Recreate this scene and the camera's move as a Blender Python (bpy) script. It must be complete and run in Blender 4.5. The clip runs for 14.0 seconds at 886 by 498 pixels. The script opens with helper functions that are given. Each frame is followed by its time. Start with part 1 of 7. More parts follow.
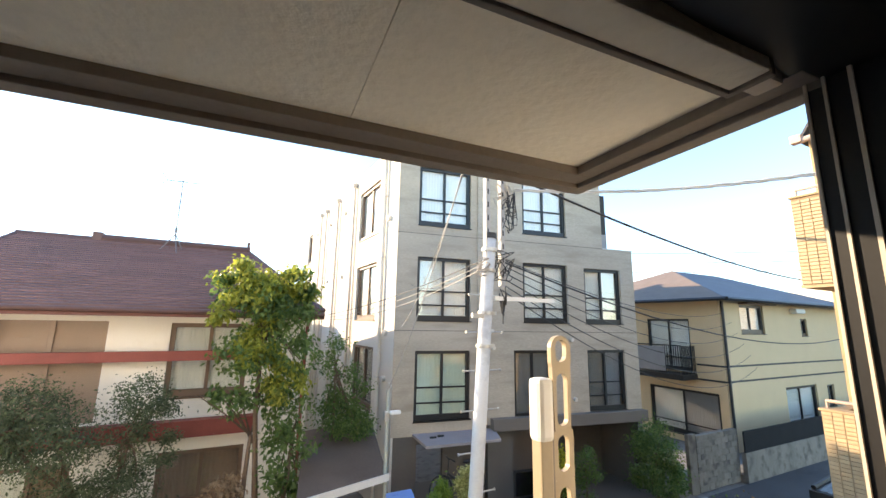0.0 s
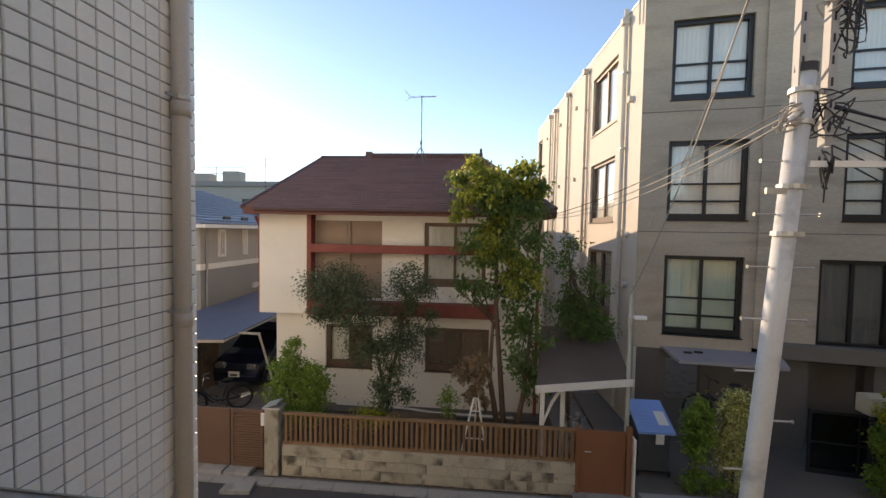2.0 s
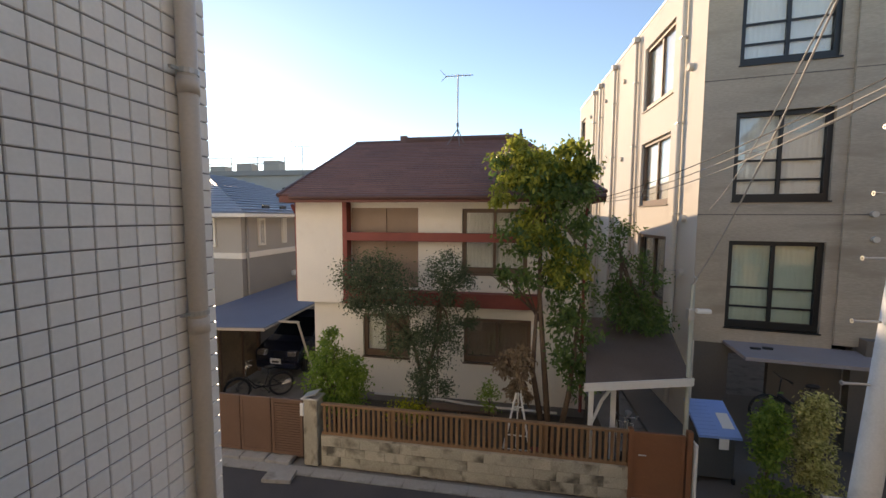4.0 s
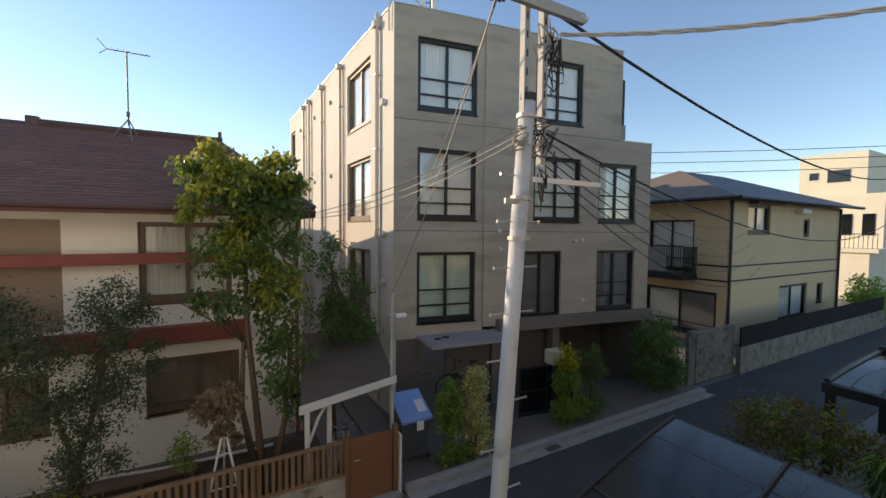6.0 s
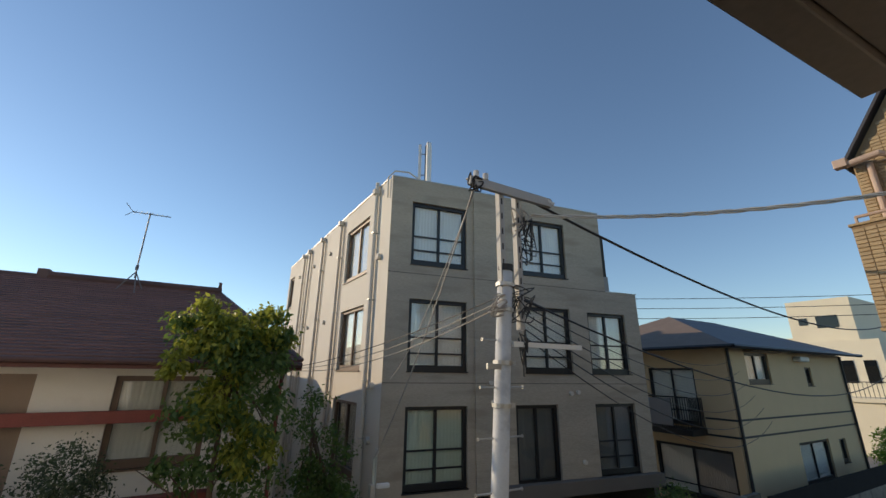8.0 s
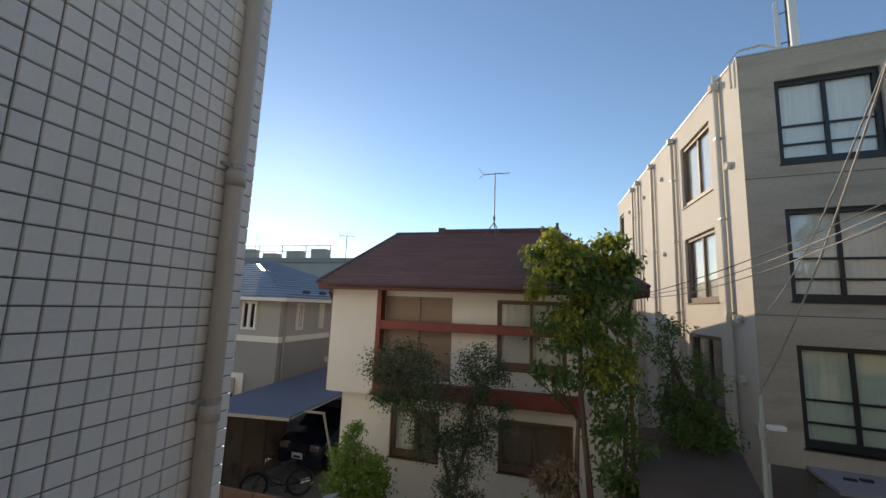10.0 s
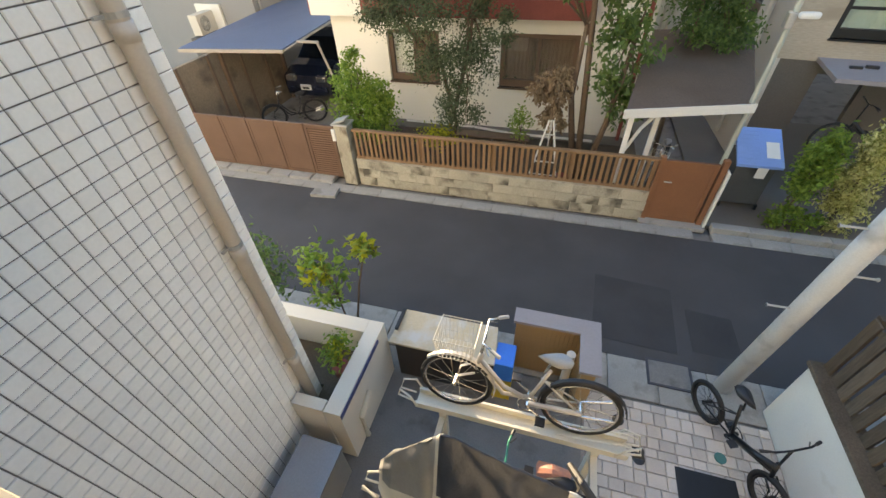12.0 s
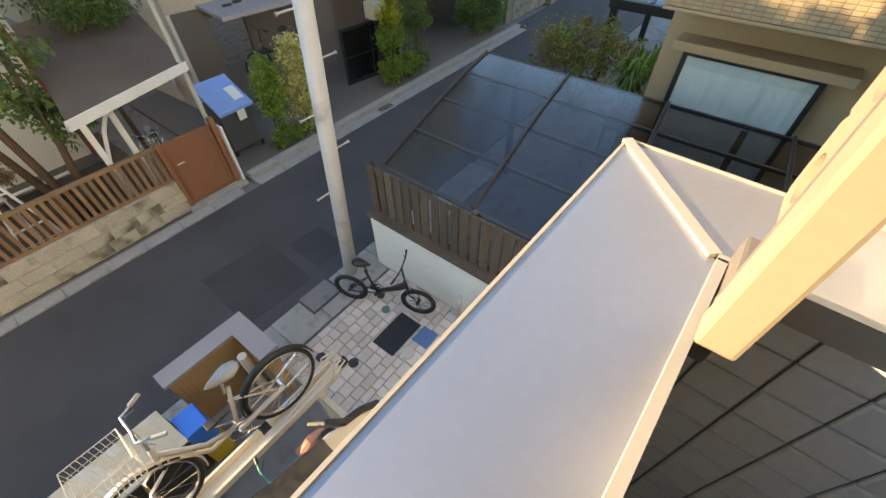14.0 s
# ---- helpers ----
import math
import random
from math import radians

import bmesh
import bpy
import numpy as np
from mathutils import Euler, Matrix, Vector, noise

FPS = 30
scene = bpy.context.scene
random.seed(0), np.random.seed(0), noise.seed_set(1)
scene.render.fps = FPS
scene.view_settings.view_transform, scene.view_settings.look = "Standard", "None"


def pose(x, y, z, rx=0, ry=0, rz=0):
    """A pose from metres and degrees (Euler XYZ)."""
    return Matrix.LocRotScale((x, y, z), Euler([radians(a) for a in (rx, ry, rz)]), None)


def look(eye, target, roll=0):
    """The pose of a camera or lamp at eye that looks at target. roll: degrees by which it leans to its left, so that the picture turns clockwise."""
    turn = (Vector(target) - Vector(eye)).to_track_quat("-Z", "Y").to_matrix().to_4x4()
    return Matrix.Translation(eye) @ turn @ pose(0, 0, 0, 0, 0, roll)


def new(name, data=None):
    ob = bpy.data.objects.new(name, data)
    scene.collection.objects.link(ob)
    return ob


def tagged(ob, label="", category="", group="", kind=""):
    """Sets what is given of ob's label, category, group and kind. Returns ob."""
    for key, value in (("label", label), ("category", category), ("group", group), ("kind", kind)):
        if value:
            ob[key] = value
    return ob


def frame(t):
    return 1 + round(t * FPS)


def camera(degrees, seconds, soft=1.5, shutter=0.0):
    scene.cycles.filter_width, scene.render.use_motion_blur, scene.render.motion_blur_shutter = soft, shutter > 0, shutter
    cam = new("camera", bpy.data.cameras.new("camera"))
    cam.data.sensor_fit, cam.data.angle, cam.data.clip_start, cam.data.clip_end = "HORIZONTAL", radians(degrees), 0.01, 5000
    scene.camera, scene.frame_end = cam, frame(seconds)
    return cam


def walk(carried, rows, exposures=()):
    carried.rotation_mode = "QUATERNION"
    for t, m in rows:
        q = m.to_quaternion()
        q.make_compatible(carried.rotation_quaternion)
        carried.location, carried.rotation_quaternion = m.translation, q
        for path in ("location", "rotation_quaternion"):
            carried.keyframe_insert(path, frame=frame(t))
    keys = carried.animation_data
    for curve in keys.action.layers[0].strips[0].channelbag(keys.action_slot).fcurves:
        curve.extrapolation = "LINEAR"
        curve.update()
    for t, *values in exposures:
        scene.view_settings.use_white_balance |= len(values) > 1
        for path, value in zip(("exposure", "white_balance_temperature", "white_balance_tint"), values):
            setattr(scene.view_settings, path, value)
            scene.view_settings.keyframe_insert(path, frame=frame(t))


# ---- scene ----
cam = camera(95.9, 14.0)
PATH = [
    (0, (-0.249, -0.068, 5.23), (0.654, 1.679, 5.592), 1.0),
    (0.5, (-0.258, -0.141, 4.921), (0.542, 1.663, 5.247), 0.8),
    (1, (-0.196, 0.034, 4.79), (0.37, 1.941, 5.0), 0.9),
    (1.5, (-0.157, 0.384, 4.824), (0.054, 2.372, 4.872), 1.2),
    (2, (-0.08, 0.573, 4.883), (-0.248, 2.564, 4.799), 1),
    (2.2, (-0.013, 0.549, 4.923), (-0.323, 2.521, 4.798), 0.8),
    (4.3, (-0.198, 1.13, 4.912), (-0.542, 3.094, 4.747), 0.2),
    (4.5, (-0.149, 1.196, 4.946), (-0.361, 3.177, 4.776), 0.1),
    (5, (-0.189, 1.22, 4.995), (0.009, 3.203, 4.825), 0.3),
    (5.5, (-0.109, 1.161, 5.013), (0.491, 3.063, 4.863), 0.3),
    (6, (-0.027, 1.191, 5.008), (0.944, 2.937, 4.914), 0.5),
    (6.5, (0.008, 1.152, 5.036), (1.26, 2.711, 5.049), 0.6),
    (7, (0.036, 1.122, 5.098), (1.416, 2.555, 5.306), 0.7),
    (7.5, (0.024, 1.035, 5.182), (1.32, 2.491, 5.63), 0.7),
    (8, (-0.015, 0.941, 5.26), (0.925, 2.605, 5.85), 0.8),
    (8.5, (-0.087, 0.912, 5.311), (0.337, 2.742, 5.998), 1.1),
    (8.7, (-0.101, 0.934, 5.306), (0.122, 2.786, 6.026), 1.4),
    (10.8, (-0.128, 1.246, 4.753), (-0.79, 3.088, 4.345), 0.5),
    (11, (-0.13, 1.298, 4.753), (-0.789, 3.081, 4.131), 0.1),
    (11.5, (-0.036, 1.357, 4.76), (-0.646, 2.932, 3.688), -1.5),
    (12, (0.08, 1.395, 4.73), (-0.373, 2.812, 3.392), -2.9),
    (12.5, (0.188, 1.423, 4.669), (0.1, 2.798, 3.219), -3.4),
    (13, (0.177, 1.435, 4.682), (0.599, 2.689, 3.183), -1.6),
    (13.5, (0.176, 1.42, 4.758), (1.0, 2.433, 3.244), 0.7),
    (14, (0.315, 1.193, 4.715), (1.388, 2.03, 3.25), -0.6),
]
# the phone opens up indoors and when it looks down into the shade
EXPOSURES = [(0.0, 2.35, 7900, 13), (0.5, 1.5, 7600, 16), (1.0, 0.72, 7900, 15), (1.5, 0.62, 8200, 16), (2.0, 1.05, 8600, 18), (4.5, 1.0, 8600, 19), (5.5, 0.92, 8300, 16), (6.5, 0.75, 7950, 14), (7.0, 0.63, 8100, 13), (8.5, 0.15, 7350, 11),
             (11.0, 1.5, 8500, 12), (11.5, 2.3, 9000, 10), (12.5, 2.5, 8700, 10), (13.0, 2.6, 8800, 11), (13.5, 2.6, 9000, 12), (14.0, 2.4, 9100, 11)]
walk(cam, [(t, look(eye, target, roll)) for t, eye, target, roll in PATH], EXPOSURES)

# ---- light ----
SUN = Vector((-0.60, 0.745, 0.285)).normalized()
world = bpy.data.worlds.new("sky")
scene.world = world
world.use_nodes = True
wn = world.node_tree
wn.nodes.clear()
sky = wn.nodes.new("ShaderNodeTexSky")
sky.sky_type = "NISHITA"
sky.sun_disc = False
sky.sun_elevation = math.asin(SUN.z)
sky.sun_rotation = math.atan2(SUN.x, SUN.y)
sky.air_density, sky.dust_density, sky.ozone_density = 1.0, 0.05, 4.0
bgn = wn.nodes.new("ShaderNodeBackground")
bgn.inputs["Strength"].default_value = 0.15
won = wn.nodes.new("ShaderNodeOutputWorld")
wn.links.new(sky.outputs[0], bgn.inputs[0])
wn.links.new(bgn.outputs[0], won.inputs[0])
sun_data = bpy.data.lights.new("sun", "SUN")
sun_data.energy, sun_data.angle, sun_data.color = 2.6, radians(0.6), (1.0, 0.86, 0.68)
sun_ob = new("sun", sun_data)
sun_ob.matrix_world = look(SUN * 60, (0, 0, 0))

# ---- materials ----
def ramp_mix(nt, fac, a, b):
    n = nt.nodes.new("ShaderNodeMix")
    n.data_type = "RGBA"
    n.inputs[6].default_value, n.inputs[7].default_value = (*a, 1), (*b, 1)
    nt.links.new(fac, n.inputs[0])
    return n.outputs[2]


def mat(name, color, rough=0.6, metal=0.0, vary=0.18, fine=60.0, coarse=2.5, bump=0.15, stain=None, stain_at=0.55,
        rand=0.0, stretch=(1, 1, 1), coat=0.0, spec=0.5):
    """A surface with grain at two scales, optional stains and a shift from piece to piece."""
    m = bpy.data.materials.new(name)
    m.use_nodes = True
    nt = m.node_tree
    b = nt.nodes["Principled BSDF"]
    b.inputs["Roughness"].default_value, b.inputs["Metallic"].default_value = rough, metal
    b.inputs["Coat Weight"].default_value = coat
    b.inputs["Specular IOR Level"].default_value = spec
    tc = nt.nodes.new("ShaderNodeTexCoord")
    mp = nt.nodes.new("ShaderNodeMapping")
    mp.inputs["Scale"].default_value = stretch
    if rand:
        sh_ = nt.nodes.new("ShaderNodeVectorMath")
        sh_.operation = "MULTIPLY_ADD"
        ob_ = nt.nodes.new("ShaderNodeObjectInfo")
        nt.links.new(ob_.outputs["Random"], sh_.inputs[0])
        sh_.inputs[1].default_value = (41.0, 23.0, 67.0)
        nt.links.new(tc.outputs["Object"], sh_.inputs[2])
        nt.links.new(sh_.outputs[0], mp.inputs["Vector"])
    else:
        nt.links.new(tc.outputs["Object"], mp.inputs["Vector"])
    n1 = nt.nodes.new("ShaderNodeTexNoise")
    n1.inputs["Scale"].default_value, n1.inputs["Detail"].default_value = coarse, 6
    n2 = nt.nodes.new("ShaderNodeTexNoise")
    n2.inputs["Scale"].default_value, n2.inputs["Detail"].default_value = fine, 3
    for n in (n1, n2):
        nt.links.new(mp.outputs[0], n.inputs["Vector"])
    add = nt.nodes.new("ShaderNodeMath")
    add.operation = "ADD"
    nt.links.new(n1.outputs[0], add.inputs[0])
    nt.links.new(n2.outputs[0], add.inputs[1])
    half = nt.nodes.new("ShaderNodeMapRange")
    half.inputs["From Min"].default_value, half.inputs["From Max"].default_value = 0.6, 1.4
    nt.links.new(add.outputs[0], half.inputs["Value"])
    lo = tuple(max(0, c * (1 - vary)) for c in color)
    hi = tuple(min(1, c * (1 + vary)) for c in color)
    out = ramp_mix(nt, half.outputs[0], lo, hi)
    if stain:
        mr = nt.nodes.new("ShaderNodeMapRange")
        mr.inputs["From Min"].default_value, mr.inputs["From Max"].default_value = stain_at, stain_at + 0.16
        n3 = nt.nodes.new("ShaderNodeTexNoise")
        n3.inputs["Scale"].default_value, n3.inputs["Detail"].default_value = coarse * 1.7, 8
        nt.links.new(mp.outputs[0], n3.inputs["Vector"])
        nt.links.new(n3.outputs[0], mr.inputs["Value"])
        mx = nt.nodes.new("ShaderNodeMix")
        mx.data_type = "RGBA"
        nt.links.new(mr.outputs[0], mx.inputs[0])
        nt.links.new(out, mx.inputs[6])
        mx.inputs[7].default_value = (*stain, 1)
        out = mx.outputs[2]
    if rand:
        oi = nt.nodes.new("ShaderNodeObjectInfo")
        ge = nt.nodes.new("ShaderNodeNewGeometry")
        ad = nt.nodes.new("ShaderNodeMath")
        ad.operation = "ADD"
        nt.links.new(oi.outputs["Random"], ad.inputs[0])
        nt.links.new(ge.outputs["Random Per Island"], ad.inputs[1])
        fr = nt.nodes.new("ShaderNodeMath")
        fr.operation = "FRACT"
        nt.links.new(ad.outputs[0], fr.inputs[0])
        mr = nt.nodes.new("ShaderNodeMapRange")
        mr.inputs["To Min"].default_value, mr.inputs["To Max"].default_value = 1 - rand, 1 + rand
        nt.links.new(fr.outputs[0], mr.inputs["Value"])
        hs = nt.nodes.new("ShaderNodeHueSaturation")
        nt.links.new(mr.outputs[0], hs.inputs["Value"])
        nt.links.new(out, hs.inputs["Color"])
        out = hs.outputs[0]
    nt.links.new(out, b.inputs["Base Color"])
    if bump:
        bp = nt.nodes.new("ShaderNodeBump")
        bp.inputs["Strength"].default_value, bp.inputs["Distance"].default_value = bump, 0.01
        nt.links.new(n2.outputs[0], bp.inputs["Height"])
        nt.links.new(bp.outputs[0], b.inputs["Normal"])
    return m


def glass(name, tint=(0.97, 0.98, 0.97), gloss=1.0, see=0.9, rough=0.02):
    m = bpy.data.materials.new(name)
    m.use_nodes = True
    nt = m.node_tree
    nt.nodes.clear()
    o = nt.nodes.new("ShaderNodeOutputMaterial")
    tr = nt.nodes.new("ShaderNodeBsdfTransparent")
    tr.inputs[0].default_value = (*[c * see for c in tint], 1)
    gl = nt.nodes.new("ShaderNodeBsdfGlossy")
    gl.inputs["Roughness"].default_value = rough
    gl.inputs[0].default_value = (gloss, gloss, gloss, 1)
    lw_ = nt.nodes.new("ShaderNodeLayerWeight")
    lw_.inputs[0].default_value = 0.5
    pw = nt.nodes.new("ShaderNodeMath")
    pw.operation = "POWER"
    nt.links.new(lw_.outputs["Facing"], pw.inputs[0])
    pw.inputs[1].default_value = 4.0
    ma = nt.nodes.new("ShaderNodeMath")
    ma.operation = "MULTIPLY_ADD"
    nt.links.new(pw.outputs[0], ma.inputs[0])
    ma.inputs[1].default_value, ma.inputs[2].default_value = 0.8, 0.07
    mx = nt.nodes.new("ShaderNodeMixShader")
    nt.links.new(ma.outputs[0], mx.inputs[0])
    nt.links.new(tr.outputs[0], mx.inputs[1])
    nt.links.new(gl.outputs[0], mx.inputs[2])
    nt.links.new(mx.outputs[0], o.inputs[0])
    return m


def leaf_mat(name, dark, light, gloss=0.45):
    m = bpy.data.materials.new(name)
    m.use_nodes = True
    nt = m.node_tree
    b = nt.nodes["Principled BSDF"]
    b.inputs["Roughness"].default_value = gloss
    ge = nt.nodes.new("ShaderNodeNewGeometry")
    col = ramp_mix(nt, ge.outputs["Random Per Island"], dark, light)
    nt.links.new(col, b.inputs["Base Color"])
    tl = nt.nodes.new("ShaderNodeBsdfTranslucent")
    nt.links.new(col, tl.inputs[0])
    mx = nt.nodes.new("ShaderNodeMixShader")
    mx.inputs[0].default_value = 0.5
    nt.links.new(b.outputs[0], mx.inputs[1])
    nt.links.new(tl.outputs[0], mx.inputs[2])
    nt.links.new(mx.outputs[0], nt.nodes["Material Output"].inputs[0])
    return m


ASPHALT = mat("asphalt", (0.060, 0.058, 0.060), 0.86, vary=0.35, fine=180, coarse=0.8, bump=0.5, stain=(0.065, 0.063, 0.062), stain_at=0.56)
ASPHALT_PATCH = mat("asphalt patch", (0.046, 0.045, 0.048), 0.9, vary=0.3, fine=180, coarse=1.5, bump=0.5)
SOIL = mat("soil", (0.09, 0.07, 0.05), 0.95, vary=0.4, fine=40, coarse=3, bump=0.8)
CONCRETE_GROUND = mat("ground concrete", (0.20, 0.19, 0.18), 0.9, vary=0.25, fine=70, coarse=2, bump=0.3, stain=(0.12, 0.11, 0.10))
KERB = mat("kerb concrete", (0.31, 0.30, 0.28), 0.9, vary=0.2, fine=60, coarse=2.5, bump=0.4, stain=(0.2, 0.19, 0.17))
CONC = mat("facade concrete", (0.44, 0.38, 0.30), 0.85, vary=0.2, fine=24, coarse=0.8, bump=0.2, stain=(0.35, 0.295, 0.225), stain_at=0.52, stretch=(0.45, 0.45, 2.2))
CONC_SIDE = mat("painted side wall", (0.64, 0.595, 0.52), 0.8, vary=0.06, fine=40, coarse=0.6, bump=0.1, stain=(0.56, 0.51, 0.44), stain_at=0.6)
CONC_DARK = mat("dark grey base wall", (0.16, 0.14, 0.12), 0.85, vary=0.16, fine=40, coarse=0.8, bump=0.15)
BLACK_FRAME = mat("black window frame", (0.012, 0.012, 0.013), 0.4, vary=0.2, bump=0.0)
GLASS = glass("window glass", gloss=0.95, see=0.96)
CURTAIN = mat("pale curtain", (0.86, 0.84, 0.77), 0.95, vary=0.12, fine=30, coarse=4, bump=0.3, stretch=(4, 1, 0.3))
CURTAIN_GREEN = mat("frosted green film", (0.62, 0.70, 0.56), 0.6, vary=0.05, bump=0)
# near-black base colour paints in the darkness of rooms without light
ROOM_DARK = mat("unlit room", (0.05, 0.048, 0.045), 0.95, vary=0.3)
STUCCO = mat("cream stucco", (0.82, 0.77, 0.67), 0.9, vary=0.06, fine=90, coarse=1.2, bump=0.4, stain=(0.74, 0.68, 0.57), stain_at=0.62)
ROOF_RED = mat("dark red eave timber", (0.14, 0.045, 0.035), 0.6, vary=0.25, fine=50, coarse=3, bump=0.2)
REDWOOD = mat("red-brown painted timber", (0.25, 0.055, 0.04), 0.6, vary=0.25, fine=50, coarse=3, bump=0.2)
BROWN_ALU = mat("brown aluminium", (0.16, 0.10, 0.065), 0.5, vary=0.12, bump=0.05)
SHUTTER = mat("brown shutter", (0.30, 0.215, 0.155), 0.6, vary=0.1, bump=0.05)
ROOFING = mat("brown slate", (0.15, 0.07, 0.06), 0.55, vary=0.3, fine=45, coarse=1.5, bump=0.4, rand=0.16)
ROOF_EDGE = mat("roof flashing", (0.11, 0.055, 0.045), 0.5, vary=0.2)
WOOD = mat("brown fence timber", (0.23, 0.135, 0.07), 0.65, vary=0.25, fine=70, coarse=4, bump=0.3, rand=0.18, stretch=(1, 1, 0.15))
GATE_DARK = mat("dark brown gate panel", (0.15, 0.085, 0.055), 0.6, vary=0.15, fine=60, coarse=2, bump=0.1)
EDGE_TAN = mat("aged tan metal edge", (0.42, 0.36, 0.29), 0.6, vary=0.2, fine=50, coarse=3, bump=0.1)
ROOF_LINE = mat("dark slate blue roof edge", (0.05, 0.05, 0.06), 0.6, vary=0.15, bump=0.05)
SCREEN_TAN = mat("weathered tan screen board", (0.24, 0.18, 0.12), 0.85, vary=0.25, fine=30, coarse=1.2, bump=0.2, stain=(0.13, 0.095, 0.065), stain_at=0.55)
GATE_BROWN = mat("brown gate panel", (0.24, 0.105, 0.052), 0.55, vary=0.15, fine=60, coarse=2, bump=0.1)
OLD_BLOCK = mat("stained old concrete", (0.40, 0.36, 0.28), 0.95, vary=0.3, fine=60, coarse=1.6, bump=0.6, stain=(0.15, 0.125, 0.09), stain_at=0.52, stretch=(2.2, 2.2, 1.0))
GREY_BOARD = mat("weathered grey-brown board", (0.095, 0.072, 0.052), 0.85, vary=0.45, fine=60, coarse=3, bump=0.4, rand=0.2, stretch=(1, 1, 0.12))
WHITE_WALL = mat("white rendered wall", (0.72, 0.72, 0.66), 0.85, vary=0.06, fine=90, coarse=1.6, bump=0.3, stain=(0.55, 0.53, 0.44), stain_at=0.66)
TILE = mat("cream wall tile", (0.90, 0.88, 0.83), 0.22, vary=0.05, fine=50, coarse=5, bump=0.04, rand=0.035)
GROUT = mat("dark tile joint", (0.16, 0.15, 0.14), 0.95, vary=0.2)
PIPE_BEIGE = mat("beige pipe", (0.56, 0.49, 0.41), 0.45, vary=0.08, bump=0.03)
CREAM_METAL = mat("cream painted metal", (0.38, 0.305, 0.205), 0.45, vary=0.05, bump=0.03)
LIP_METAL = mat("pale cream edge trim", (0.44, 0.395, 0.32), 0.45, vary=0.06, bump=0.03)
CAP_METAL = mat("silver aluminium coping", (0.42, 0.415, 0.42), 0.38, metal=0.75, vary=0.04, bump=0.02)
SOFFIT = mat("cream soffit board", (0.84, 0.78, 0.65), 0.85, vary=0.05, fine=35, coarse=2, bump=0.5)
FASCIA = mat("brown fascia", (0.20, 0.165, 0.135), 0.5, vary=0.12, bump=0.05)
POLE_CONC = mat("pole concrete", (0.57, 0.58, 0.58), 0.8, vary=0.1, fine=60, coarse=2, bump=0.15, stain=(0.36, 0.37, 0.38))
STEEL = mat("galvanised steel", (0.50, 0.49, 0.46), 0.45, metal=0.7, vary=0.15, bump=0.05)
CABLE = mat("black cable", (0.02, 0.02, 0.022), 0.6, vary=0.2, bump=0)
ANTENNA_METAL = mat("dull dark aluminium", (0.16, 0.16, 0.165), 0.6, vary=0.15, bump=0)
UNIT_GREY = mat("grey unit case", (0.36, 0.36, 0.35), 0.6, vary=0.08, bump=0.02)
BLOCK_GREY = mat("rough grey block", (0.19, 0.165, 0.135), 0.95, vary=0.3, fine=50, coarse=1.5, bump=0.6, stain=(0.10, 0.085, 0.07), stain_at=0.5, rand=0.12)
FENCE_BLACK = mat("matt black panel", (0.014, 0.014, 0.015), 0.85, vary=0.2, bump=0.05, spec=0.2)
CABLE_GREY = mat("grey cable", (0.36, 0.33, 0.29), 0.6, vary=0.2, bump=0)
TAN_TILE = mat("tan facade tile", (0.40, 0.29, 0.165), 0.6, vary=0.1, fine=60, coarse=3, bump=0.15, rand=0.10)
TAN_WALL = mat("tan render", (0.40, 0.285, 0.16), 0.85, vary=0.08, fine=70, coarse=1.5, bump=0.25)
TAN_JOINT = mat("tan tile joint", (0.26, 0.18, 0.105), 0.95, vary=0.1)
AC_CREAM = mat("air conditioner cream", (0.66, 0.60, 0.49), 0.45, vary=0.04, bump=0.02)
DARK = mat("dark plastic", (0.02, 0.02, 0.022), 0.5, vary=0.2, bump=0.05)
PINK_PIPE = mat("pinkish duct", (0.50, 0.36, 0.28), 0.5, vary=0.06, bump=0.02)
BEIGE = mat("beige siding", (0.62, 0.45, 0.265), 0.85, vary=0.07, fine=60, coarse=1, bump=0.2)
BEIGE_DARK = mat("grey lower siding", (0.30, 0.285, 0.265), 0.85, vary=0.07, fine=60, coarse=1, bump=0.2)
GREY_BEIGE = mat("greige siding", (0.42, 0.39, 0.34), 0.85, vary=0.06, fine=60, coarse=1, bump=0.2)
METAL_ROOF = mat("ribbed metal roof", (0.30, 0.31, 0.33), 0.32, metal=0.5, vary=0.1, bump=0.05)
TAUPE_ROOF = mat("taupe roof", (0.20, 0.15, 0.12), 0.8, vary=0.15, fine=30, coarse=2, bump=0.3)
BLUE_ROOF = mat("blue-grey tin roof", (0.10, 0.135, 0.21), 0.42, vary=0.1, fine=20, coarse=1.2, bump=0.1)
CREAM_FAR = mat("cream far building", (0.70, 0.64, 0.50), 0.85, vary=0.06, fine=20, coarse=0.5, bump=0.05)
PORCH_ROOF = mat("brown felt roof", (0.115, 0.085, 0.068), 0.85, vary=0.25, fine=40, coarse=1.5, bump=0.4)
WHITE_PAINT = mat("white paint", (0.74, 0.72, 0.66), 0.5, vary=0.06, fine=40, coarse=3, bump=0.08, stain=(0.45, 0.33, 0.2), stain_at=0.68)
BLUE_LID = mat("blue plastic lid", (0.20, 0.36, 0.72), 0.4, vary=0.1, bump=0.03)
BLUE_CRATE = mat("bright blue crate", (0.02, 0.20, 0.72), 0.4, vary=0.1, bump=0.03)
MAUVE = mat("mauve-grey coping", (0.30, 0.275, 0.285), 0.75, vary=0.08, fine=50, coarse=2, bump=0.15)
TAN_PANEL = mat("tan ribbed panel", (0.36, 0.235, 0.115), 0.7, vary=0.12, fine=60, coarse=3, bump=0.15)
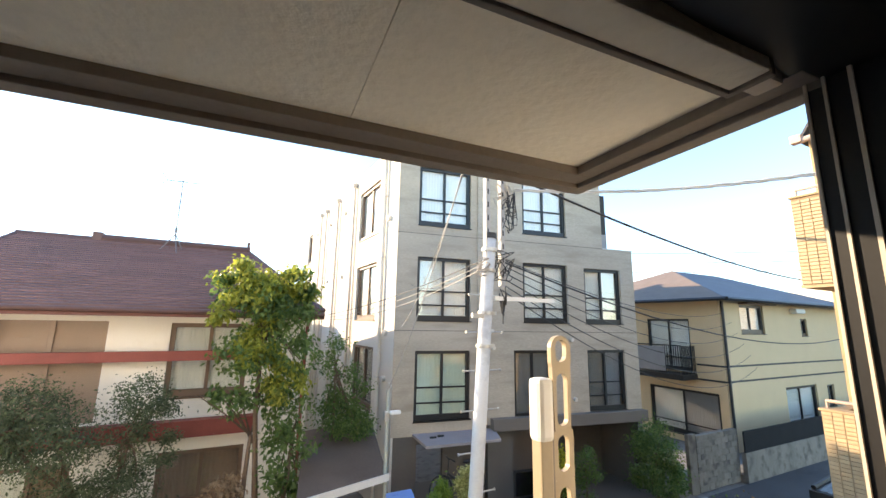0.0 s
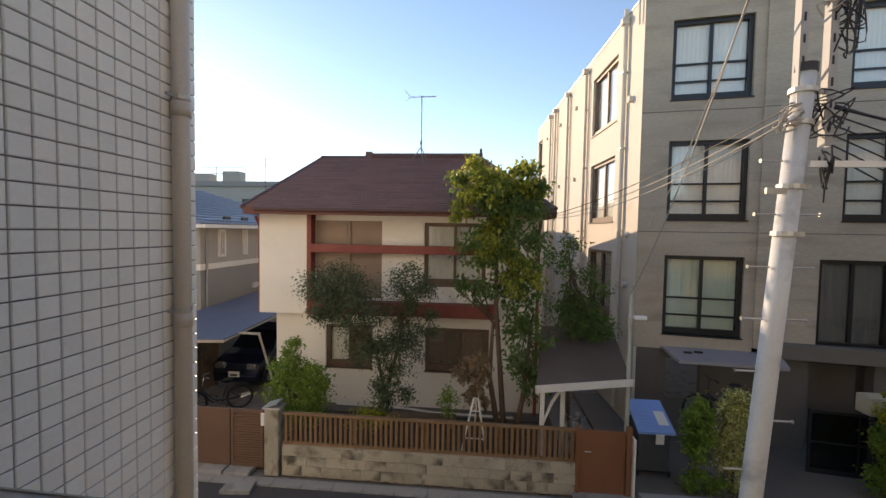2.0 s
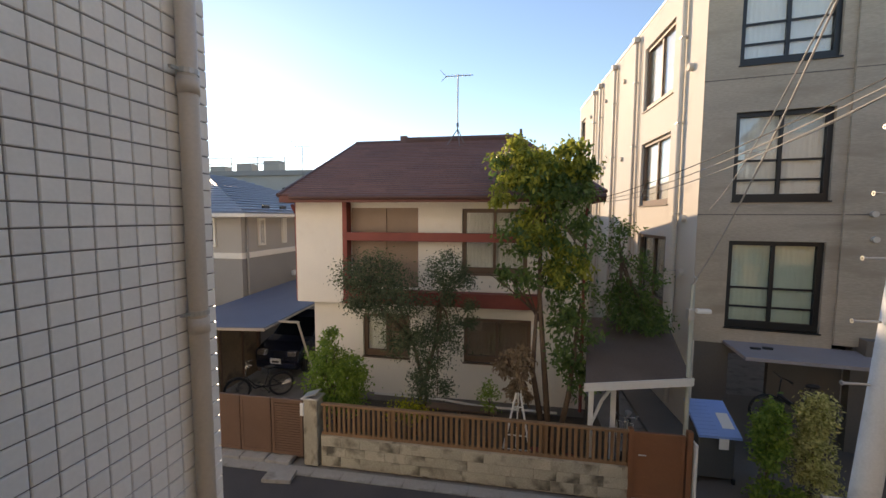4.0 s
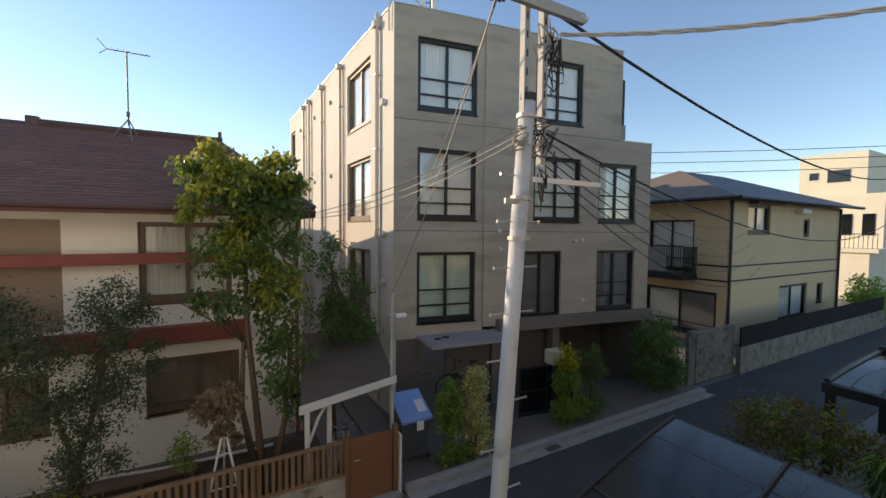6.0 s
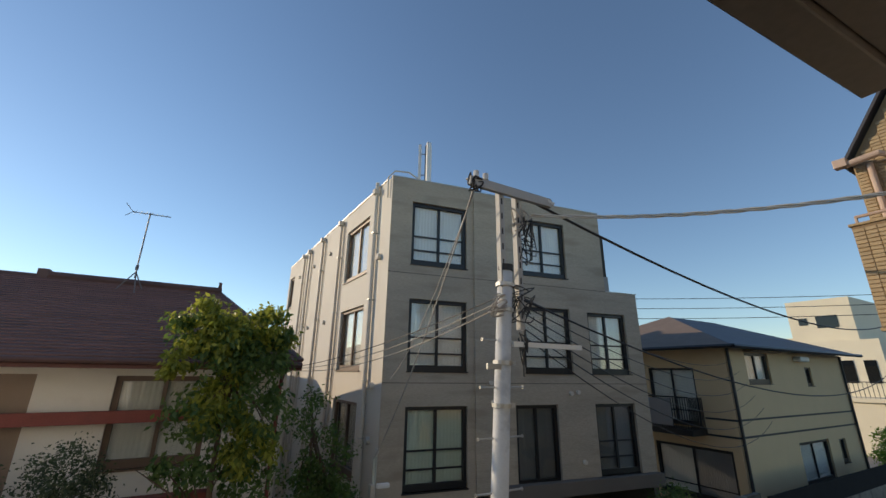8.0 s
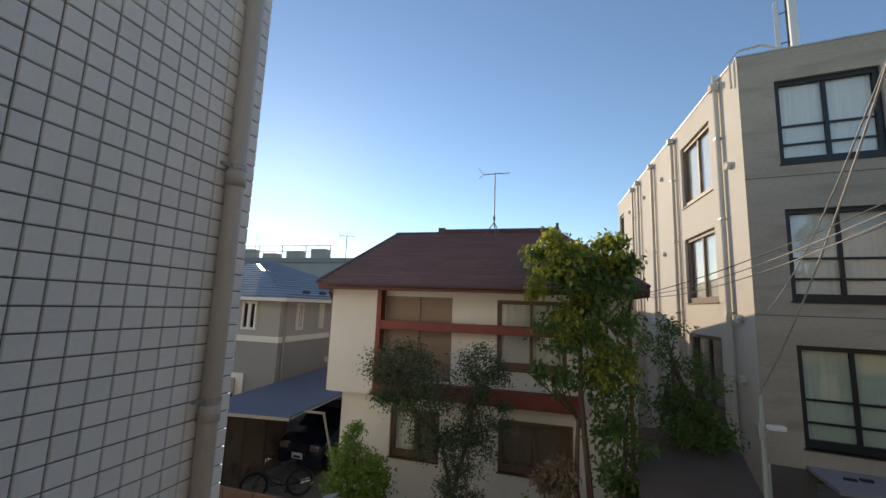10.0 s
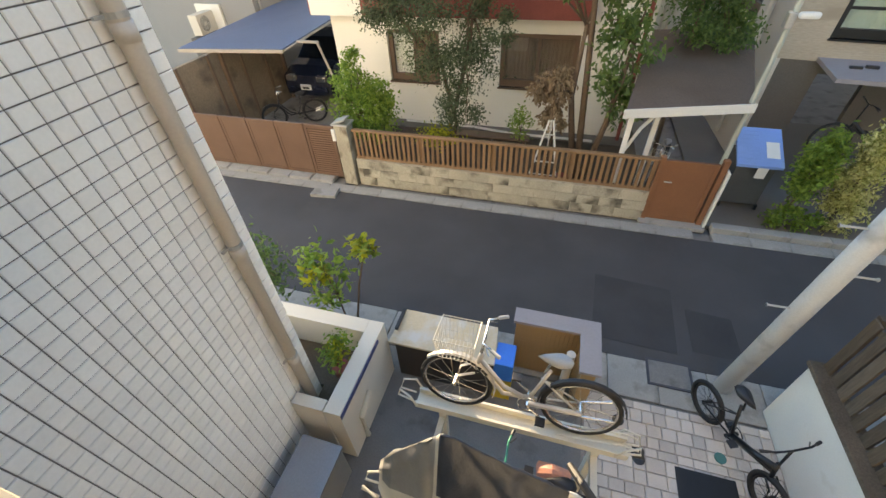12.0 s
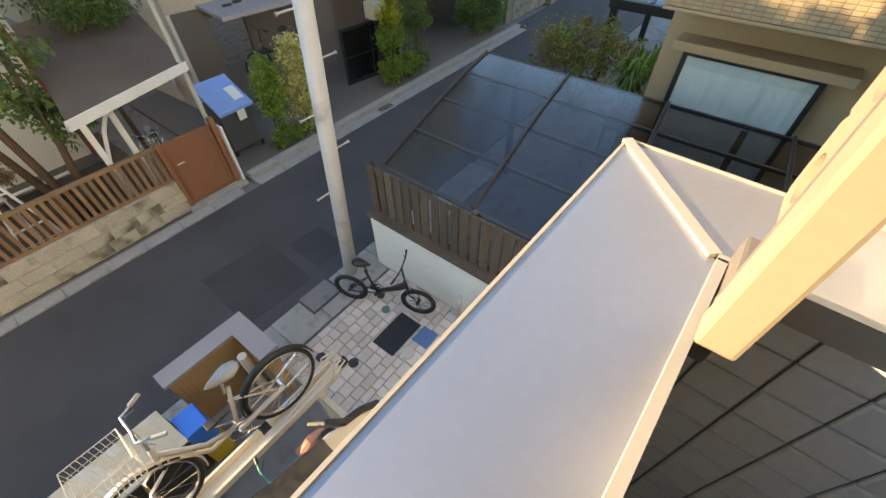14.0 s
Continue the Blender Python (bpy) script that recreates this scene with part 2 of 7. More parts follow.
PAVER = mat("pinkish grey paver", (0.54, 0.49, 0.445), 0.85, vary=0.12, fine=70, coarse=4, bump=0.35, rand=0.16)
JOINT = mat("paver joint", (0.28, 0.25, 0.225), 0.95, vary=0.2)
BLACK_MAT = mat("black plate", (0.012, 0.014, 0.018), 0.55, vary=0.3, fine=120, coarse=5, bump=0.3)
BLUE_PLATE = mat("blue plate", (0.07, 0.17, 0.34), 0.5, vary=0.12, bump=0.1)
RUBBER = mat("tyre rubber", (0.015, 0.015, 0.016), 0.7, vary=0.2, bump=0.1)
CHROME = mat("bright metal", (0.62, 0.60, 0.57), 0.25, metal=0.95, vary=0.05, bump=0)
CHAMPAGNE = mat("champagne bike paint", (0.55, 0.50, 0.44), 0.35, metal=0.3, vary=0.05, bump=0)
RACK_CREAM = mat("cream rack paint", (0.66, 0.61, 0.50), 0.45, vary=0.08, bump=0.05, stain=(0.5, 0.38, 0.25), stain_at=0.68)
BIKE_BLACK = mat("black bike paint", (0.012, 0.012, 0.014), 0.3, vary=0.1, bump=0)
COVER_CREAM = mat("cream cover cloth", (0.60, 0.57, 0.49), 0.5, vary=0.06, fine=40, coarse=3, bump=0.25)
COVER_GREY = mat("grey silver cover cloth", (0.22, 0.215, 0.20), 0.32, vary=0.1, fine=40, coarse=3, bump=0.25)
COVER_NAVY = mat("navy cover cloth", (0.022, 0.028, 0.042), 0.4, vary=0.15, fine=40, coarse=3, bump=0.25)
CAR_NAVY = mat("navy car paint", (0.012, 0.016, 0.035), 0.2, vary=0.1, bump=0, coat=0.6)
CAR_GLASS = mat("dark car glass", (0.01, 0.012, 0.014), 0.06, vary=0.1, bump=0)
LAMP_WHITE = mat("white lamp plastic", (0.75, 0.75, 0.72), 0.35, vary=0.03, bump=0)
BARK = mat("bark", (0.13, 0.085, 0.055), 0.95, vary=0.35, fine=40, coarse=6, bump=0.9, stretch=(1, 1, 0.3))
LEAF_TALL = leaf_mat("broad bright leaves", (0.15, 0.20, 0.025), (0.52, 0.52, 0.09))
LEAF_DARK = leaf_mat("dark fine leaves", (0.045, 0.075, 0.035), (0.17, 0.21, 0.11))
LEAF_BUSH = leaf_mat("fresh green leaves", (0.10, 0.20, 0.025), (0.30, 0.42, 0.07))
LEAF_DEEP = leaf_mat("deep green leaves", (0.06, 0.125, 0.032), (0.18, 0.27, 0.07))
LEAF_CREAM = leaf_mat("variegated leaves", (0.30, 0.31, 0.07), (0.86, 0.80, 0.38))
LEAF_YELLOW = leaf_mat("yellow-green leaves", (0.14, 0.19, 0.015), (0.55, 0.52, 0.03))
LEAF_DEAD = leaf_mat("dry brown leaves", (0.24, 0.16, 0.09), (0.48, 0.36, 0.24))
LEAF_RED = leaf_mat("autumn mixed leaves", (0.09, 0.13, 0.03), (0.34, 0.20, 0.08))
SMOKY = glass("smoky polycarbonate", tint=(0.62, 0.60, 0.65), gloss=0.85, see=0.5, rough=0.16)


# ---- mesh helpers ----
class Mesh:
    """Collects vertices and faces; boxes, tubes and quads."""

    def __init__(self):
        self.v, self.f, self.g = [], [], []

    def add(self, vs, fs):
        k = len(self.v)
        self.g.append((k, len(self.f)))
        self.v += [tuple(p) for p in vs]
        self.f += [tuple(i + k for i in f) for f in fs]
        return self

    def box(self, x0, x1, y0, y1, z0, z1, c=0.0):
        if c <= 0:
            vs = [(x, y, z) for x in (x0, x1) for y in (y0, y1) for z in (z0, z1)]
            return self.add(vs, [(0, 1, 3, 2), (4, 6, 7, 5), (0, 4, 5, 1), (2, 3, 7, 6), (0, 2, 6, 4), (1, 5, 7, 3)])
        bm = bmesh.new()
        bmesh.ops.create_cube(bm, size=1.0)
        for v in bm.verts:
            v.co = ((x0 + x1) / 2 + v.co.x * (x1 - x0), (y0 + y1) / 2 + v.co.y * (y1 - y0), (z0 + z1) / 2 + v.co.z * (z1 - z0))
        bmesh.ops.bevel(bm, geom=bm.edges[:], offset=c, segments=2, affect="EDGES", profile=0.6)
        bm.verts.index_update()
        self.add([v.co[:] for v in bm.verts], [[v.index for v in f.verts] for f in bm.faces])
        bm.free()
        return self

    def at(self, other, m):
        for piece in other.pieces():
            self.add([m @ Vector(p) for p in piece.v], piece.f)
        return self

    def pieces(self):
        """The boxes, tubes and plates that went in, one mesh each."""
        ends = self.g[1:] + [(len(self.v), len(self.f))]
        out = []
        for (v0, f0), (v1, f1) in zip(self.g, ends):
            q = Mesh()
            q.add(self.v[v0:v1], [tuple(i - v0 for i in f) for f in self.f[f0:f1]])
            out.append(q)
        return out

    def tube(self, pts, r, n=8, cap=True, r2=None):
        pts = [Vector(p) for p in pts]
        rings = []
        up = Vector((0, 0, 1))
        for i, p in enumerate(pts):
            d = (pts[min(i + 1, len(pts) - 1)] - pts[max(i - 1, 0)]).normalized()
            a = d.cross(up if abs(d.z) < 0.95 else Vector((1, 0, 0))).normalized()
            b = d.cross(a)
            t = i / max(1, len(pts) - 1)
            rr = r if r2 is None else r + (r2 - r) * t
            rings.append([p + (a * math.cos(q) + b * math.sin(q)) * rr for q in (2 * math.pi * k / n for k in range(n))])
        vs = [p for g in rings for p in g]
        fs = [(i * n + k, i * n + (k + 1) % n, (i + 1) * n + (k + 1) % n, (i + 1) * n + k) for i in range(len(pts) - 1) for k in range(n)]
        if cap:
            fs += [tuple(range(n)), tuple((len(pts) - 1) * n + k for k in range(n))]
        return self.add(vs, fs)

    def ring(self, c, axis, R, r, n=28, k=6):
        """A torus: wheel tyre or hoop."""
        c, axis = Vector(c), Vector(axis).normalized()
        a = axis.cross(Vector((0, 0, 1)) if abs(axis.z) < 0.9 else Vector((1, 0, 0))).normalized()
        b = axis.cross(a)
        vs, fs = [], []
        for i in range(n):
            q = 2 * math.pi * i / n
            o = a * math.cos(q) + b * math.sin(q)
            for j in range(k):
                s = 2 * math.pi * j / k
                vs.append(c + o * (R + r * math.cos(s)) + axis * (r * math.sin(s)))
        for i in range(n):
            for j in range(k):
                fs.append((i * k + j, ((i + 1) % n) * k + j, ((i + 1) % n) * k + (j + 1) % k, i * k + (j + 1) % k))
        return self.add(vs, fs)

    def quad(self, *p):
        return self.add(p, [tuple(range(len(p)))])

    def slab(self, pts, t):
        """A flat polygon given thickness t downwards."""
        n = len(pts)
        vs = list(pts) + [(x, y, z - t) for x, y, z in pts]
        return self.add(vs, [tuple(range(n)), tuple(reversed(range(n, 2 * n)))] + [(i, i + n, (i + 1) % n + n, (i + 1) % n) for i in range(n)])

    def data(self, name, material, smooth=False):
        me = bpy.data.meshes.new(name)
        me.from_pydata(self.v, [], self.f)
        me.materials.append(material)
        bm = bmesh.new()
        bm.from_mesh(me)
        bmesh.ops.recalc_face_normals(bm, faces=bm.faces[:])
        bm.to_mesh(me)
        bm.free()
        if smooth:
            for p in me.polygons:
                p.use_smooth = True
        return me


SPLIT = {"base_wall", "side_wall", "wall", "rear_wall", "vent_cap", "snow_stop", "post", "downpipe", "core", "floor_slab", "canopy_light", "pour_line", "parapet_cap",
         "leg", "slot", "batten", "insulator", "notice", "lower_wall", "sill", "lid_rib", "clip", "roof_slab", "hanger", "side_coping", "fascia", "duct", "belt", "box",
         "coping_lip", "ridge_cap", "rake", "board", "step_light", "wheel_guide", "soil", "edge", "screen_bar", "kickstand", "glazing", "snow"}


def part(name, m, material, parent, label="", smooth=False, kind=""):
    if name in SPLIT and not kind and len(m.g) > 1:
        return [part(name, q, material, parent, label, smooth, "whole") for q in m.pieces()][0]
    kind = "" if kind == "whole" else kind
    ob = new(name, m.data(name, material, smooth))
    ob.parent = parent
    if label or kind:
        tagged(ob, label=label, kind=kind)
    return ob


def thing(name, label, category, loc=(0, 0, 0), rz=0.0, group="", kind=""):
    ob = new(name)
    ob.location, ob.rotation_euler = loc, (0, 0, radians(rz))
    return tagged(ob, label=label, category=category, group=group, kind=kind)


def single(name, m, material, label, category, kind="", group="", smooth=False):
    return tagged(new(name, m.data(name, material, smooth)), label=label, category=category, kind=kind, group=group)


def wall_openings(m, u0, u1, z0, z1, v0, v1, holes):
    """One connected wall along u with rectangular holes (a0, a1, b0, b1) through it."""
    us = sorted({u0, u1, *[x for h in holes for x in h[:2] if u0 < x < u1]})
    zs = sorted({z0, z1, *[x for h in holes for x in h[2:] if z0 < x < z1]})
    nu, nz = len(us) - 1, len(zs) - 1

    def solid(i, k):
        if not (0 <= i < nu and 0 <= k < nz):
            return False
        a, b = (us[i] + us[i + 1]) / 2, (zs[k] + zs[k + 1]) / 2
        return not any(h[0] < a < h[1] and h[2] < b < h[3] for h in holes)

    ix, vs, fs = {}, [], []

    def at(i, k, v):
        if (i, k, v) not in ix:
            ix[(i, k, v)] = len(vs)
            vs.append((us[i], v, zs[k]))
        return ix[(i, k, v)]

    for i in range(nu):
        for k in range(nz):
            if not solid(i, k):
                continue
            c = [(i, k), (i + 1, k), (i + 1, k + 1), (i, k + 1)]
            fs.append(tuple(at(*p, v0) for p in c))
            fs.append(tuple(at(*p, v1) for p in reversed(c)))
            for (di, dk), (p, q) in (((0, -1), (c[0], c[1])), ((1, 0), (c[1], c[2])), ((0, 1), (c[2], c[3])), ((-1, 0), (c[3], c[0]))):
                if not solid(i + di, k + dk):
                    fs.append((at(*p, v0), at(*q, v0), at(*q, v1), at(*p, v1)))
    return m.add(vs, fs)


def tile_field(parent, mesh, origin, du, dv, nu, nv, material, keep, name="tile", joined="tiling", stagger=0.0):
    """Copies of one small mesh on a grid; those that keep() names become objects of their own."""
    base = mesh.data(name, material)
    rest = Mesh()
    origin, du, dv = Vector(origin), Vector(du), Vector(dv)
    for j in range(nv):
        for i in range(nu):
            p = origin + du * (i + stagger * (j % 2)) + dv * j
            if keep(i, j):
                ob = new(name, base)
                ob.parent = parent
                ob.location = p
            else:
                rest.add([Vector(q) + p for q in mesh.v], mesh.f)
    if rest.v:
        part(joined, rest, material, parent, kind="stuff")


def slab_piece(w, h, t, axis, c=0.004):
    """A shallow tile with sloped rims. axis x: faces +x; -x: faces -x; z: faces up; y: faces -y."""
    a = [(-w / 2, -h / 2), (w / 2, -h / 2), (w / 2, h / 2), (-w / 2, h / 2)]
    b = [(p * (1 - 2 * c / w), q * (1 - 2 * c / h)) for p, q in a]
    to = {"x": lambda p, q, d: (d, p, q), "-x": lambda p, q, d: (-d, p, q), "z": lambda p, q, d: (p, q, d), "-y": lambda p, q, d: (p, -d, q)}[axis]
    vs = [to(p, q, 0) for p, q in a] + [to(p, q, t * 0.6) for p, q in a] + [to(p, q, t) for p, q in b]
    fs = [(i + k, (i + 1) % 4 + k, (i + 1) % 4 + 4 + k, i + 4 + k) for k in (0, 4) for i in range(4)] + [(8, 9, 10, 11)]
    return Mesh().add(vs, fs)


# ---- ground ----
g = Mesh().quad((-400, -400, -0.06), (400, -400, -0.06), (400, 500, -0.06), (-400, 500, -0.06))
single("ground", g, CONCRETE_GROUND, "wide grey concrete and packed ground around the houses", "ground", "structure")
road = Mesh().box(-90, 90, 4.9, 7.66, -0.055, 0.0)
road.box(13.3, 90, 7.661, 8.24, -0.055, -0.001)
single("road", road, ASPHALT, "narrow dark asphalt lane between the houses", "road", "structure")
patch = Mesh().slab([(1.0, 5.15, 0.004), (2.1, 5.1, 0.004), (2.15, 6.3, 0.004), (1.05, 6.4, 0.004)], 0.003)
patch.slab([(2.3, 5.2, 0.004), (2.9, 5.2, 0.004), (2.9, 5.9, 0.004), (2.3, 5.95, 0.004)], 0.003)
single("road_patch", patch, ASPHALT_PATCH, "darker rectangular repair patches in the asphalt lane", "road", "structure")
lot = Mesh().box(-2.05, 3.0, -0.5, 4.29, -0.055, 0.0)
single("yard_floor", lot, CONCRETE_GROUND, "stained concrete floor of the bicycle yard", "yard floor", "structure")

gut = thing("gutter", "grey concrete gutter blocks along the near edge of the lane", "gutter", kind="structure")
one = Mesh().box(-0.296, 0.296, -0.29, 0.29, 0, 0.05, 0.008).data("gutter_block", KERB)
for i in range(40):
    o = new("gutter_block", one)
    o.parent, o.location = gut, (-17.7 + 0.6 * i, 4.6, -0.045 + 0.004 * (i % 3))
kerb = thing("kerb", "pale concrete kerb stones along the far side of the lane", "kerb", kind="structure")
one = Mesh().box(-0.297, 0.297, -0.085, 0.085, 0, 0.15, 0.015).data("kerb_stone", KERB)
flat = Mesh().box(-0.297, 0.297, -0.125, 0.125, 0, 0.06, 0.006).data("gutter_stone", KERB)
for i in range(17):
    o = new("kerb_stone", one)
    o.parent, o.location = kerb, (3.3 + 0.6 * i, 8.0, -0.03)
    o = new("gutter_stone", flat)
    o.parent, o.location = kerb, (3.3 + 0.6 * i, 7.785, -0.045)
for i in range(22):
    o = new("gutter_stone", flat)
    o.parent, o.location = kerb, (-10.2 + 0.6 * i, 7.80, -0.05)
plate = thing("drain_grate", "grey steel drain cover set in the gutter", "drain cover", (1.95, 4.75, 0.012))
part("frame", Mesh().box(-0.27, 0.27, -0.2, -0.17, 0, 0.012).box(-0.27, 0.27, 0.17, 0.2, 0, 0.012).box(-0.27, -0.24, -0.17, 0.17, 0, 0.012).box(0.24, 0.27, -0.17, 0.17, 0, 0.012), ROOF_LINE, plate)
part("cover", Mesh().box(-0.24, 0.24, -0.17, 0.17, 0, 0.008), CONCRETE_GROUND, plate)
grate = thing("drain_grate", "dark slotted drain grate beside the far kerb", "drain cover", (6.6, 7.79, 0.016))
gm = Mesh()
for k in range(7):
    gm.box(-0.2 + k * 0.06, -0.17 + k * 0.06, -0.08, 0.08, 0, 0.01)
part("bar", gm, DARK, grate)
step = Mesh().slab([(-4.7, 7.35, 0.07), (-4.15, 7.4, 0.07), (-4.2, 7.72, 0.07), (-4.72, 7.7, 0.07)], 0.07)
single("ramp_block", step, KERB, "pale concrete ramp block lying at the driveway edge", "ramp")
far_yard = Mesh().box(2.95, 13.2, 8.085, 13, -0.05, 0.02)
single("forecourt", far_yard, CONC_DARK, "dark grey paved forecourt before the concrete building", "forecourt", "structure")
garden = Mesh().box(-5.4, 1.9, 8.25, 12, -0.05, 0.10)
single("garden_bed", garden, SOIL, "brown garden soil behind the slatted fence", "garden bed", "structure")

# ---- our own building: tile wall, balcony, room ----
TP = 0.1035
tw = thing("wall_west", "cream square tiled wall with dark joints beside the balcony", "wall", kind="structure")
# never in view: added to bounce sunlight onto the facades opposite
part("front_face", Mesh().box(-14, -2.36, 3.0, 3.235, -0.05, 9.2), TILE, tw)
part("wall_core", Mesh().box(-2.35, -2.067, -6, 3.235, -0.05, 9.2), GROUT, tw)
tile_field(tw, slab_piece(TP - 0.007, TP - 0.007, 0.012, "x"), (-2.067, 3.242 - TP / 2, 0.05), (0, -TP, 0), (0, 0, TP), 34, 88, TILE,
           lambda i, j: i < 12 and 35 <= j < 59)
tile_field(tw, Mesh().at(slab_piece(TP - 0.007, TP - 0.007, 0.012, "x"), pose(0, 0, 0, 0, 0, 90)),
           (-2.067 - TP / 2, 3.235, 0.05), (-TP, 0, 0), (0, 0, TP), 3, 88, TILE, lambda i, j: False, joined="corner_tiling")
dp = thing("downpipe", "beige round downpipe clipped to the tiled wall", "downpipe", (-1.99, 3.02, 0))
part("pipe", Mesh().tube([(0, 0, 0.55), (0, 0, 9.0)], 0.052, 16), PIPE_BEIGE, dp, smooth=True)
for z in (1.54, 2.92, 4.355, 5.71, 7.07):
    part("clip", Mesh().tube([(0, 0, z - 0.014), (0, 0, z + 0.014)], 0.058, 14).box(-0.07, 0.0, -0.012, 0.012, z - 0.012, z + 0.012).box(-0.02, 0.0, -0.11, -0.04, z - 0.008, z + 0.008), STEEL, dp)
for z in (1.42, 2.80, 4.235, 5.59, 6.95):
    part("socket", Mesh().tube([(0, 0, z), (0, 0, z + 0.09)], 0.058, 16), PIPE_BEIGE, dp, smooth=True)



def skew(ob, x, y, deg):
    """Turns a thing built in place by some degrees about an upright through (x, y)."""
    c = Vector((x, y, 0))
    ob.rotation_euler[2] = radians(deg)
    ob.location = c - Matrix.Rotation(radians(deg), 3, "Z") @ c


FLOOR_Z, TOP_Z, SOF_Z = 3.15, 4.24, 5.77
single("balcony_floor", Mesh().box(-2.05, 1.17, 0.35, 1.31, 3.0, FLOOR_Z), mat("pale balcony screed", (0.46, 0.44, 0.41), 0.85, vary=0.15, fine=60, coarse=2, bump=0.2), "pale grey concrete balcony floor slab", "balcony floor", "structure")
pa = thing("parapet", "cream tiled balcony parapet with a wide silver coping", "parapet", kind="structure")
part("front_core", Mesh().box(-2.05, 1.17, 1.13, 1.31, FLOOR_Z, TOP_Z - 0.03), GROUT, pa)
part("side_core", Mesh().box(0.99, 1.17, 0.36, 1.13, FLOOR_Z, TOP_Z - 0.03), GROUT, pa)
part("front_coping", Mesh().slab([(-2.05, 1.10, TOP_Z), (0.955, 1.10, TOP_Z), (1.195, 1.34, TOP_Z), (-2.05, 1.34, TOP_Z)], 0.045), CAP_METAL, pa)
part("side_coping", Mesh().slab([(0.96, 1.095, TOP_Z), (0.96, 0.36, TOP_Z), (1.20, 0.36, TOP_Z), (1.20, 1.335, TOP_Z)], 0.045), CAP_METAL, pa)
part("coping_lip", Mesh().box(-2.05, 0.95, 1.085, 1.10, TOP_Z - 0.05, TOP_Z + 0.012).box(0.945, 0.96, 0.36, 1.10, TOP_Z - 0.05, TOP_Z + 0.012)
     .box(-2.05, 1.2, 1.34, 1.346, TOP_Z - 0.05, TOP_Z + 0.004).box(1.20, 1.206, 0.36, 1.346, TOP_Z - 0.05, TOP_Z + 0.004), LIP_METAL, pa)
part("mitre_joint", Mesh().slab([(0.953, 1.112, TOP_Z + 0.008), (0.968, 1.097, TOP_Z + 0.008), (1.205, 1.335, TOP_Z + 0.008), (1.19, 1.35, TOP_Z + 0.008)], 0.01), LIP_METAL, pa)
skew(pa, 1.19, 1.335, -2.0)
pa.location.x -= 0.045
tile_field(pa, slab_piece(TP - 0.006, TP - 0.006, 0.01, "-x"), (0.988, 1.13 - TP / 2 - 0.01, FLOOR_Z + 0.06), (0, -TP, 0), (0, 0, TP), 7, 10, TILE, lambda i, j: True)
tile_field(pa, slab_piece(TP - 0.006, TP - 0.006, 0.01, "-y"), (0.93, 1.128, FLOOR_Z + 0.06), (-TP, 0, 0), (0, 0, TP), 28, 10, TILE, lambda i, j: i < 10)

so = thing("balcony_soffit", "cream soffit board of the balcony above, framed by brown fascia", "soffit", kind="structure")
part("board", Mesh().box(-2.05, 0.0535, 0.3, 1.0, SOF_Z + 0.05, SOF_Z + 0.10).box(0.056, 0.91, 0.3, 1.0, SOF_Z + 0.05, SOF_Z + 0.10), SOFFIT, so)
part("slab", Mesh().box(-2.05, 1.03, 0.3, 1.13, SOF_Z + 0.10, SOF_Z + 0.35), SOFFIT, so)
part("fascia", Mesh().box(-2.05, 1.04, 1.085, 1.145, SOF_Z, SOF_Z + 0.38, 0.004).box(-2.05, 0.98, 1.0, 1.083, SOF_Z + 0.018, SOF_Z + 0.09, 0.003)
     .box(0.982, 1.04, 0.3, 1.083, SOF_Z, SOF_Z + 0.38, 0.004).box(0.91, 0.98, 0.3, 0.998, SOF_Z + 0.018, SOF_Z + 0.09, 0.003), FASCIA, so)
skew(so, 1.03, 1.13, -3.8)
so.location.x, so.location.y = so.location.x - 0.045, so.location.y - 0.035
sb = thing("shutter_box", "cream and brown roller screen housing under the soffit", "shutter box", (0, 0, 0))
skew(sb, 1.03, 1.13, -3.8)
sb.location = so.location
part("housing", Mesh().box(-2.0, 0.80, 0.305, 0.39, SOF_Z - 0.01, SOF_Z + 0.05, 0.005), SOFFIT, sb)
part("rail", Mesh().box(-2.0, 0.80, 0.39, 0.405, SOF_Z - 0.018, SOF_Z + 0.045, 0.003).box(0.80, 0.815, 0.305, 0.405, SOF_Z - 0.018, SOF_Z + 0.045, 0.003), FASCIA, sb)
part("end_cap", Mesh().box(0.84, 0.90, 0.33, 0.39, SOF_Z + 0.0, SOF_Z + 0.05, 0.008), PIPE_BEIGE, sb)

wf = Mesh()
wall_openings(wf, -2.05, 3.2, FLOOR_Z - 0.3, 9.2, 0.14, 0.30, [(-1.95, 0.935, FLOOR_Z, 5.835)])
single("wall_south", wf, STUCCO, "outer wall of our flat with a wide balcony window", "wall", "structure")
# the room's dimness is put into its near-black wall and ceiling colour
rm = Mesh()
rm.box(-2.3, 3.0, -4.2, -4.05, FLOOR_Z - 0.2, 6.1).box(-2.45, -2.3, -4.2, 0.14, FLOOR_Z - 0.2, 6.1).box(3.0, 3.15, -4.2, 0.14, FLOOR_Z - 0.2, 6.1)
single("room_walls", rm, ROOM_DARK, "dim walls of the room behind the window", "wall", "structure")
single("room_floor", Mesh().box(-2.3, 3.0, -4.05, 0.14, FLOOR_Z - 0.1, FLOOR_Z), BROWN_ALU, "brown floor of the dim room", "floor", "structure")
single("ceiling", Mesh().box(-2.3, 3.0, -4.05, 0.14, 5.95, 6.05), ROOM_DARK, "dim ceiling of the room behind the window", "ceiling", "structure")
single("wall_lower", Mesh().box(-2.05, 3.2, 0.1, 0.30, 0, 2.9), STUCCO, "plain lower wall of our building below the balcony", "wall", "structure")
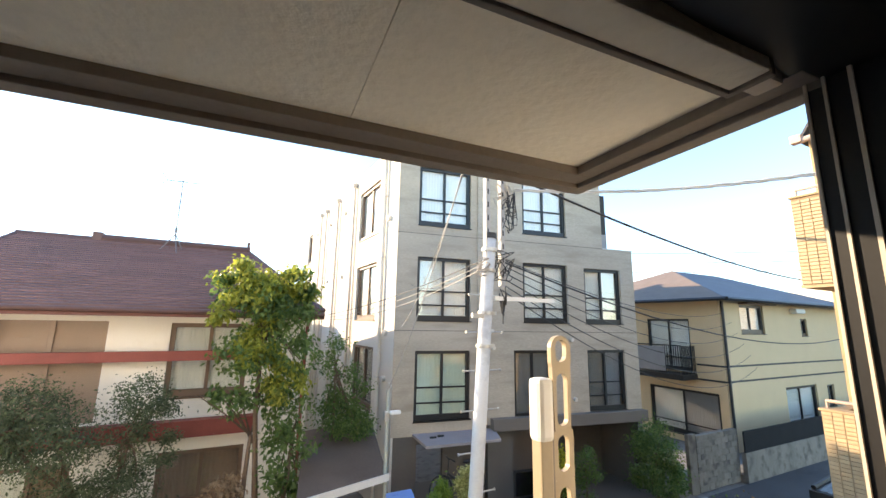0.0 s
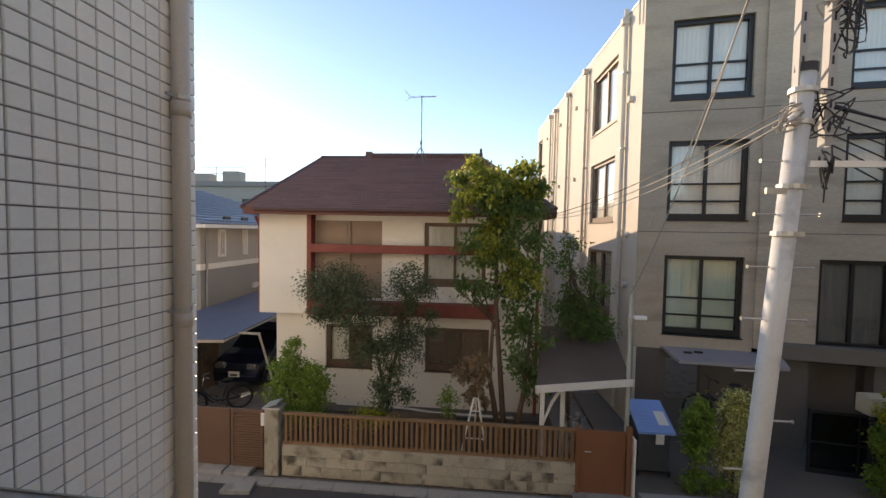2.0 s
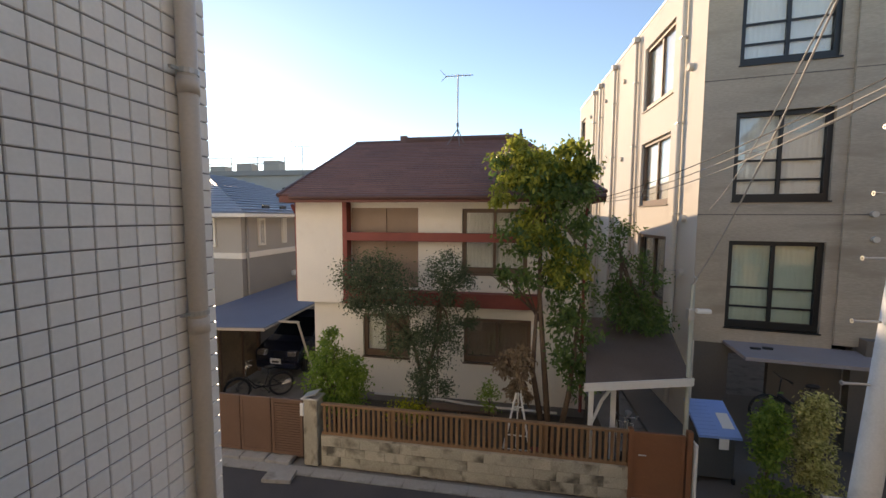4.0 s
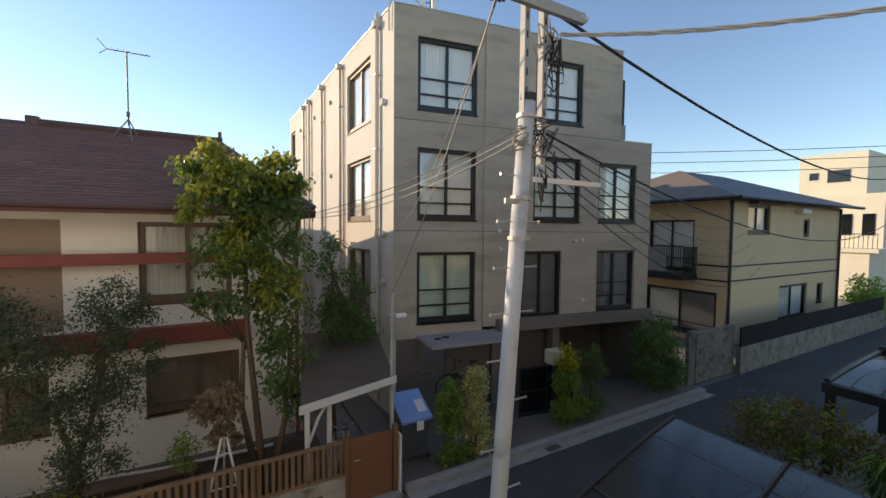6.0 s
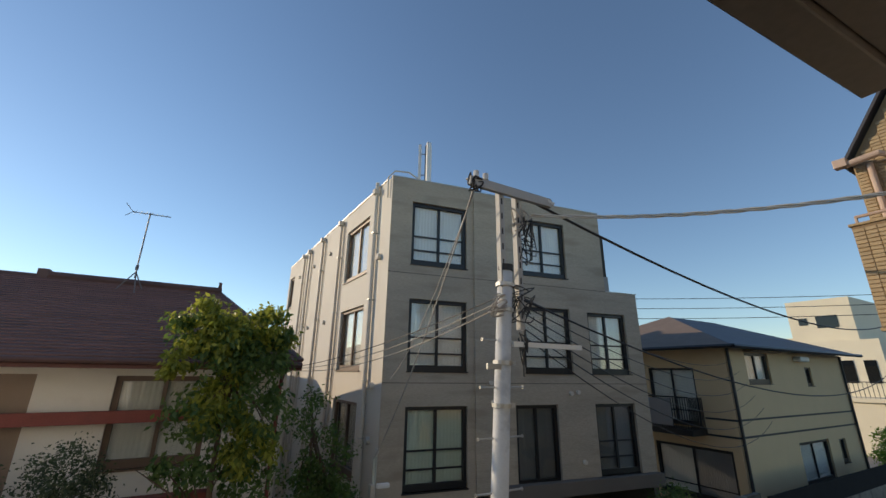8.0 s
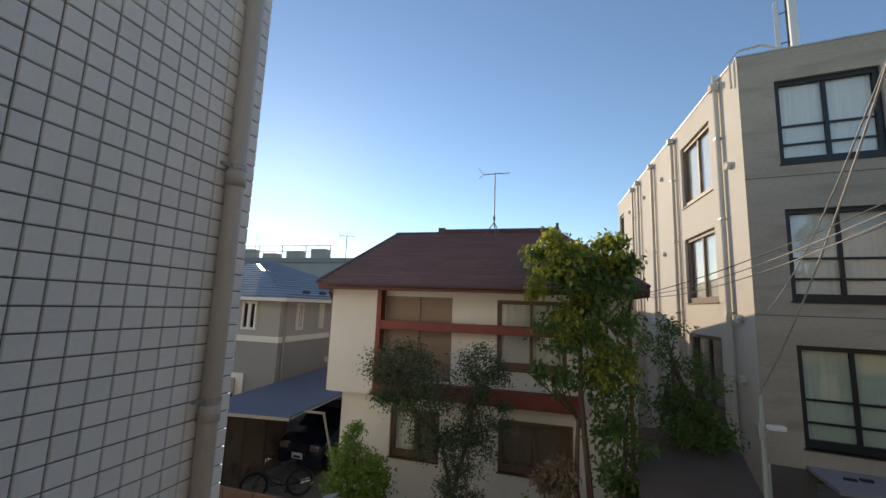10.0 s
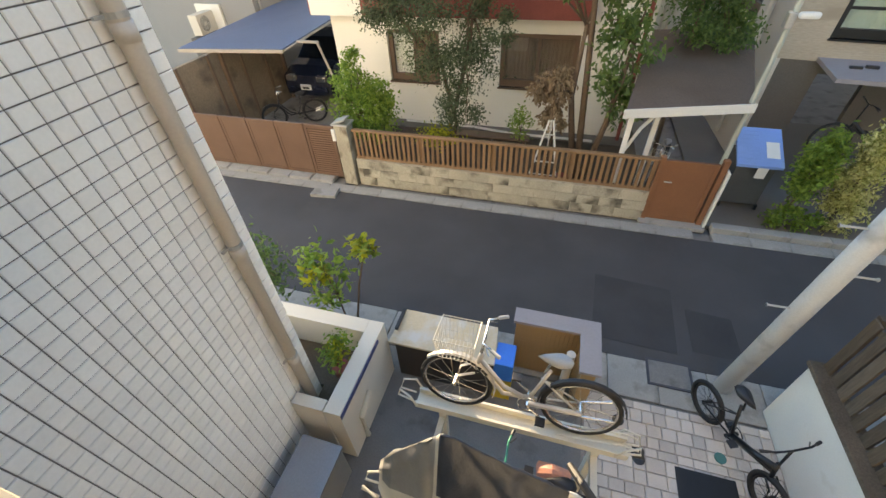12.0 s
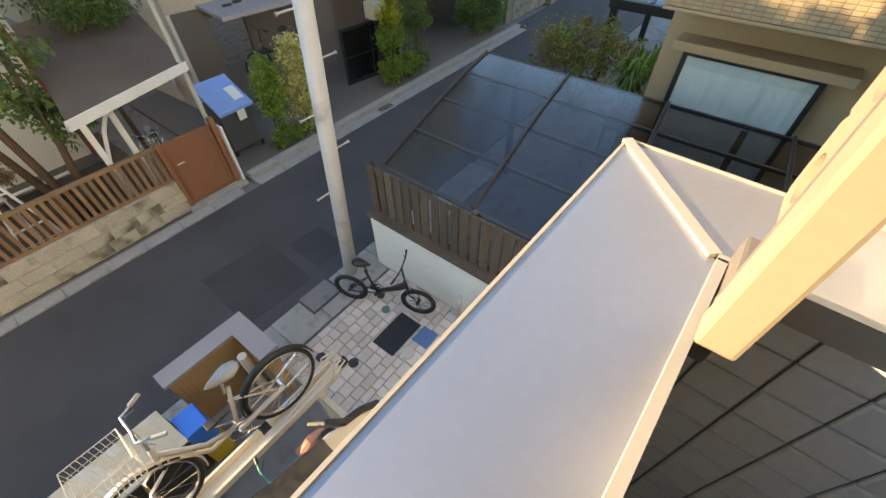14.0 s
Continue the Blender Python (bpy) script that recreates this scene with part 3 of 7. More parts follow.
wd = thing("window_1", "black aluminium balcony window slid open, seen from inside", "window", kind="structure")
part("window_frame", Mesh().box(0.885, 0.935, 0.12, 0.302, FLOOR_Z, 5.79, 0.006).box(-2.0, 0.935, 0.12, 0.302, 5.79, 5.835, 0.006).box(-2.0, -1.95, 0.12, 0.302, FLOOR_Z, 5.79).box(-1.95, 0.885, 0.12, 0.302, FLOOR_Z - 0.0, FLOOR_Z + 0.04), BLACK_FRAME, wd)
# beige on the track strips paints in the sun catching the dark jamb
part("track", Mesh().box(0.877, 0.885, 0.262, 0.268, FLOOR_Z + 0.04, 5.79).box(0.875, 0.885, 0.216, 0.224, FLOOR_Z + 0.04, 5.79).box(0.879, 0.885, 0.296, 0.302, FLOOR_Z + 0.04, 5.79), PIPE_BEIGE, wd, "metal edge coloured pale as if sunlit")
part("sash", Mesh().box(0.95, 1.00, 0.06, 0.10, FLOOR_Z + 0.04, 5.6, 0.004).box(1.0, 2.2, 0.06, 0.10, 5.54, 5.6, 0.004), BLACK_FRAME, wd)
part("pane", Mesh().box(1.0, 2.2, 0.075, 0.085, FLOOR_Z + 0.05, 5.54), GLASS, wd)

lb = thing("laundry_bracket", "cream metal laundry pole bracket with an oval-holed arm folded upright", "laundry bracket", (0.793, 1.08, 3.975))
part("post", Mesh().box(-0.078, -0.026, -0.028, 0.022, 0.28, 0.98, 0.006), CREAM_METAL, lb)
part("slider", Mesh().box(-0.022, -0.006, -0.014, 0.02, 0.30, 1.06, 0.004), FASCIA, lb, "brown sliding rail")
part("cap", Mesh().box(-0.085, -0.02, -0.034, 0.03, 0.86, 1.07, 0.018), LAMP_WHITE, lb, "white plastic cap")
arm = Mesh()


def oval(cx, cz, hw, hh, n=20):
    return [(cx + hw * math.cos(2 * math.pi * k / n), cz + (hh - hw) * (1 if math.sin(2 * math.pi * k / n) >= 0 else -1) + hw * math.sin(2 * math.pi * k / n)) for k in range(n)]


def holed_arm(m, x0, x1, y0, y1, z0, z1, holes):
    """A flat bar with a rounded head and oval holes, built from rings joined to stretches of the bar's outline."""
    cx, w = (x0 + x1) / 2, (x1 - x0) / 2
    edges = [z0] + [(a[1] + b[0]) / 2 for a, b in zip(holes, holes[1:])] + [z1]
    n = 20
    for k, (a, b) in enumerate(holes):
        inner = oval(cx, (a + b) / 2, w * 0.56, (b - a) / 2, n)
        lo, hi = edges[k], edges[k + 1]
        outer = []
        for px_, pz in inner:
            dx, dz = px_ - cx, pz - (a + b) / 2
            if k == len(holes) - 1 and dz > 0:
                q = math.atan2(max(0, pz - (b - w * 0.56)), dx)
                outer.append((cx + w * math.cos(q) if pz > b - w * 0.56 else cx + math.copysign(w, dx), (hi - w) + w * math.sin(q) if pz > b - w * 0.56 else pz))
            else:
                s = min(w / max(1e-6, abs(dx)), ((hi - lo) / 2) / max(1e-6, abs(dz)))
                outer.append((cx + dx * s, (lo + hi) / 2 + dz * s if abs(dz) * s < (hi - lo) / 2 - 1e-6 else (hi if dz > 0 else lo)))
        vs = [(p, y0, q) for p, q in inner] + [(p, y0, q) for p, q in outer] + [(p, y1, q) for p, q in inner] + [(p, y1, q) for p, q in outer]
        fs = []
        for i in range(n):
            j = (i + 1) % n
            fs += [(i, j, n + j, n + i), (2 * n + i, 3 * n + i, 3 * n + j, 2 * n + j), (i, 2 * n + i, 2 * n + j, j), (n + i, n + j, 3 * n + j, 3 * n + i)]
        m.add(vs, fs)
    return m


holed_arm(arm, -0.004, 0.090, -0.006, 0.014, 0.42, 1.215, [(0.44, 0.50), (0.56, 0.70), (0.75, 0.87), (0.90, 1.08), (1.12, 1.20)])
part("arm", arm, CREAM_METAL, lb)
part("base_block", Mesh().box(-0.022, 0.125, -0.02, 0.012, 0.18, 0.32, 0.006), FASCIA, lb)


# ---- windows and walls of the buildings around ----
def sliding_window(parent, m, a0, a1, z0, z1, frame=BLACK_FRAME, bars=2, fill=CURTAIN, fill_to=1.0, fw=0.095, depth=0.13, sash=True, sill=True, half=None):
    """A two-leaf sliding window set back in its opening; m brings (along, inward, up) to the building. half: other leaf's backing."""
    w = Mesh()
    wall_openings(w, a0, a1, z0, z1, depth - 0.05, depth + 0.03, [(a0 + fw, a1 - fw, z0 + fw * 1.6, z1 - fw)])
    win = part("window", Mesh().at(w, m), frame, parent)
    mid = (a0 + a1) / 2
    s = Mesh()
    s.box(mid - 0.035, mid + 0.035, depth - 0.02, depth + 0.04, z0 + fw * 1.6, z1 - fw)
    for k in range(bars):
        z = z0 + (z1 - z0) * (0.24 + 0.22 * k)
        s.box(a0 + fw, mid - 0.035, depth - 0.0, depth + 0.022, z - 0.024, z + 0.024).box(mid + 0.035, a1 - fw, depth + 0.0, depth + 0.022, z - 0.024, z + 0.024)
    part("sash_bar", Mesh().at(s, m), frame, win)
    for p, q in ((a0 + fw, mid - 0.035), (mid + 0.035, a1 - fw)):
        pn = part("pane", Mesh().at(Mesh().box(p, q, depth + 0.024, depth + 0.03, z0 + fw * 1.6, z1 - fw), m), GLASS, win)
        pn.visible_shadow = False
    if fill:
        for k, (p, q) in enumerate(((a0 + fw, mid), (mid, a1 - fw))):
            mt = half if (half and k) else fill
            c = Mesh()
            n = 16
            zz = z0 + (z1 - z0) * (1 - fill_to)
            xs = [p + (q - p) * i / n for i in range(n + 1)]
            for i in range(n):
                d0, d1 = depth + 0.06 + 0.007 * (i % 2), depth + 0.06 + 0.007 * ((i + 1) % 2)
                c.quad((xs[i], d0, zz), (xs[i + 1], d1, zz), (xs[i + 1], d1, z1), (xs[i], d0, z1))
            part("curtain", Mesh().at(c, m), mt, win)
    if sill:
        part("sill", Mesh().at(Mesh().box(a0 - 0.02, a1 + 0.02, -0.035, depth - 0.05, z0 - 0.03, z0), m), frame, win)
    return win


def sum_m(ms):
    out = Mesh()
    for m in ms:
        for q in m.pieces():
            out.add(q.v, q.f)
    return out


I4 = Matrix.Identity(4)
# grey version of the curtain, with the dimness behind the glass in its colour
CURTAIN_DIM = mat("dim grey curtain", (0.20, 0.195, 0.185), 0.95, vary=0.3, fine=30, coarse=5, bump=0.3, stretch=(5, 1, 0.2))
# ---- concrete apartment house ----
ab = thing("apartment_building", "four-storey raw concrete apartment house with black framed windows", "apartment building", (3.87, 10.83, 0), -9.15)
LEFT = pose(0, 0, 0, 0, 0, -78.3)
rows4 = [(2.50, 4.42), (5.28, 7.17), (8.14, 10.02)]
front_holes = [(0.63, 2.33, z0, z1) for z0, z1 in rows4]
front_holes += [(3.76, 5.14, 2.40, 4.42), (4.12, 5.79, 5.28, 7.19), (4.14, 5.81, 8.16, 10.0), (6.46, 7.97, 2.50, 4.42), (6.46, 7.97, 5.28, 7.14)]
fm = wall_openings(Mesh(), 0, 2.55, 2.12, 10.72, 0, 0.25, [h for h in front_holes if h[0] < 2])
part("front_wall", fm, CONC, ab)
fm = wall_openings(Mesh(), 2.55, 8.55, 2.3, 7.86, -0.06, 0.25, [h for h in front_holes if h[0] > 2.55 and h[3] < 7.5])
part("front_wall", fm, CONC, ab)
fm = wall_openings(Mesh(), 2.55, 7.28, 7.86, 10.62, -0.06, 0.25, [h for h in front_holes if h[0] > 2.55 and h[3] > 7.5])
part("front_wall", fm, CONC, ab)
for z in (4.98, 7.86):
    part("pour_line", Mesh().box(0.0, 2.54, -0.006, 0.0, z, z + 0.02).box(2.56, 8.55 if z < 7 else 7.28, -0.066, -0.06, z, z + 0.02), CONC_DARK, ab)
lw = [(-3.72, -1.62, z0, z1) for z0, z1 in rows4] + [(-12.9, -11.9, 8.3, 10.0), (-12.9, -11.9, 5.5, 7.1)]
part("side_wall", Mesh().at(wall_openings(Mesh(), -13.2, -0.004, 0, 10.72, 0.003, 0.25, lw), LEFT), CONC_SIDE, ab)
part("rear_wall", Mesh().box(2.7, 8.4, 12.6, 12.8, 0, 10.6).box(8.35, 8.55, 0.25, 12.6, 2.3, 7.86), CONC, ab)
part("roof_slab", Mesh().slab([(0.2, 0.25, 10.45), (7.2, 0.25, 10.45), (7.2, 12.6, 10.45), (2.7, 12.6, 10.45)], 0.2).slab([(7.2, 0.25, 7.7), (8.4, 0.25, 7.7), (8.4, 12.6, 7.7), (7.2, 12.6, 7.7)], 0.2)
     .box(7.08, 7.28, 0.25, 12.6, 7.7, 10.6), CONC, ab)
# near-black sheets behind the panes paint in dark interiors
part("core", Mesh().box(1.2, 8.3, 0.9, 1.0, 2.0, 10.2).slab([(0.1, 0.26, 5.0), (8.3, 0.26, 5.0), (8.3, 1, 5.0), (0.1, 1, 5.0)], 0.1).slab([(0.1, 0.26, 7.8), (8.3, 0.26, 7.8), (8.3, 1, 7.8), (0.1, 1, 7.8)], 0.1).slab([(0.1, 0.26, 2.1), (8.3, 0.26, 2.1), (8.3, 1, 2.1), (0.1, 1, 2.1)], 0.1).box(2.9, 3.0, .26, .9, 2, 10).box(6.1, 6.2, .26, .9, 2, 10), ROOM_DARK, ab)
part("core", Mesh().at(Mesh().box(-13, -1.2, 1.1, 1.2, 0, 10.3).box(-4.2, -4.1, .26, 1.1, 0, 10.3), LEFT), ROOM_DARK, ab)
part("parapet_cap", Mesh().box(-0.02, 2.53, -0.02, 0.27, 10.72, 10.75).box(2.53, 7.3, -0.08, 0.27, 10.62, 10.65).box(7.28, 8.57, -0.08, 0.27, 7.86, 7.89), STEEL, ab)
part("parapet_cap", Mesh().at(Mesh().box(-13.22, -0.3, -0.02, 0.27, 10.72, 10.75), LEFT), STEEL, ab)
part("stair_hut", Mesh().box(2.75, 3.6, 0.6, 2.4, 10.4, 11.0, 0.02), CONC_SIDE, ab, "cream stair head on the roof")
for k, (a0, a1, z0, z1) in enumerate(front_holes):
    green = (z0 < 3 and a0 < 1)
    sliding_window(ab, I4 if a0 < 2 else pose(0, -0.06, 0), a0, a1, z0, z1, bars=0 if 3.7 < a0 < 3.8 else 2, fill=CURTAIN_GREEN if green else (CURTAIN if k not in (3, 6) else CURTAIN_DIM), fill_to=1.0)
# low side windows get a near-black sheet that stands for a dark room
for a0, a1, z0, z1 in lw:
    sliding_window(ab, LEFT, a0, a1, z0, z1, frame=BROWN_ALU, bars=0, fill=CURTAIN if z0 > 4.5 else ROOM_DARK)
# dark ground storey, canopy and overhang
part("base_wall", Mesh().box(0.0, 0.75, 0.02, 0.25, 0, 2.118).box(2.9, 3.7, 0.02, 0.25, 0, 2.298).box(1.6, 2.9, 0.3, 0.45, 0, 2.118).box(4.9, 5.15, -0.03, 0.25, 0, 2.298).box(0.75, 1.6, 0.02, 0.25, 1.9, 2.118).box(3.7, 4.9, .5, .6, 0, 2.298).box(5.15, 8.4, 1.8, 1.9, 0, 2.298).box(8.35, 8.55, -0.03, 1.8, 0, 2.298), CONC_DARK, ab, "dark grey ground storey wall")
part("overhang", Mesh().box(2.95, 8.56, -0.30, -0.062, 2.16, 2.50, 0.01).box(2.95, 8.56, -0.062, 1.8, 2.16, 2.298), CONC_DARK, ab, "dark grey concrete edge beam")
part("canopy", Mesh().slab([(0.62, 0.0, 2.19), (3.1, -0.02, 2.21), (2.9, -0.85, 2.13), (0.75, -0.95, 2.13)], 0.07), MAUVE, ab, "mauve-grey entrance canopy")
part("canopy_light", Mesh().box(1.0, 1.18, -0.45, -0.38, 2.16, 2.20, 0.01).box(1.24, 1.42, -0.38, -0.31, 2.16, 2.21, 0.01), DARK, ab)
gd = part("gate_screen", wall_openings(Mesh(), 3.2, 4.94, 0.02, 1.35, -1.0, -0.97, [(3.25, 4.05, 0.12, 0.66), (4.09, 4.89, 0.12, 0.66), (3.25, 4.05, 0.70, 1.29), (4.09, 4.89, 0.70, 1.29)]), DARK, ab, "dark metal entrance screen")
part("panel", Mesh().box(3.24, 4.9, -0.985, -0.978, 0.12, 1.28), SMOKY, gd)
# pipes and vents
for k, (s, r) in enumerate(((0.95, 0.06), (4.25, 0.055), (6.6, 0.055), (8.7, 0.05), (9.7, 0.05))):
    pp = part("downpipe", Mesh().at(Mesh().tube([(-s, -0.08, 0.2), (-s, -0.08, 10.85 if k == 0 else 10.6)], r, 10).box(-s - 0.09, -s + 0.09, -0.2, -0.02, 10.45, 10.62, 0.01), LEFT), CONC_SIDE if k == 0 else PIPE_BEIGE, ab, smooth=False)
    part("clip", Mesh().at(sum_m([Mesh().box(-s - 0.075, -s + 0.075, -0.15, 0.0, z, z + 0.03) for z in (1.5, 3.6, 5.0, 7.2, 9.2)]), LEFT), STEEL, pp)
    if k:
        part("cable", Mesh().at(Mesh().tube([(-s + 0.28, -0.03, 1.0), (-s + 0.28, -0.03, 10.4)], 0.02, 6), LEFT), PIPE_BEIGE, pp)
part("vent_cap", Mesh().at(sum_m([Mesh().tube([(-0.6, -0.1, z), (-0.6, 0.02, z)], 0.09, 10) for z in (3.6, 4.9, 8.4)] + [Mesh().tube([(-s, -0.08, z), (-s, 0.02, z)], 0.08, 10) for s in (5.6, 8.0, 10.6) for z in (7.0, 9.7)]), LEFT), CONC_SIDE, ab)
part("vent_cap", sum_m([Mesh().tube([(a, -0.14, z), (a, -0.05, z)], 0.06, 10) for a, z in ((5.6, 4.72), (5.85, 4.75), (5.9, 2.9), (3.0, 5.0), (3.05, 4.5), (8.2, 2.2))]), CONC_SIDE, ab)
part("hooked_pipe", Mesh().at(Mesh().tube([(-0.2, -0.05, 10.1), (-0.2, -0.06, 10.75), (-0.1, 0.1, 10.95), (0.0, 0.5, 10.98), (0.1, 0.9, 10.75)], 0.025, 8), LEFT), CONC_SIDE, ab)
ct = thing("mobile_antenna", "pale grey three-panel phone mast antenna on the roof", "antenna", (5.45, 11.9, 10.45))
part("mast", Mesh().tube([(0, 0, 0), (0, 0, 2.35)], 0.035, 8), ANTENNA_METAL, ct)
for q in (0, 120, 240):
    part("panel", Mesh().at(Mesh().box(0.16, 0.25, -0.075, 0.075, 0.85, 2.35, 0.015), pose(0, 0, 0, 0, 0, q + 30)), LAMP_WHITE, ct)
    part("strut", Mesh().at(Mesh().tube([(0, 0, 1.2), (0.17, 0, 1.2)], 0.015, 6).tube([(0, 0, 2.0), (0.17, 0, 2.0)], 0.015, 6).tube([(0.14, 0.02, 0.95), (0.17, 0.05, 0.5), (0.02, 0.03, 0.05)], 0.014, 6), pose(0, 0, 0, 0, 0, q + 30)), ANTENNA_METAL, ct)


# dark disc colour paints the shade inside the fan openings
FAN_GREY = mat("shaded fan plastic", (0.15, 0.14, 0.12), 0.6, vary=0.15, bump=0)


def outdoor_unit(name, label, loc, rz, wall=AC_CREAM):
    t = thing(name, label, "air conditioner", loc, rz, group="outdoor units")
    part("case", Mesh().box(-0.39, 0.39, -0.14, 0.14, 0.06, 0.60, 0.015), wall, t)
    part("foot", Mesh().box(-0.3, -0.22, -0.16, 0.16, 0, 0.06), DARK, t)
    part("foot", Mesh().box(0.22, 0.3, -0.16, 0.16, 0, 0.06), DARK, t)
    part("fan_opening", Mesh().tube([(-0.1, -0.143, 0.33), (-0.1, -0.146, 0.33)], 0.215, 24), FAN_GREY, t)
    gr = Mesh()
    for r in (0.05, 0.07, 0.09, 0.11, 0.13, 0.15, 0.17, 0.19, 0.21, 0.222):
        gr.ring((-0.1, -0.155, 0.33), (0, 1, 0), r, 0.004, 28, 4)
    for k in range(12):
        q = k * math.pi / 6
        gr.tube([(-0.1, -0.155, 0.33), (-0.1 + 0.225 * math.cos(q), -0.155, 0.33 + 0.225 * math.sin(q))], 0.004, 4)
    part("grille", gr, wall, t)
    part("hub", Mesh().tube([(-0.1, -0.165, 0.33), (-0.1, -0.15, 0.33)], 0.045, 14), wall, t)
    part("side_cover", Mesh().box(0.24, 0.385, -0.15, -0.14, 0.1, 0.56, 0.004), wall, t)
    return t


outdoor_unit("outdoor_unit", "grey outdoor unit on the stepped roof", (11.7, 10.3, 7.9), 60, UNIT_GREY)
outdoor_unit("outdoor_unit", "grey outdoor unit on the stepped roof", (12.0, 11.1, 7.9), 60, UNIT_GREY)

# ---- cream two-storey house ----
hs = thing("house", "cream stucco house with red-brown timber bands and brown slate roof", "house")
HY = 10.72
holes1 = [(-4.0, -2.75, 1.29, 2.42), (-1.36, 0.28, 1.29, 2.42)]
holes2 = [(-4.28, -2.52, 3.12, 5.14), (-1.42, 0.16, 3.52, 5.12)]
part("ground_wall", wall_openings(Mesh(), -5.35, 1.58, 0.32, 2.72, HY, HY + 0.18, holes1), STUCCO, hs)
part("upper_wall", wall_openings(Mesh(), -4.38, 1.58, 2.72, 5.3, HY, HY + 0.18, holes2), STUCCO, hs)
part("bay", Mesh().box(-5.68, -4.40, HY - 0.26, HY + 0.3, 2.72, 5.3, 0.01), STUCCO, hs, "projecting cream upper bay")
part("side_wall", Mesh().box(-5.35, -5.17, HY + 0.18, 16.8, 0, 2.72).box(-5.35, -5.17, HY + 0.3, 16.8, 2.72, 5.3).box(1.40, 1.58, HY + 0.18, 16.8, 0, 5.3).box(-5.17, 1.40, 16.6, 16.8, 0, 5.3), STUCCO, hs)
part("foundation", Mesh().box(-5.33, 1.56, HY + 0.01, HY + 0.17, 0, 0.32), CONCRETE_GROUND, hs)
# includes an upright near-black sheet that paints the dark inside behind the windows
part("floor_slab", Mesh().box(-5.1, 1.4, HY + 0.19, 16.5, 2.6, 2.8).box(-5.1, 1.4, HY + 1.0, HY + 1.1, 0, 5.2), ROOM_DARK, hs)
sliding_window(hs, pose(0, HY, 0), *holes1[0][:2], *holes1[0][2:], frame=BROWN_ALU, bars=0, fill=CURTAIN, half=SHUTTER)
sliding_window(hs, pose(0, HY, 0), *holes1[1][:2], *holes1[1][2:], frame=BROWN_ALU, bars=0, fill=SHUTTER)
sliding_window(hs, pose(0, HY, 0), *holes2[1][:2], *holes2[1][2:], frame=BROWN_ALU, bars=0, fill=CURTAIN)
sh = part("shutter", Mesh().box(-4.28, -3.36, HY + 0.02, HY + 0.06, 3.12, 5.14).box(-3.40, -2.52, HY + 0.072, HY + 0.11, 3.12, 5.14), SHUTTER, hs, "closed brown shutters")
slats = Mesh()
for k in range(44):
    slats.box(-4.26, -3.44, HY + 0.012, HY + 0.02, 3.16 + k * 0.045, 3.185 + k * 0.045).box(-3.36, -2.54, HY + 0.064, HY + 0.072, 3.16 + k * 0.045, 3.185 + k * 0.045)
part("slat", slats, SHUTTER, sh, kind="stuff")
part("band", Mesh().box(-4.32, 0.30, HY - 0.30, HY - 0.20, 4.32, 4.53, 0.01), REDWOOD, hs, "red-brown balcony rail board")
part("band", Mesh().box(-4.32, 0.42, HY - 0.30, HY - 0.02, 2.74, 3.08, 0.01), REDWOOD, hs, "red-brown floor band")
part("post", Mesh().box(-4.40, -4.28, HY - 0.30, HY - 0.02, 2.72, 5.3, 0.008), REDWOOD, hs)
part("side_frame", Mesh().box(-5.80, -5.74, HY - 0.1, HY - 0.04, 2.7, 5.3).box(-5.80, -5.74, HY + 0.5, HY + 0.56, 2.7, 5.3).box(-5.79, -5.75, HY - 0.04, HY + 0.5, 3.4, 3.45).box(-5.79, -5.75, HY - 0.04, HY + 0.5, 4.2, 4.25), REDWOOD, hs)
for x, foot in ((-5.72, 2.72), (1.45, 0.3)):
    part("downpipe", Mesh().tube([(x, HY - 0.35, 5.2), (x, HY - 0.1, 4.9), (x, HY - 0.1, foot)], 0.04, 8), REDWOOD, hs)
# roof: stepped courses from eave to ridge, gable on the left, hip on the right
EV, EZ, RY, RZ = 9.95, 5.42, 13.4, 7.24
XL, XR = -5.80, 1.72
roof = part("roof", Mesh().add([(XL, EV, EZ), (XR, EV, EZ), (0.0, RY, RZ), (-5.15, RY, RZ), (XL, 16.9, EZ), (XR, 16.9, EZ)],
                               [(0, 1, 2, 3), (4, 3, 2, 5), (1, 5, 2), (0, 3, 4)]), ROOFING, hs)
N = 30
for k in range(N):
    t0, t1 = k / N, (k + 1.25) / N
    y0, y1, z0, z1 = EV + (RY - EV) * t0, EV + (RY - EV) * min(t1, 1), EZ + (RZ - EZ) * t0, EZ + (RZ - EZ) * min(t1, 1)
    xa, xb = XL + 0.65 * t0, XR - (XR - 0.0) * t0
    x = xa - 0.25 * ((k * 7) % 5) / 5
    while x < xb:
        a, b = max(x, xa), min(x + 0.91, xb)
        if b - a > 0.05:
            part("slate", Mesh().add([(a + 0.003, y0, z0 + 0.048), (b - 0.003, y0, z0 + 0.048), (b - 0.003, y1, z1 + 0.014), (a + 0.003, y1, z1 + 0.014), (a + 0.003, y0, z0 + 0.008), (b - 0.003, y0, z0 + 0.008)], [(0, 1, 2, 3), (4, 5, 1, 0)]), ROOFING, roof)
        x += 0.91
part("ridge_cap", Mesh().tube([(-3.6, RY, RZ + 0.06), (0.05, RY, RZ + 0.06)], 0.10, 8).tube([(-5.2, RY, RZ - 0.01), (-3.6, RY, RZ - 0.01)], 0.09, 8).tube([(0.0, RY, RZ + 0.02), (XR, EV, EZ + 0.04)], 0.05, 6).box(-3.72, -3.5, RY - 0.1, RY + 0.1, RZ - 0.05, RZ + 0.2, 0.03).box(-0.05, 0.03, RY - 0.04, RY + 0.04, RZ, RZ + 0.3), ROOF_EDGE, roof)
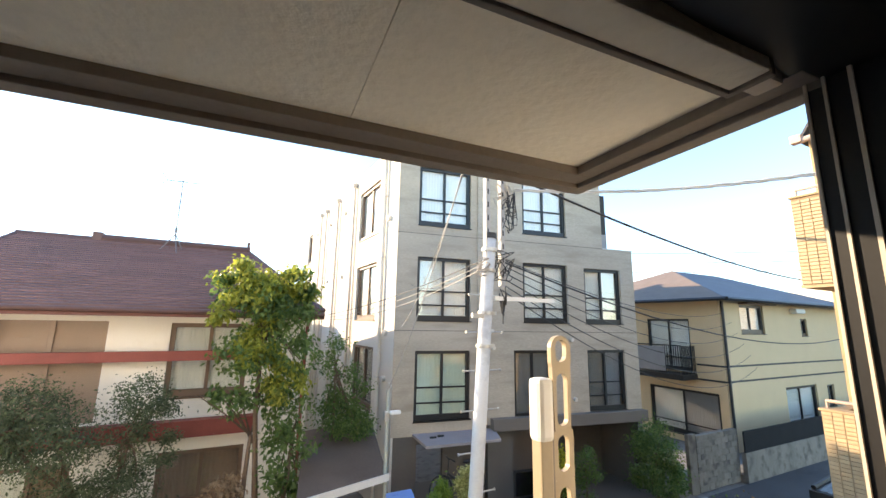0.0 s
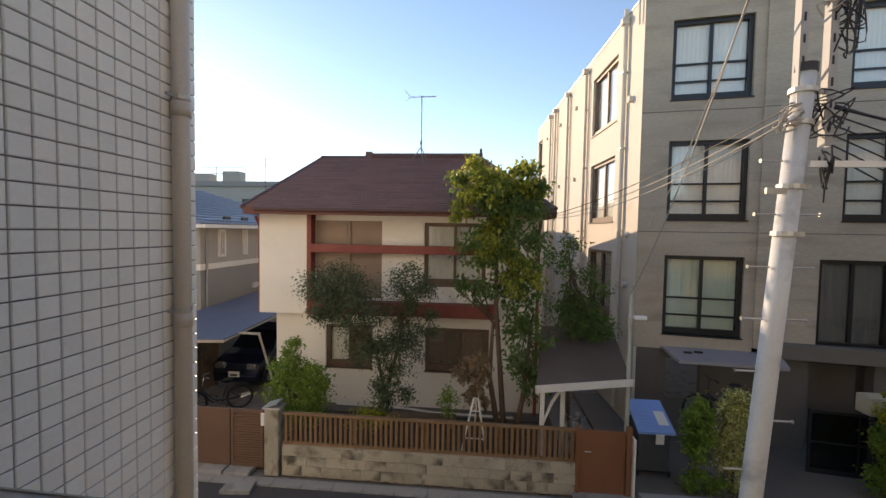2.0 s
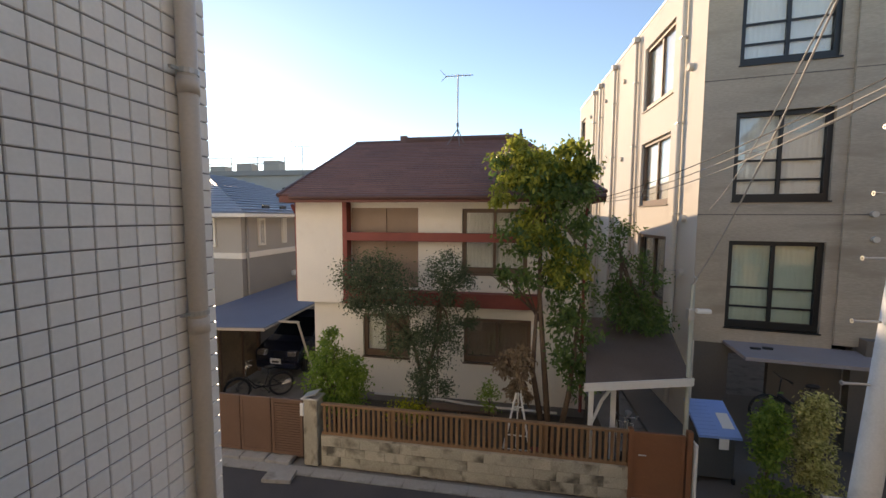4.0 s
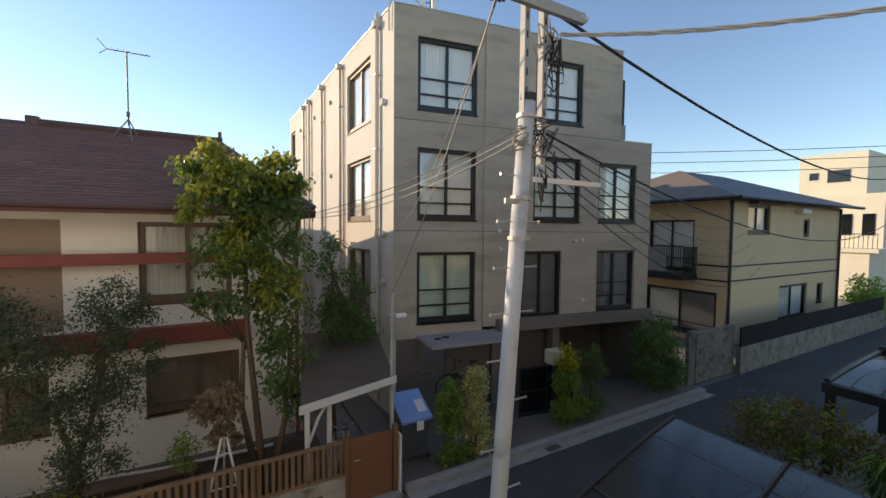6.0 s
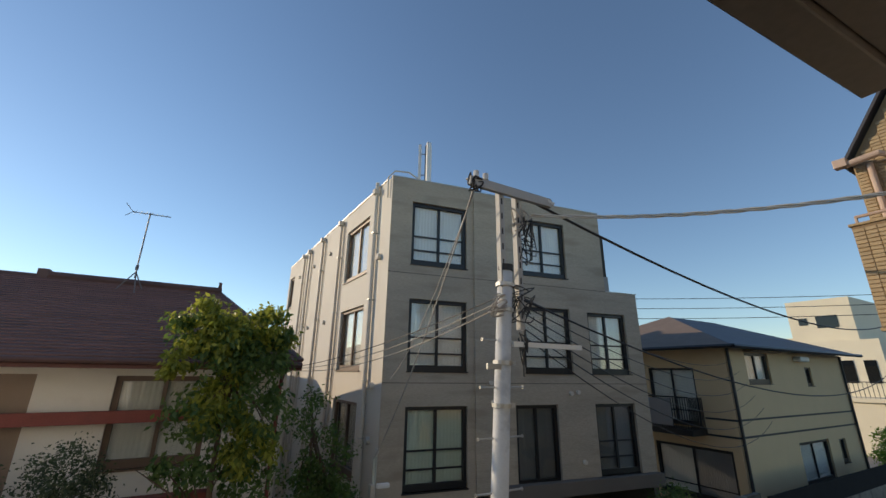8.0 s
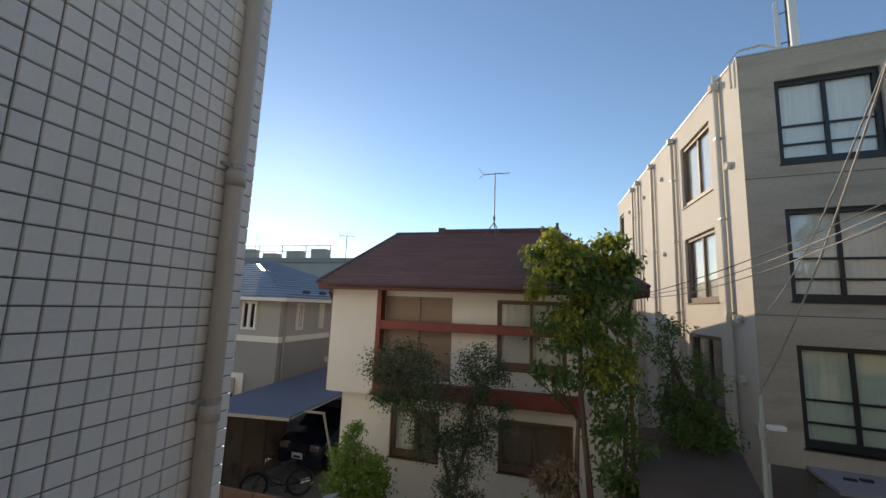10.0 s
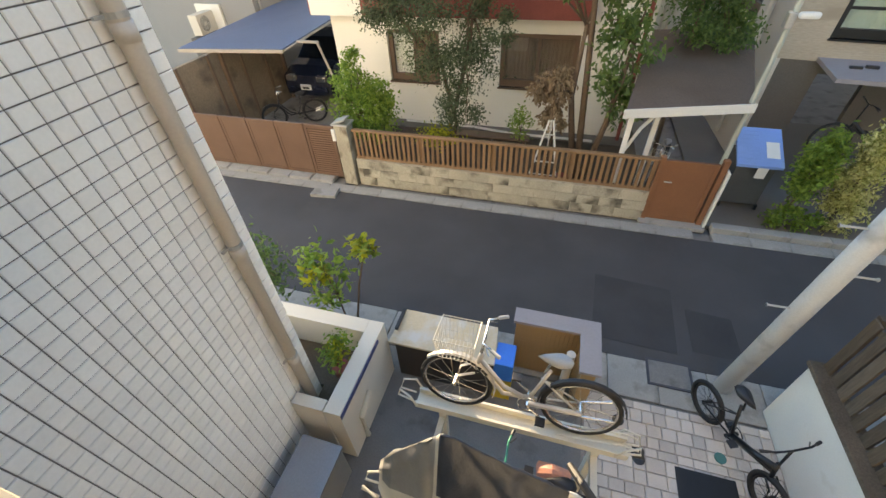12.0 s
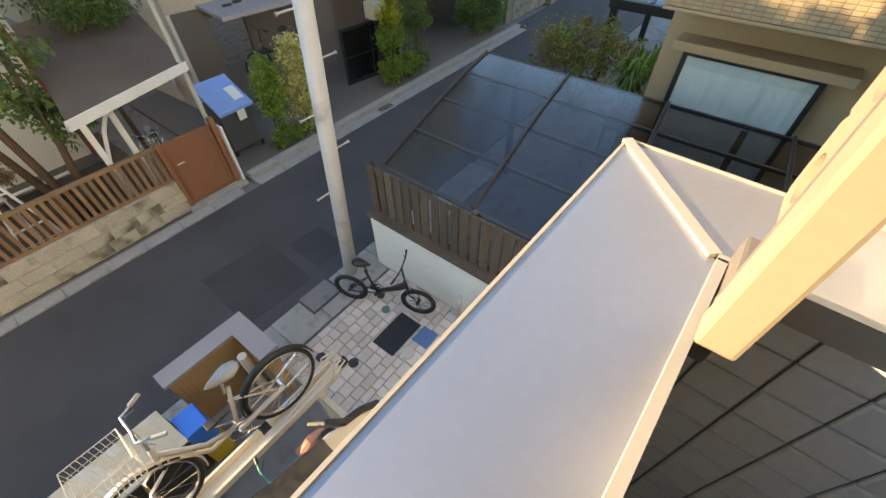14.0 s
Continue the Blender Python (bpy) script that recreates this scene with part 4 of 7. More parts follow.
part("rake", Mesh().tube([(XL - 0.02, EV - 0.03, EZ + 0.0), (-5.17, RY, RZ)], 0.06, 6).tube([(XL - 0.02, 16.9, EZ), (-5.17, RY, RZ)], 0.06, 6), ROOF_EDGE, roof)
part("fascia", Mesh().box(XL, XR, EV - 0.02, EV + 0.02, EZ - 0.17, EZ - 0.01).box(XL - 0.02, XL + 0.02, EV + 0.02, 16.9, EZ - 0.17, EZ - 0.01).box(XR - 0.02, XR + 0.02, EV + 0.02, 16.9, EZ - 0.17, EZ - 0.01), ROOF_RED, roof)
part("eave_board", Mesh().box(XL + 0.03, XR - 0.03, EV + 0.03, HY + 0.1, EZ - 0.14, EZ - 0.10), ROOF_RED, roof)
part("gutter", Mesh().tube([(XL + 0.3, EV - 0.07, EZ - 0.04), (XR, EV - 0.07, EZ - 0.06)], 0.055, 8), ROOF_EDGE, roof)


# unseen house behind the roof, added only to shadow the concrete side wall
rear = thing("house", "plain unseen house added to shade the concrete side wall", "house", (-2.2, 22.6, 0))
part("wall", Mesh().box(-4.2, 4.0, -3.6, 3.6, 0, 5.6), STUCCO, rear)
part("roof", Mesh().add([(-4.7, -4.1, 5.6), (4.4, -4.1, 5.6), (4.4, 4.1, 5.6), (-4.7, 4.1, 5.6), (-1.5, 0, 6.9), (1.3, 0, 6.9)], [(0, 1, 5, 4), (1, 2, 5), (2, 3, 4, 5), (3, 0, 4), (0, 3, 2, 1)]), TAUPE_ROOF, rear)


def tv_antenna(loc, h, rz):
    t = thing("tv_antenna", "thin metal television antenna on a roof stand", "antenna", loc, rz, group="roof antennas")
    part("mast", Mesh().tube([(0, 0, 0.3), (0, 0, h)], 0.018, 6), ANTENNA_METAL, t)
    part("stand", Mesh().tube([(0, 0, 0.45), (0.28, 0.2, 0)], 0.014, 6).tube([(0, 0, 0.45), (-0.28, 0.2, 0)], 0.014, 6).tube([(0, 0, 0.45), (0.0, -0.3, -0.1)], 0.014, 6).tube([(0, 0, 0.5), (0, 0, 0.62)], 0.035, 8), ANTENNA_METAL, t)
    bm_ = Mesh().tube([(-0.35, 0, h - 0.08), (0.45, 0, h + 0.02)], 0.012, 6)
    for k in range(7):
        x = -0.3 + k * 0.11
        bm_.tube([(x, -0.16 + 0.012 * k, h - 0.07 + 0.0137 * k), (x, 0.16 - 0.012 * k, h - 0.07 + 0.0137 * k)], 0.006, 5)
    bm_.tube([(-0.35, 0, h - 0.08), (-0.5, 0.12, h + 0.14)], 0.008, 5).tube([(-0.35, 0, h - 0.08), (-0.5, -0.12, h - 0.25)], 0.008, 5)
    part("boom", bm_, ANTENNA_METAL, t)


tv_antenna((-1.85, 12.9, 7.05), 2.0, 20)

# lean-to roof over the bicycle corner
lt = thing("lean_to", "brown felt lean-to roof with a white fascia board", "lean-to")
part("deck", Mesh().slab([(1.08, 7.98, 2.06), (2.98, 8.55, 2.06), (3.5, 11.4, 2.5), (1.62, 11.0, 2.5)], 0.06), PORCH_ROOF, lt)
part("fascia", Mesh().add([(1.05, 7.95, 2.08), (3.02, 8.54, 2.08), (3.02, 8.54, 1.94), (1.05, 7.95, 1.94), (1.06, 7.98, 2.08), (3.02, 8.57, 2.08), (3.02, 8.57, 1.94), (1.06, 7.98, 1.94)], [(0, 1, 2, 3), (4, 7, 6, 5), (0, 4, 5, 1), (3, 2, 6, 7), (0, 3, 7, 4), (1, 5, 6, 2)]), WHITE_PAINT, lt)
for p in ((1.25, 8.35), (1.68, 8.55)):
    part("post", Mesh().box(p[0] - 0.04, p[0] + 0.04, p[1] - 0.04, p[1] + 0.04, 0.0, 1.98, 0.005), WHITE_PAINT, lt)
part("brace", Mesh().tube([(1.27, 8.35, 1.2), (1.45, 8.42, 1.6), (1.66, 8.52, 1.85)], 0.03, 6), WHITE_PAINT, lt)

# ---- slatted fence, gates ----
fc = thing("fence", "brown slatted timber fence on a stained concrete wall", "fence")
wallp = Mesh().box(-3.86, 1.84, 8.06, 8.20, -0.02, 0.60)
part("block_wall", wallp, OLD_BLOCK, fc)
blk = slab_piece(0.394, 0.188, 0.012, "-y").data("block", mat("stained wall block", (0.42, 0.385, 0.30), 0.95, vary=0.35, fine=50, coarse=1.3, bump=0.7, stain=(0.11, 0.10, 0.075), stain_at=0.5, rand=0.04))
for j in range(3):
    for i in range(14):
        o = new("block", blk)
        o.parent, o.location = fc, (-3.65 + 0.4 * i + (0.1 if j % 2 else 0), 8.06, 0.10 + 0.195 * j)
part("rail", Mesh().box(-3.86, 1.84, 8.10, 8.15, 0.60, 0.66, 0.004), WOOD, fc)
part("rail", Mesh().box(-3.86, 1.84, 8.08, 8.17, 1.20, 1.24, 0.004), WOOD, fc)
one = Mesh().box(-0.026, 0.026, -0.015, 0.015, 0, 0.54).data("slat", WOOD)
for i in range(56):
    o = new("slat", one)
    o.parent, o.location = fc, (-3.80 + i * 0.1015, 8.115, 0.66)
for x in (-2.45, -1.0, 0.43, 1.80):
    part("post", Mesh().box(x - 0.03, x + 0.03, 8.14, 8.19, 0.60, 1.21), WOOD, fc)
gp = thing("gate_post", "stained concrete gate post with a small light and bell", "gate post", (-4.06, 8.15, 0))
part("pillar", Mesh().box(-0.145, 0.145, -0.14, 0.14, -0.02, 1.32, 0.02), OLD_BLOCK, gp)
part("cap", Mesh().box(-0.18, 0.18, -0.16, 0.16, 1.32, 1.36, 0.012).slab([(-0.15, -0.13, 1.37), (0.12, -0.13, 1.46), (0.12, 0.13, 1.46), (-0.15, 0.13, 1.37)], 0.03), STEEL, gp)
part("bell", Mesh().box(-0.20, -0.125, -0.165, -0.13, 1.0, 1.25, 0.008), LAMP_WHITE, gp)


def panel_gate(name, label, x0, x1, y, z0, z1, panels, category, paint, louvred=()):
    """A gate of framed panels; those numbered in louvred have boards, the rest one flat sheet."""
    t = thing(name, label, category, (0, y, 0))
    w = (x1 - x0) / panels
    for k in range(panels):
        a, b = x0 + k * w, x0 + (k + 1) * w - 0.02
        fr = Mesh().box(a, a + 0.06, -0.03, 0.03, z0, z1, 0.004).box(b - 0.06, b, -0.03, 0.03, z0, z1, 0.004).box(a + 0.06, b - 0.06, -0.03, 0.03, z1 - 0.07, z1, 0.004).box(a + 0.06, b - 0.06, -0.03, 0.03, z0, z0 + 0.07, 0.004)
        f = part("gate_frame", fr, paint, t)
        if k not in louvred:
            part("sheet", Mesh().box(a + 0.055, b - 0.055, -0.022, 0.016, z0 + 0.065, z1 - 0.065), paint, f)
            continue
        n = int((z1 - z0 - 0.14) / 0.052)
        bd = Mesh().box(a + 0.06, b - 0.06, -0.018, 0.012, -0.02, 0.02).data("board", paint)
        for i in range(n):
            o = new("board", bd)
            o.parent, o.location = f, (0, 0, z0 + 0.096 + 0.052 * i)
        part("backing", Mesh().box(a + 0.05, b - 0.05, 0.014, 0.02, z0 + 0.05, z1 - 0.05), paint, f)
    return t


fg = panel_gate("garden_gate", "closed red-brown flat metal garden gate", 1.92, 2.76, 8.10, 0.06, 1.24, 1, "gate", GATE_BROWN)
part("handle", Mesh().tube([(2.0, -0.05, 0.85), (2.12, -0.05, 0.85)], 0.012, 6), STEEL, fg)
part("post", Mesh().box(1.84, 1.915, -0.05, 0.05, 0, 1.30, 0.004), GATE_BROWN, fg)
part("post", Mesh().box(2.765, 2.85, -0.05, 0.05, 0, 1.33, 0.004), GATE_BROWN, fg)
part("side_strip", Mesh().box(2.87, 2.90, -0.12, 0.10, 0, 1.15, 0.004), WHITE_PAINT, fg)
part("threshold", Mesh().box(1.8, 2.9, -0.18, 0.15, -0.03, 0.05, 0.01), KERB, fg)
lg = panel_gate("sliding_gate", "closed brown driveway gate with one louvred panel", -8.45, -4.25, 8.12, 0.10, 1.26, 6, "gate", GATE_DARK, (5,))
part("sill", sum_m([Mesh().box(-8.3 + 0.55 * k, -7.78 + 0.55 * k, -0.22, 0.1, -0.03, 0.07 + 0.012 * (k % 2), 0.015) for k in range(7)]), KERB, lg)

# ---- carport with the blue roof and its car ----
bc = thing("carport", "blue-grey tin carport roof on brown posts", "carport")
part("deck", Mesh().slab([(-8.98, 9.62, 2.13), (-6.35, 9.99, 2.11), (-6.10, 15.5, 2.42), (-8.75, 16.0, 2.42)], 0.03), BLUE_ROOF, bc)
part("edge", Mesh().slab([(-8.99, 9.59, 2.11), (-6.33, 9.965, 2.09), (-6.33, 10.04, 2.09), (-8.99, 9.67, 2.11)], 0.07), EDGE_TAN, bc, "tan front gutter")
part("edge", Mesh().slab([(-6.35, 10.05, 2.082), (-6.31, 10.05, 2.082), (-6.06, 15.5, 2.39), (-6.10, 15.5, 2.39)], 0.04), EDGE_TAN, bc)
part("post", Mesh().box(-8.13, -8.05, 9.86, 9.94, 0, 2.03), BROWN_ALU, bc)
part("post", Mesh().box(-8.13, -8.05, 12.2, 12.28, 0, 2.15), BROWN_ALU, bc)
part("beam", Mesh().box(-6.40, -5.74, 10.57, 10.63, 2.09, 2.14, 0.006), EDGE_TAN, bc)
part("brace", Mesh().tube([(-5.77, 10.6, 2.10), (-5.13, 10.6, 0.0)], 0.028, 6), EDGE_TAN, bc)
part("screen", Mesh().box(-8.25, -8.15, 8.4, 12.28, 0, 2.03), SCREEN_TAN, bc, "weathered brown side boarding")
for y in (8.5, 9.5, 10.58, 11.5):
    part("batten", Mesh().box(-8.148, -8.11, y, y + 0.06, 0, 2.03), BROWN_ALU, bc)
outdoor_unit("outdoor_unit", "white outdoor unit beside the greige house", (-10.75, 12.5, 1.66), 95)
single("unit_stand", Mesh().box(-11.0, -10.5, 12.05, 12.95, 0, 1.655, 0.01), CONC_DARK, "dark block under the outdoor unit", "plinth")
car = thing("car", "dark navy small car parked nose out under the carport", "car", (-7.22, 13.5, 0), 0)
prof = [(-1.65, 0.28), (-1.68, 0.55), (-1.60, 0.82), (-1.15, 0.98), (-0.75, 1.05), (-0.15, 1.52), (0.5, 1.62), (1.35, 1.58), (1.62, 1.05), (1.68, 0.5), (1.6, 0.28)]
bd = Mesh()
wv = [0.66, 0.70, 0.72, 0.72, 0.71, 0.60, 0.58, 0.58, 0.70, 0.72, 0.68]
n = len(prof)
bd.add([(s * w, y, z) for s in (-1, 1) for (y, z), w in zip(prof, wv)], [tuple(range(n)), tuple(reversed(range(n, 2 * n)))] + [(i, i + 1, n + i + 1, n + i) for i in range(n - 1)] + [(n - 1, 0, n, 2 * n - 1)])
part("body", bd, CAR_NAVY, car)
part("windscreen", Mesh().quad((-0.62, -0.74, 1.075), (0.62, -0.74, 1.075), (0.52, -0.19, 1.51), (-0.52, -0.19, 1.51)), CAR_GLASS, car)
for s in (-1, 1):
    part("headlight", Mesh().box(s * 0.5 - 0.14, s * 0.5 + 0.14, -1.70, -1.5, 0.68, 0.84, 0.03), CHROME, car)
    for y in (-1.05, 1.05):
        w = part("wheel", Mesh().tube([(s * 0.58, y, 0.28), (s * 0.73, y, 0.28)], 0.28, 20), RUBBER, car)
        part("rim", Mesh().tube([(s * 0.72, y, 0.28), (s * 0.745, y, 0.28)], 0.17, 14), CHROME, w)
part("bumper", Mesh().box(-0.66, 0.66, -1.73, -1.55, 0.30, 0.52, 0.05), CAR_NAVY, car)
part("number_plate", Mesh().box(-0.17, 0.17, -1.745, -1.73, 0.46, 0.62), LAMP_WHITE, car)
part("plate_bar", Mesh().box(-0.11, 0.11, -1.75, -1.746, 0.49, 0.55), DARK, car)

# ---- neighbours ----
lh = thing("house", "greige two-tone house with a ribbed silver metal roof", "house", (-9.15, 13.0, 0))
EV2 = 5.03
part("upper_wall", Mesh().box(-9, 0, 0, 9, 3.68, EV2), GREY_BEIGE, lh)
part("lower_wall", Mesh().box(-9, -0.01, 0.01, 9, 0, 3.48), BEIGE_DARK, lh, "grey lower siding")
part("belt", Mesh().box(-9, 0.03, -0.03, 9, 3.48, 3.68, 0.01), STUCCO, lh, "cream belt course")
rf = part("roof", Mesh().add([(-9.5, -0.5, EV2), (0.5, -0.5, EV2), (0.5, 9.5, EV2), (-9.5, 9.5, EV2), (-4.5, 3.8, 6.6), (-4.5, 5.2, 6.6)], [(0, 1, 4), (1, 2, 5, 4), (2, 3, 5), (3, 0, 4, 5), (0, 3, 2, 1)]), METAL_ROOF, lh)
ribs = Mesh()
for k in range(17):
    t = k / 17
    ribs.tube([(0.5 - 5 * t, -0.5 + 4.3 * t, EV2 + 1.75 * t + 0.03), (0.5 - 5 * t, 9.5 - 4.3 * t, EV2 + 1.75 * t + 0.03)], 0.035, 4)
    ribs.tube([(-9.5 + 5 * t, -0.5 + 4.3 * t, EV2 + 1.75 * t + 0.03), (0.5 - 5 * t, -0.5 + 4.3 * t, EV2 + 1.75 * t + 0.03)], 0.02, 4)
part("rib", ribs, METAL_ROOF, rf, kind="stuff")
part("gutter", Mesh().box(0.44, 0.56, -0.55, 9.5, EV2 - 0.14, EV2 - 0.02, 0.02).box(-9.5, 0.44, -0.56, -0.44, EV2 - 0.14, EV2 - 0.02, 0.02), STUCCO, rf)
part("snow_stop", sum_m([Mesh().box(0.1, 0.2, 1.0 + 1.1 * k, 1.35 + 1.1 * k, EV2 + 0.12, EV2 + 0.28, 0.02) for k in range(6)]), DARK, rf)
for a0, a1, face in ((-1.52, -0.92, "f"), (0.88, 1.24, "s"), (2.36, 2.62, "s"), (-4.2, -3.4, "f")):
    m = pose(0, -0.13, 0) if face == "f" else pose(0.13, 0, 0, 0, 0, 90)
    w = part("window", Mesh().at(Mesh().box(a0, a0 + 0.08, 0.05, 0.14, 3.88, 4.85).box(a1 - 0.08, a1, 0.05, 0.14, 3.88, 4.85).box(a0 + .1, a1 - .1, 0.05, 0.14, 4.77, 4.85).box(a0 + .1, a1 - .1, 0.05, 0.14, 3.88, 3.96).box((a0 + a1) / 2 - (.06 if a1 - a0 > 0.5 else .015), (a0 + a1) / 2 + (.06 if a1 - a0 > 0.5 else .015), 0.05, 0.14, 3.96, 4.77), m), STUCCO, lh, "cream framed window")
    part("pane", Mesh().at(Mesh().box(a0 + 0.08, a1 - 0.08, 0.10, 0.12, 3.9, 4.8), m), CAR_GLASS, w)
part("window", Mesh().box(-2.1, -1.2, -0.08, 0.0, 1.5, 2.4, 0.01), STUCCO, lh)
part("vent_cap", Mesh().box(0.0, 0.12, 3.0, 3.4, 2.5, 2.7, 0.02).box(0.0, 0.12, 5.6, 6.1, 2.5, 3.0, 0.02), LAMP_WHITE, lh)
part("downpipe", Mesh().tube([(0.05, 0.25, EV2), (0.05, 0.25, 0)], 0.04, 8), BEIGE_DARK, lh)
tv_antenna((-10.2, 19.0, 5.9), 2.4, 60)
tv_antenna((-33.0, 39.0, 9.0), 3.4, 10)

fb = thing("flat_roofed_block", "long grey flat-roofed block with rooftop plant", "apartment building", (-38, 38, 0))
part("wall", Mesh().box(-22, 19, 0, 10, 0, 9.0), GREY_BEIGE, fb)
part("parapet", Mesh().box(-22.2, 19.2, -0.2, 0.1, 9.0, 9.5), BEIGE_DARK, fb)
for k in range(9):
    part("roof_unit", Mesh().box(-14 + 3.2 * k, -12.2 + 3.2 * k, 2, 3.2, 9.0, 10.3 + 0.25 * (k % 3), 0.05), GREY_BEIGE, fb)
part("rail", sum_m([Mesh().tube([(-18 + 3 * k, 0.5, 9.5), (-18 + 3 * k, 0.5, 10.9)], 0.05, 5) for k in range(12)] + [Mesh().tube([(-18, 0.5, 10.9), (15, 0.5, 10.9)], 0.04, 5), Mesh().tube([(-18, 0.5, 10.3), (15, 0.5, 10.3)], 0.04, 5)]), STEEL, fb)
for k in range(11):
    part("window", Mesh().box(-20 + 3.5 * k, -18.4 + 3.5 * k, -0.06, 0.02, 6.3, 7.8), CAR_GLASS, fb)

# beige house down the lane
bh = thing("house", "beige sided house with a dark hip roof and a small balcony", "house", (19.0, 10.25, 0))
part("wall", wall_openings(Mesh(), 0, 12.2, 0, 6.45, 0, 0.2, [(1.65, 3.75, 4.95, 6.3), (7.4, 8.1, 4.85, 5.75), (5.0, 8.2, 0.6, 2.4), (9.4, 10.2, 1.2, 2.3)]), BEIGE, bh)
SIDE = pose(0, 0, 0, 0, 0, -90)
part("wall", Mesh().at(wall_openings(Mesh(), -9, -0.2, 0, 6.45, 0, 0.2, [(-3.7, -0.35, 0.3, 2.35), (-3.6, -1.4, 3.2, 5.6)]), SIDE), BEIGE, bh)
part("wall", Mesh().box(12.0, 12.2, 0.2, 9, 0, 6.45).box(0.2, 12, 8.8, 9, 0, 6.45), BEIGE, bh)
# near-black backing gives the beige house its painted dark interior
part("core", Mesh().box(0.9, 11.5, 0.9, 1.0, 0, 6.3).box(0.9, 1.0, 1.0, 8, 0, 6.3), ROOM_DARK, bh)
sliding_window(bh, I4, 1.65, 3.75, 4.95, 6.3, bars=0, fw=0.13)
sliding_window(bh, I4, 7.4, 8.1, 4.85, 5.75, bars=0)
sliding_window(bh, I4, 5.0, 8.2, 0.6, 2.4, bars=0, fw=0.13)
sliding_window(bh, I4, 9.4, 10.2, 1.2, 2.3, bars=0)
sliding_window(bh, SIDE, -3.7, -0.35, 0.3, 2.35, bars=1, half=METAL_ROOF, fw=0.12)
sliding_window(bh, SIDE, -3.6, -1.4, 3.2, 5.6, bars=1)
part("belt", Mesh().box(-0.015, 12.2, -0.015, 0.0, 3.5, 3.58).box(-0.015, 12.2, -0.015, 0.0, 2.85, 2.93).box(-0.015, 0.0, 0.0, 1.2, 3.5, 3.58).box(-0.015, 0.0, 0.0, 1.2, 2.85, 2.93), DARK, bh)
part("downpipe", Mesh().tube([(0.12, -0.08, 6.4), (0.12, -0.08, 0)], 0.06, 8).tube([(12.0, -0.08, 6.4), (12.0, -0.08, 0)], 0.06, 8), DARK, bh)
part("roof", Mesh().add([(-0.7, -0.7, 6.5), (12.9, -0.7, 6.5), (12.9, 9.7, 6.5), (-0.7, 9.7, 6.5), (4.0, 4.5, 8.5), (8.5, 4.5, 8.5)], [(0, 1, 5, 4), (1, 2, 5), (2, 3, 4, 5), (3, 0, 4), (0, 3, 2, 1)]), mat("dark slate grey roof", (0.10, 0.10, 0.115), 0.6, vary=0.2, fine=30, coarse=1.5, bump=0.2), bh)
part("roof_slope", Mesh().add([(-0.72, -0.6, 6.53), (-0.72, 9.6, 6.53), (3.95, 4.5, 8.53)], [(0, 1, 2)]), TAUPE_ROOF, bh, "taupe hip slope")
part("gutter", Mesh().tube([(-0.75, -0.75, 6.45), (12.9, -0.75, 6.45)], 0.09, 6).tube([(-0.75, -0.75, 6.45), (-0.75, 9.7, 6.45)], 0.09, 6), BLACK_FRAME, bh)
part("awning", Mesh().box(1.6, 4.2, -0.4, 0, 6.32, 6.38), BROWN_ALU, bh)
part("vent_hood", Mesh().box(6.3, 7.3, -0.35, 0, 6.0, 6.25, 0.08), WHITE_PAINT, bh)
bal = part("balcony", Mesh().box(-1.1, 0, 1.2, 4.2, 2.85, 3.1, 0.02), BLACK_FRAME, bh, "black framed balcony with pale panel")
rl = Mesh().box(-1.08, -1.04, 1.22, 4.18, 4.35, 4.4)
for k in range(28):
    rl.box(-1.07, -1.05, 1.25 + 0.105 * k, 1.28 + 0.105 * k, 3.1, 4.36)
for k in range(10):
    rl.box(-1.02 + 0.105 * k, -0.99 + 0.105 * k, 1.22, 1.25, 3.1, 4.36)
part("railing", rl, BLACK_FRAME, bal)
part("panel", Mesh().box(-1.1, -1.085, 2.0, 3.8, 3.2, 4.3), METAL_ROOF, bal)

bw = thing("block_wall", "rough grey concrete block wall along the lane", "wall")
whole_block = Mesh().box(-0.197, 0.197, -0.08, 0.08, -0.092, 0.092, 0.008).data("garden_block", BLOCK_GREY)
half_block = Mesh().box(-0.097, 0.097, -0.08, 0.08, -0.092, 0.092, 0.008).data("garden_block", BLOCK_GREY)
for j in range(9):
    for i in range(7 if j % 2 else 6):
        cut = j % 2 and i in (0, 6)
        o = new("block", half_block if cut else whole_block)
        x = 13.8 + 0.4 * i if not j % 2 else (13.7 if i == 0 else (15.9 if i == 6 else 13.6 + 0.4 * i))
        o.parent, o.location = bw, (x, 8.55 + 0.003 * ((i * 5 + j * 3) % 4), 0.10 + 0.19 * j)
part("footing", Mesh().box(16.0, 31, 8.25, 8.4, -0.02, 0.95, 0.01).box(16.0, 31, 8.4, 8.6, -0.02, 0.2), BLOCK_GREY, bw)
part("pier", Mesh().box(13.2, 13.59, 8.49, 8.61, -0.02, 1.78, 0.01), BLOCK_GREY, bw)
part("fence_panel", Mesh().box(16.05, 31, 8.28, 8.33, 0.95, 1.65), FENCE_BLACK, bw, "black fence panels on the wall")

# tan tiled apartment house on the right
tb = thing("apartment_building", "tan tiled apartment house with brick-like balconies in warm sun", "apartment building", (6.4, 2.44, 0))
part("wall", Mesh().box(0.9, 1.1, -9, 0, 0, 8.1), TAN_WALL, tb)
part("street_wall", Mesh().box(1.1, 9, -0.2, 0, 0, 8.1), TAN_WALL, tb)
BW, BH = 0.099, 0.0425
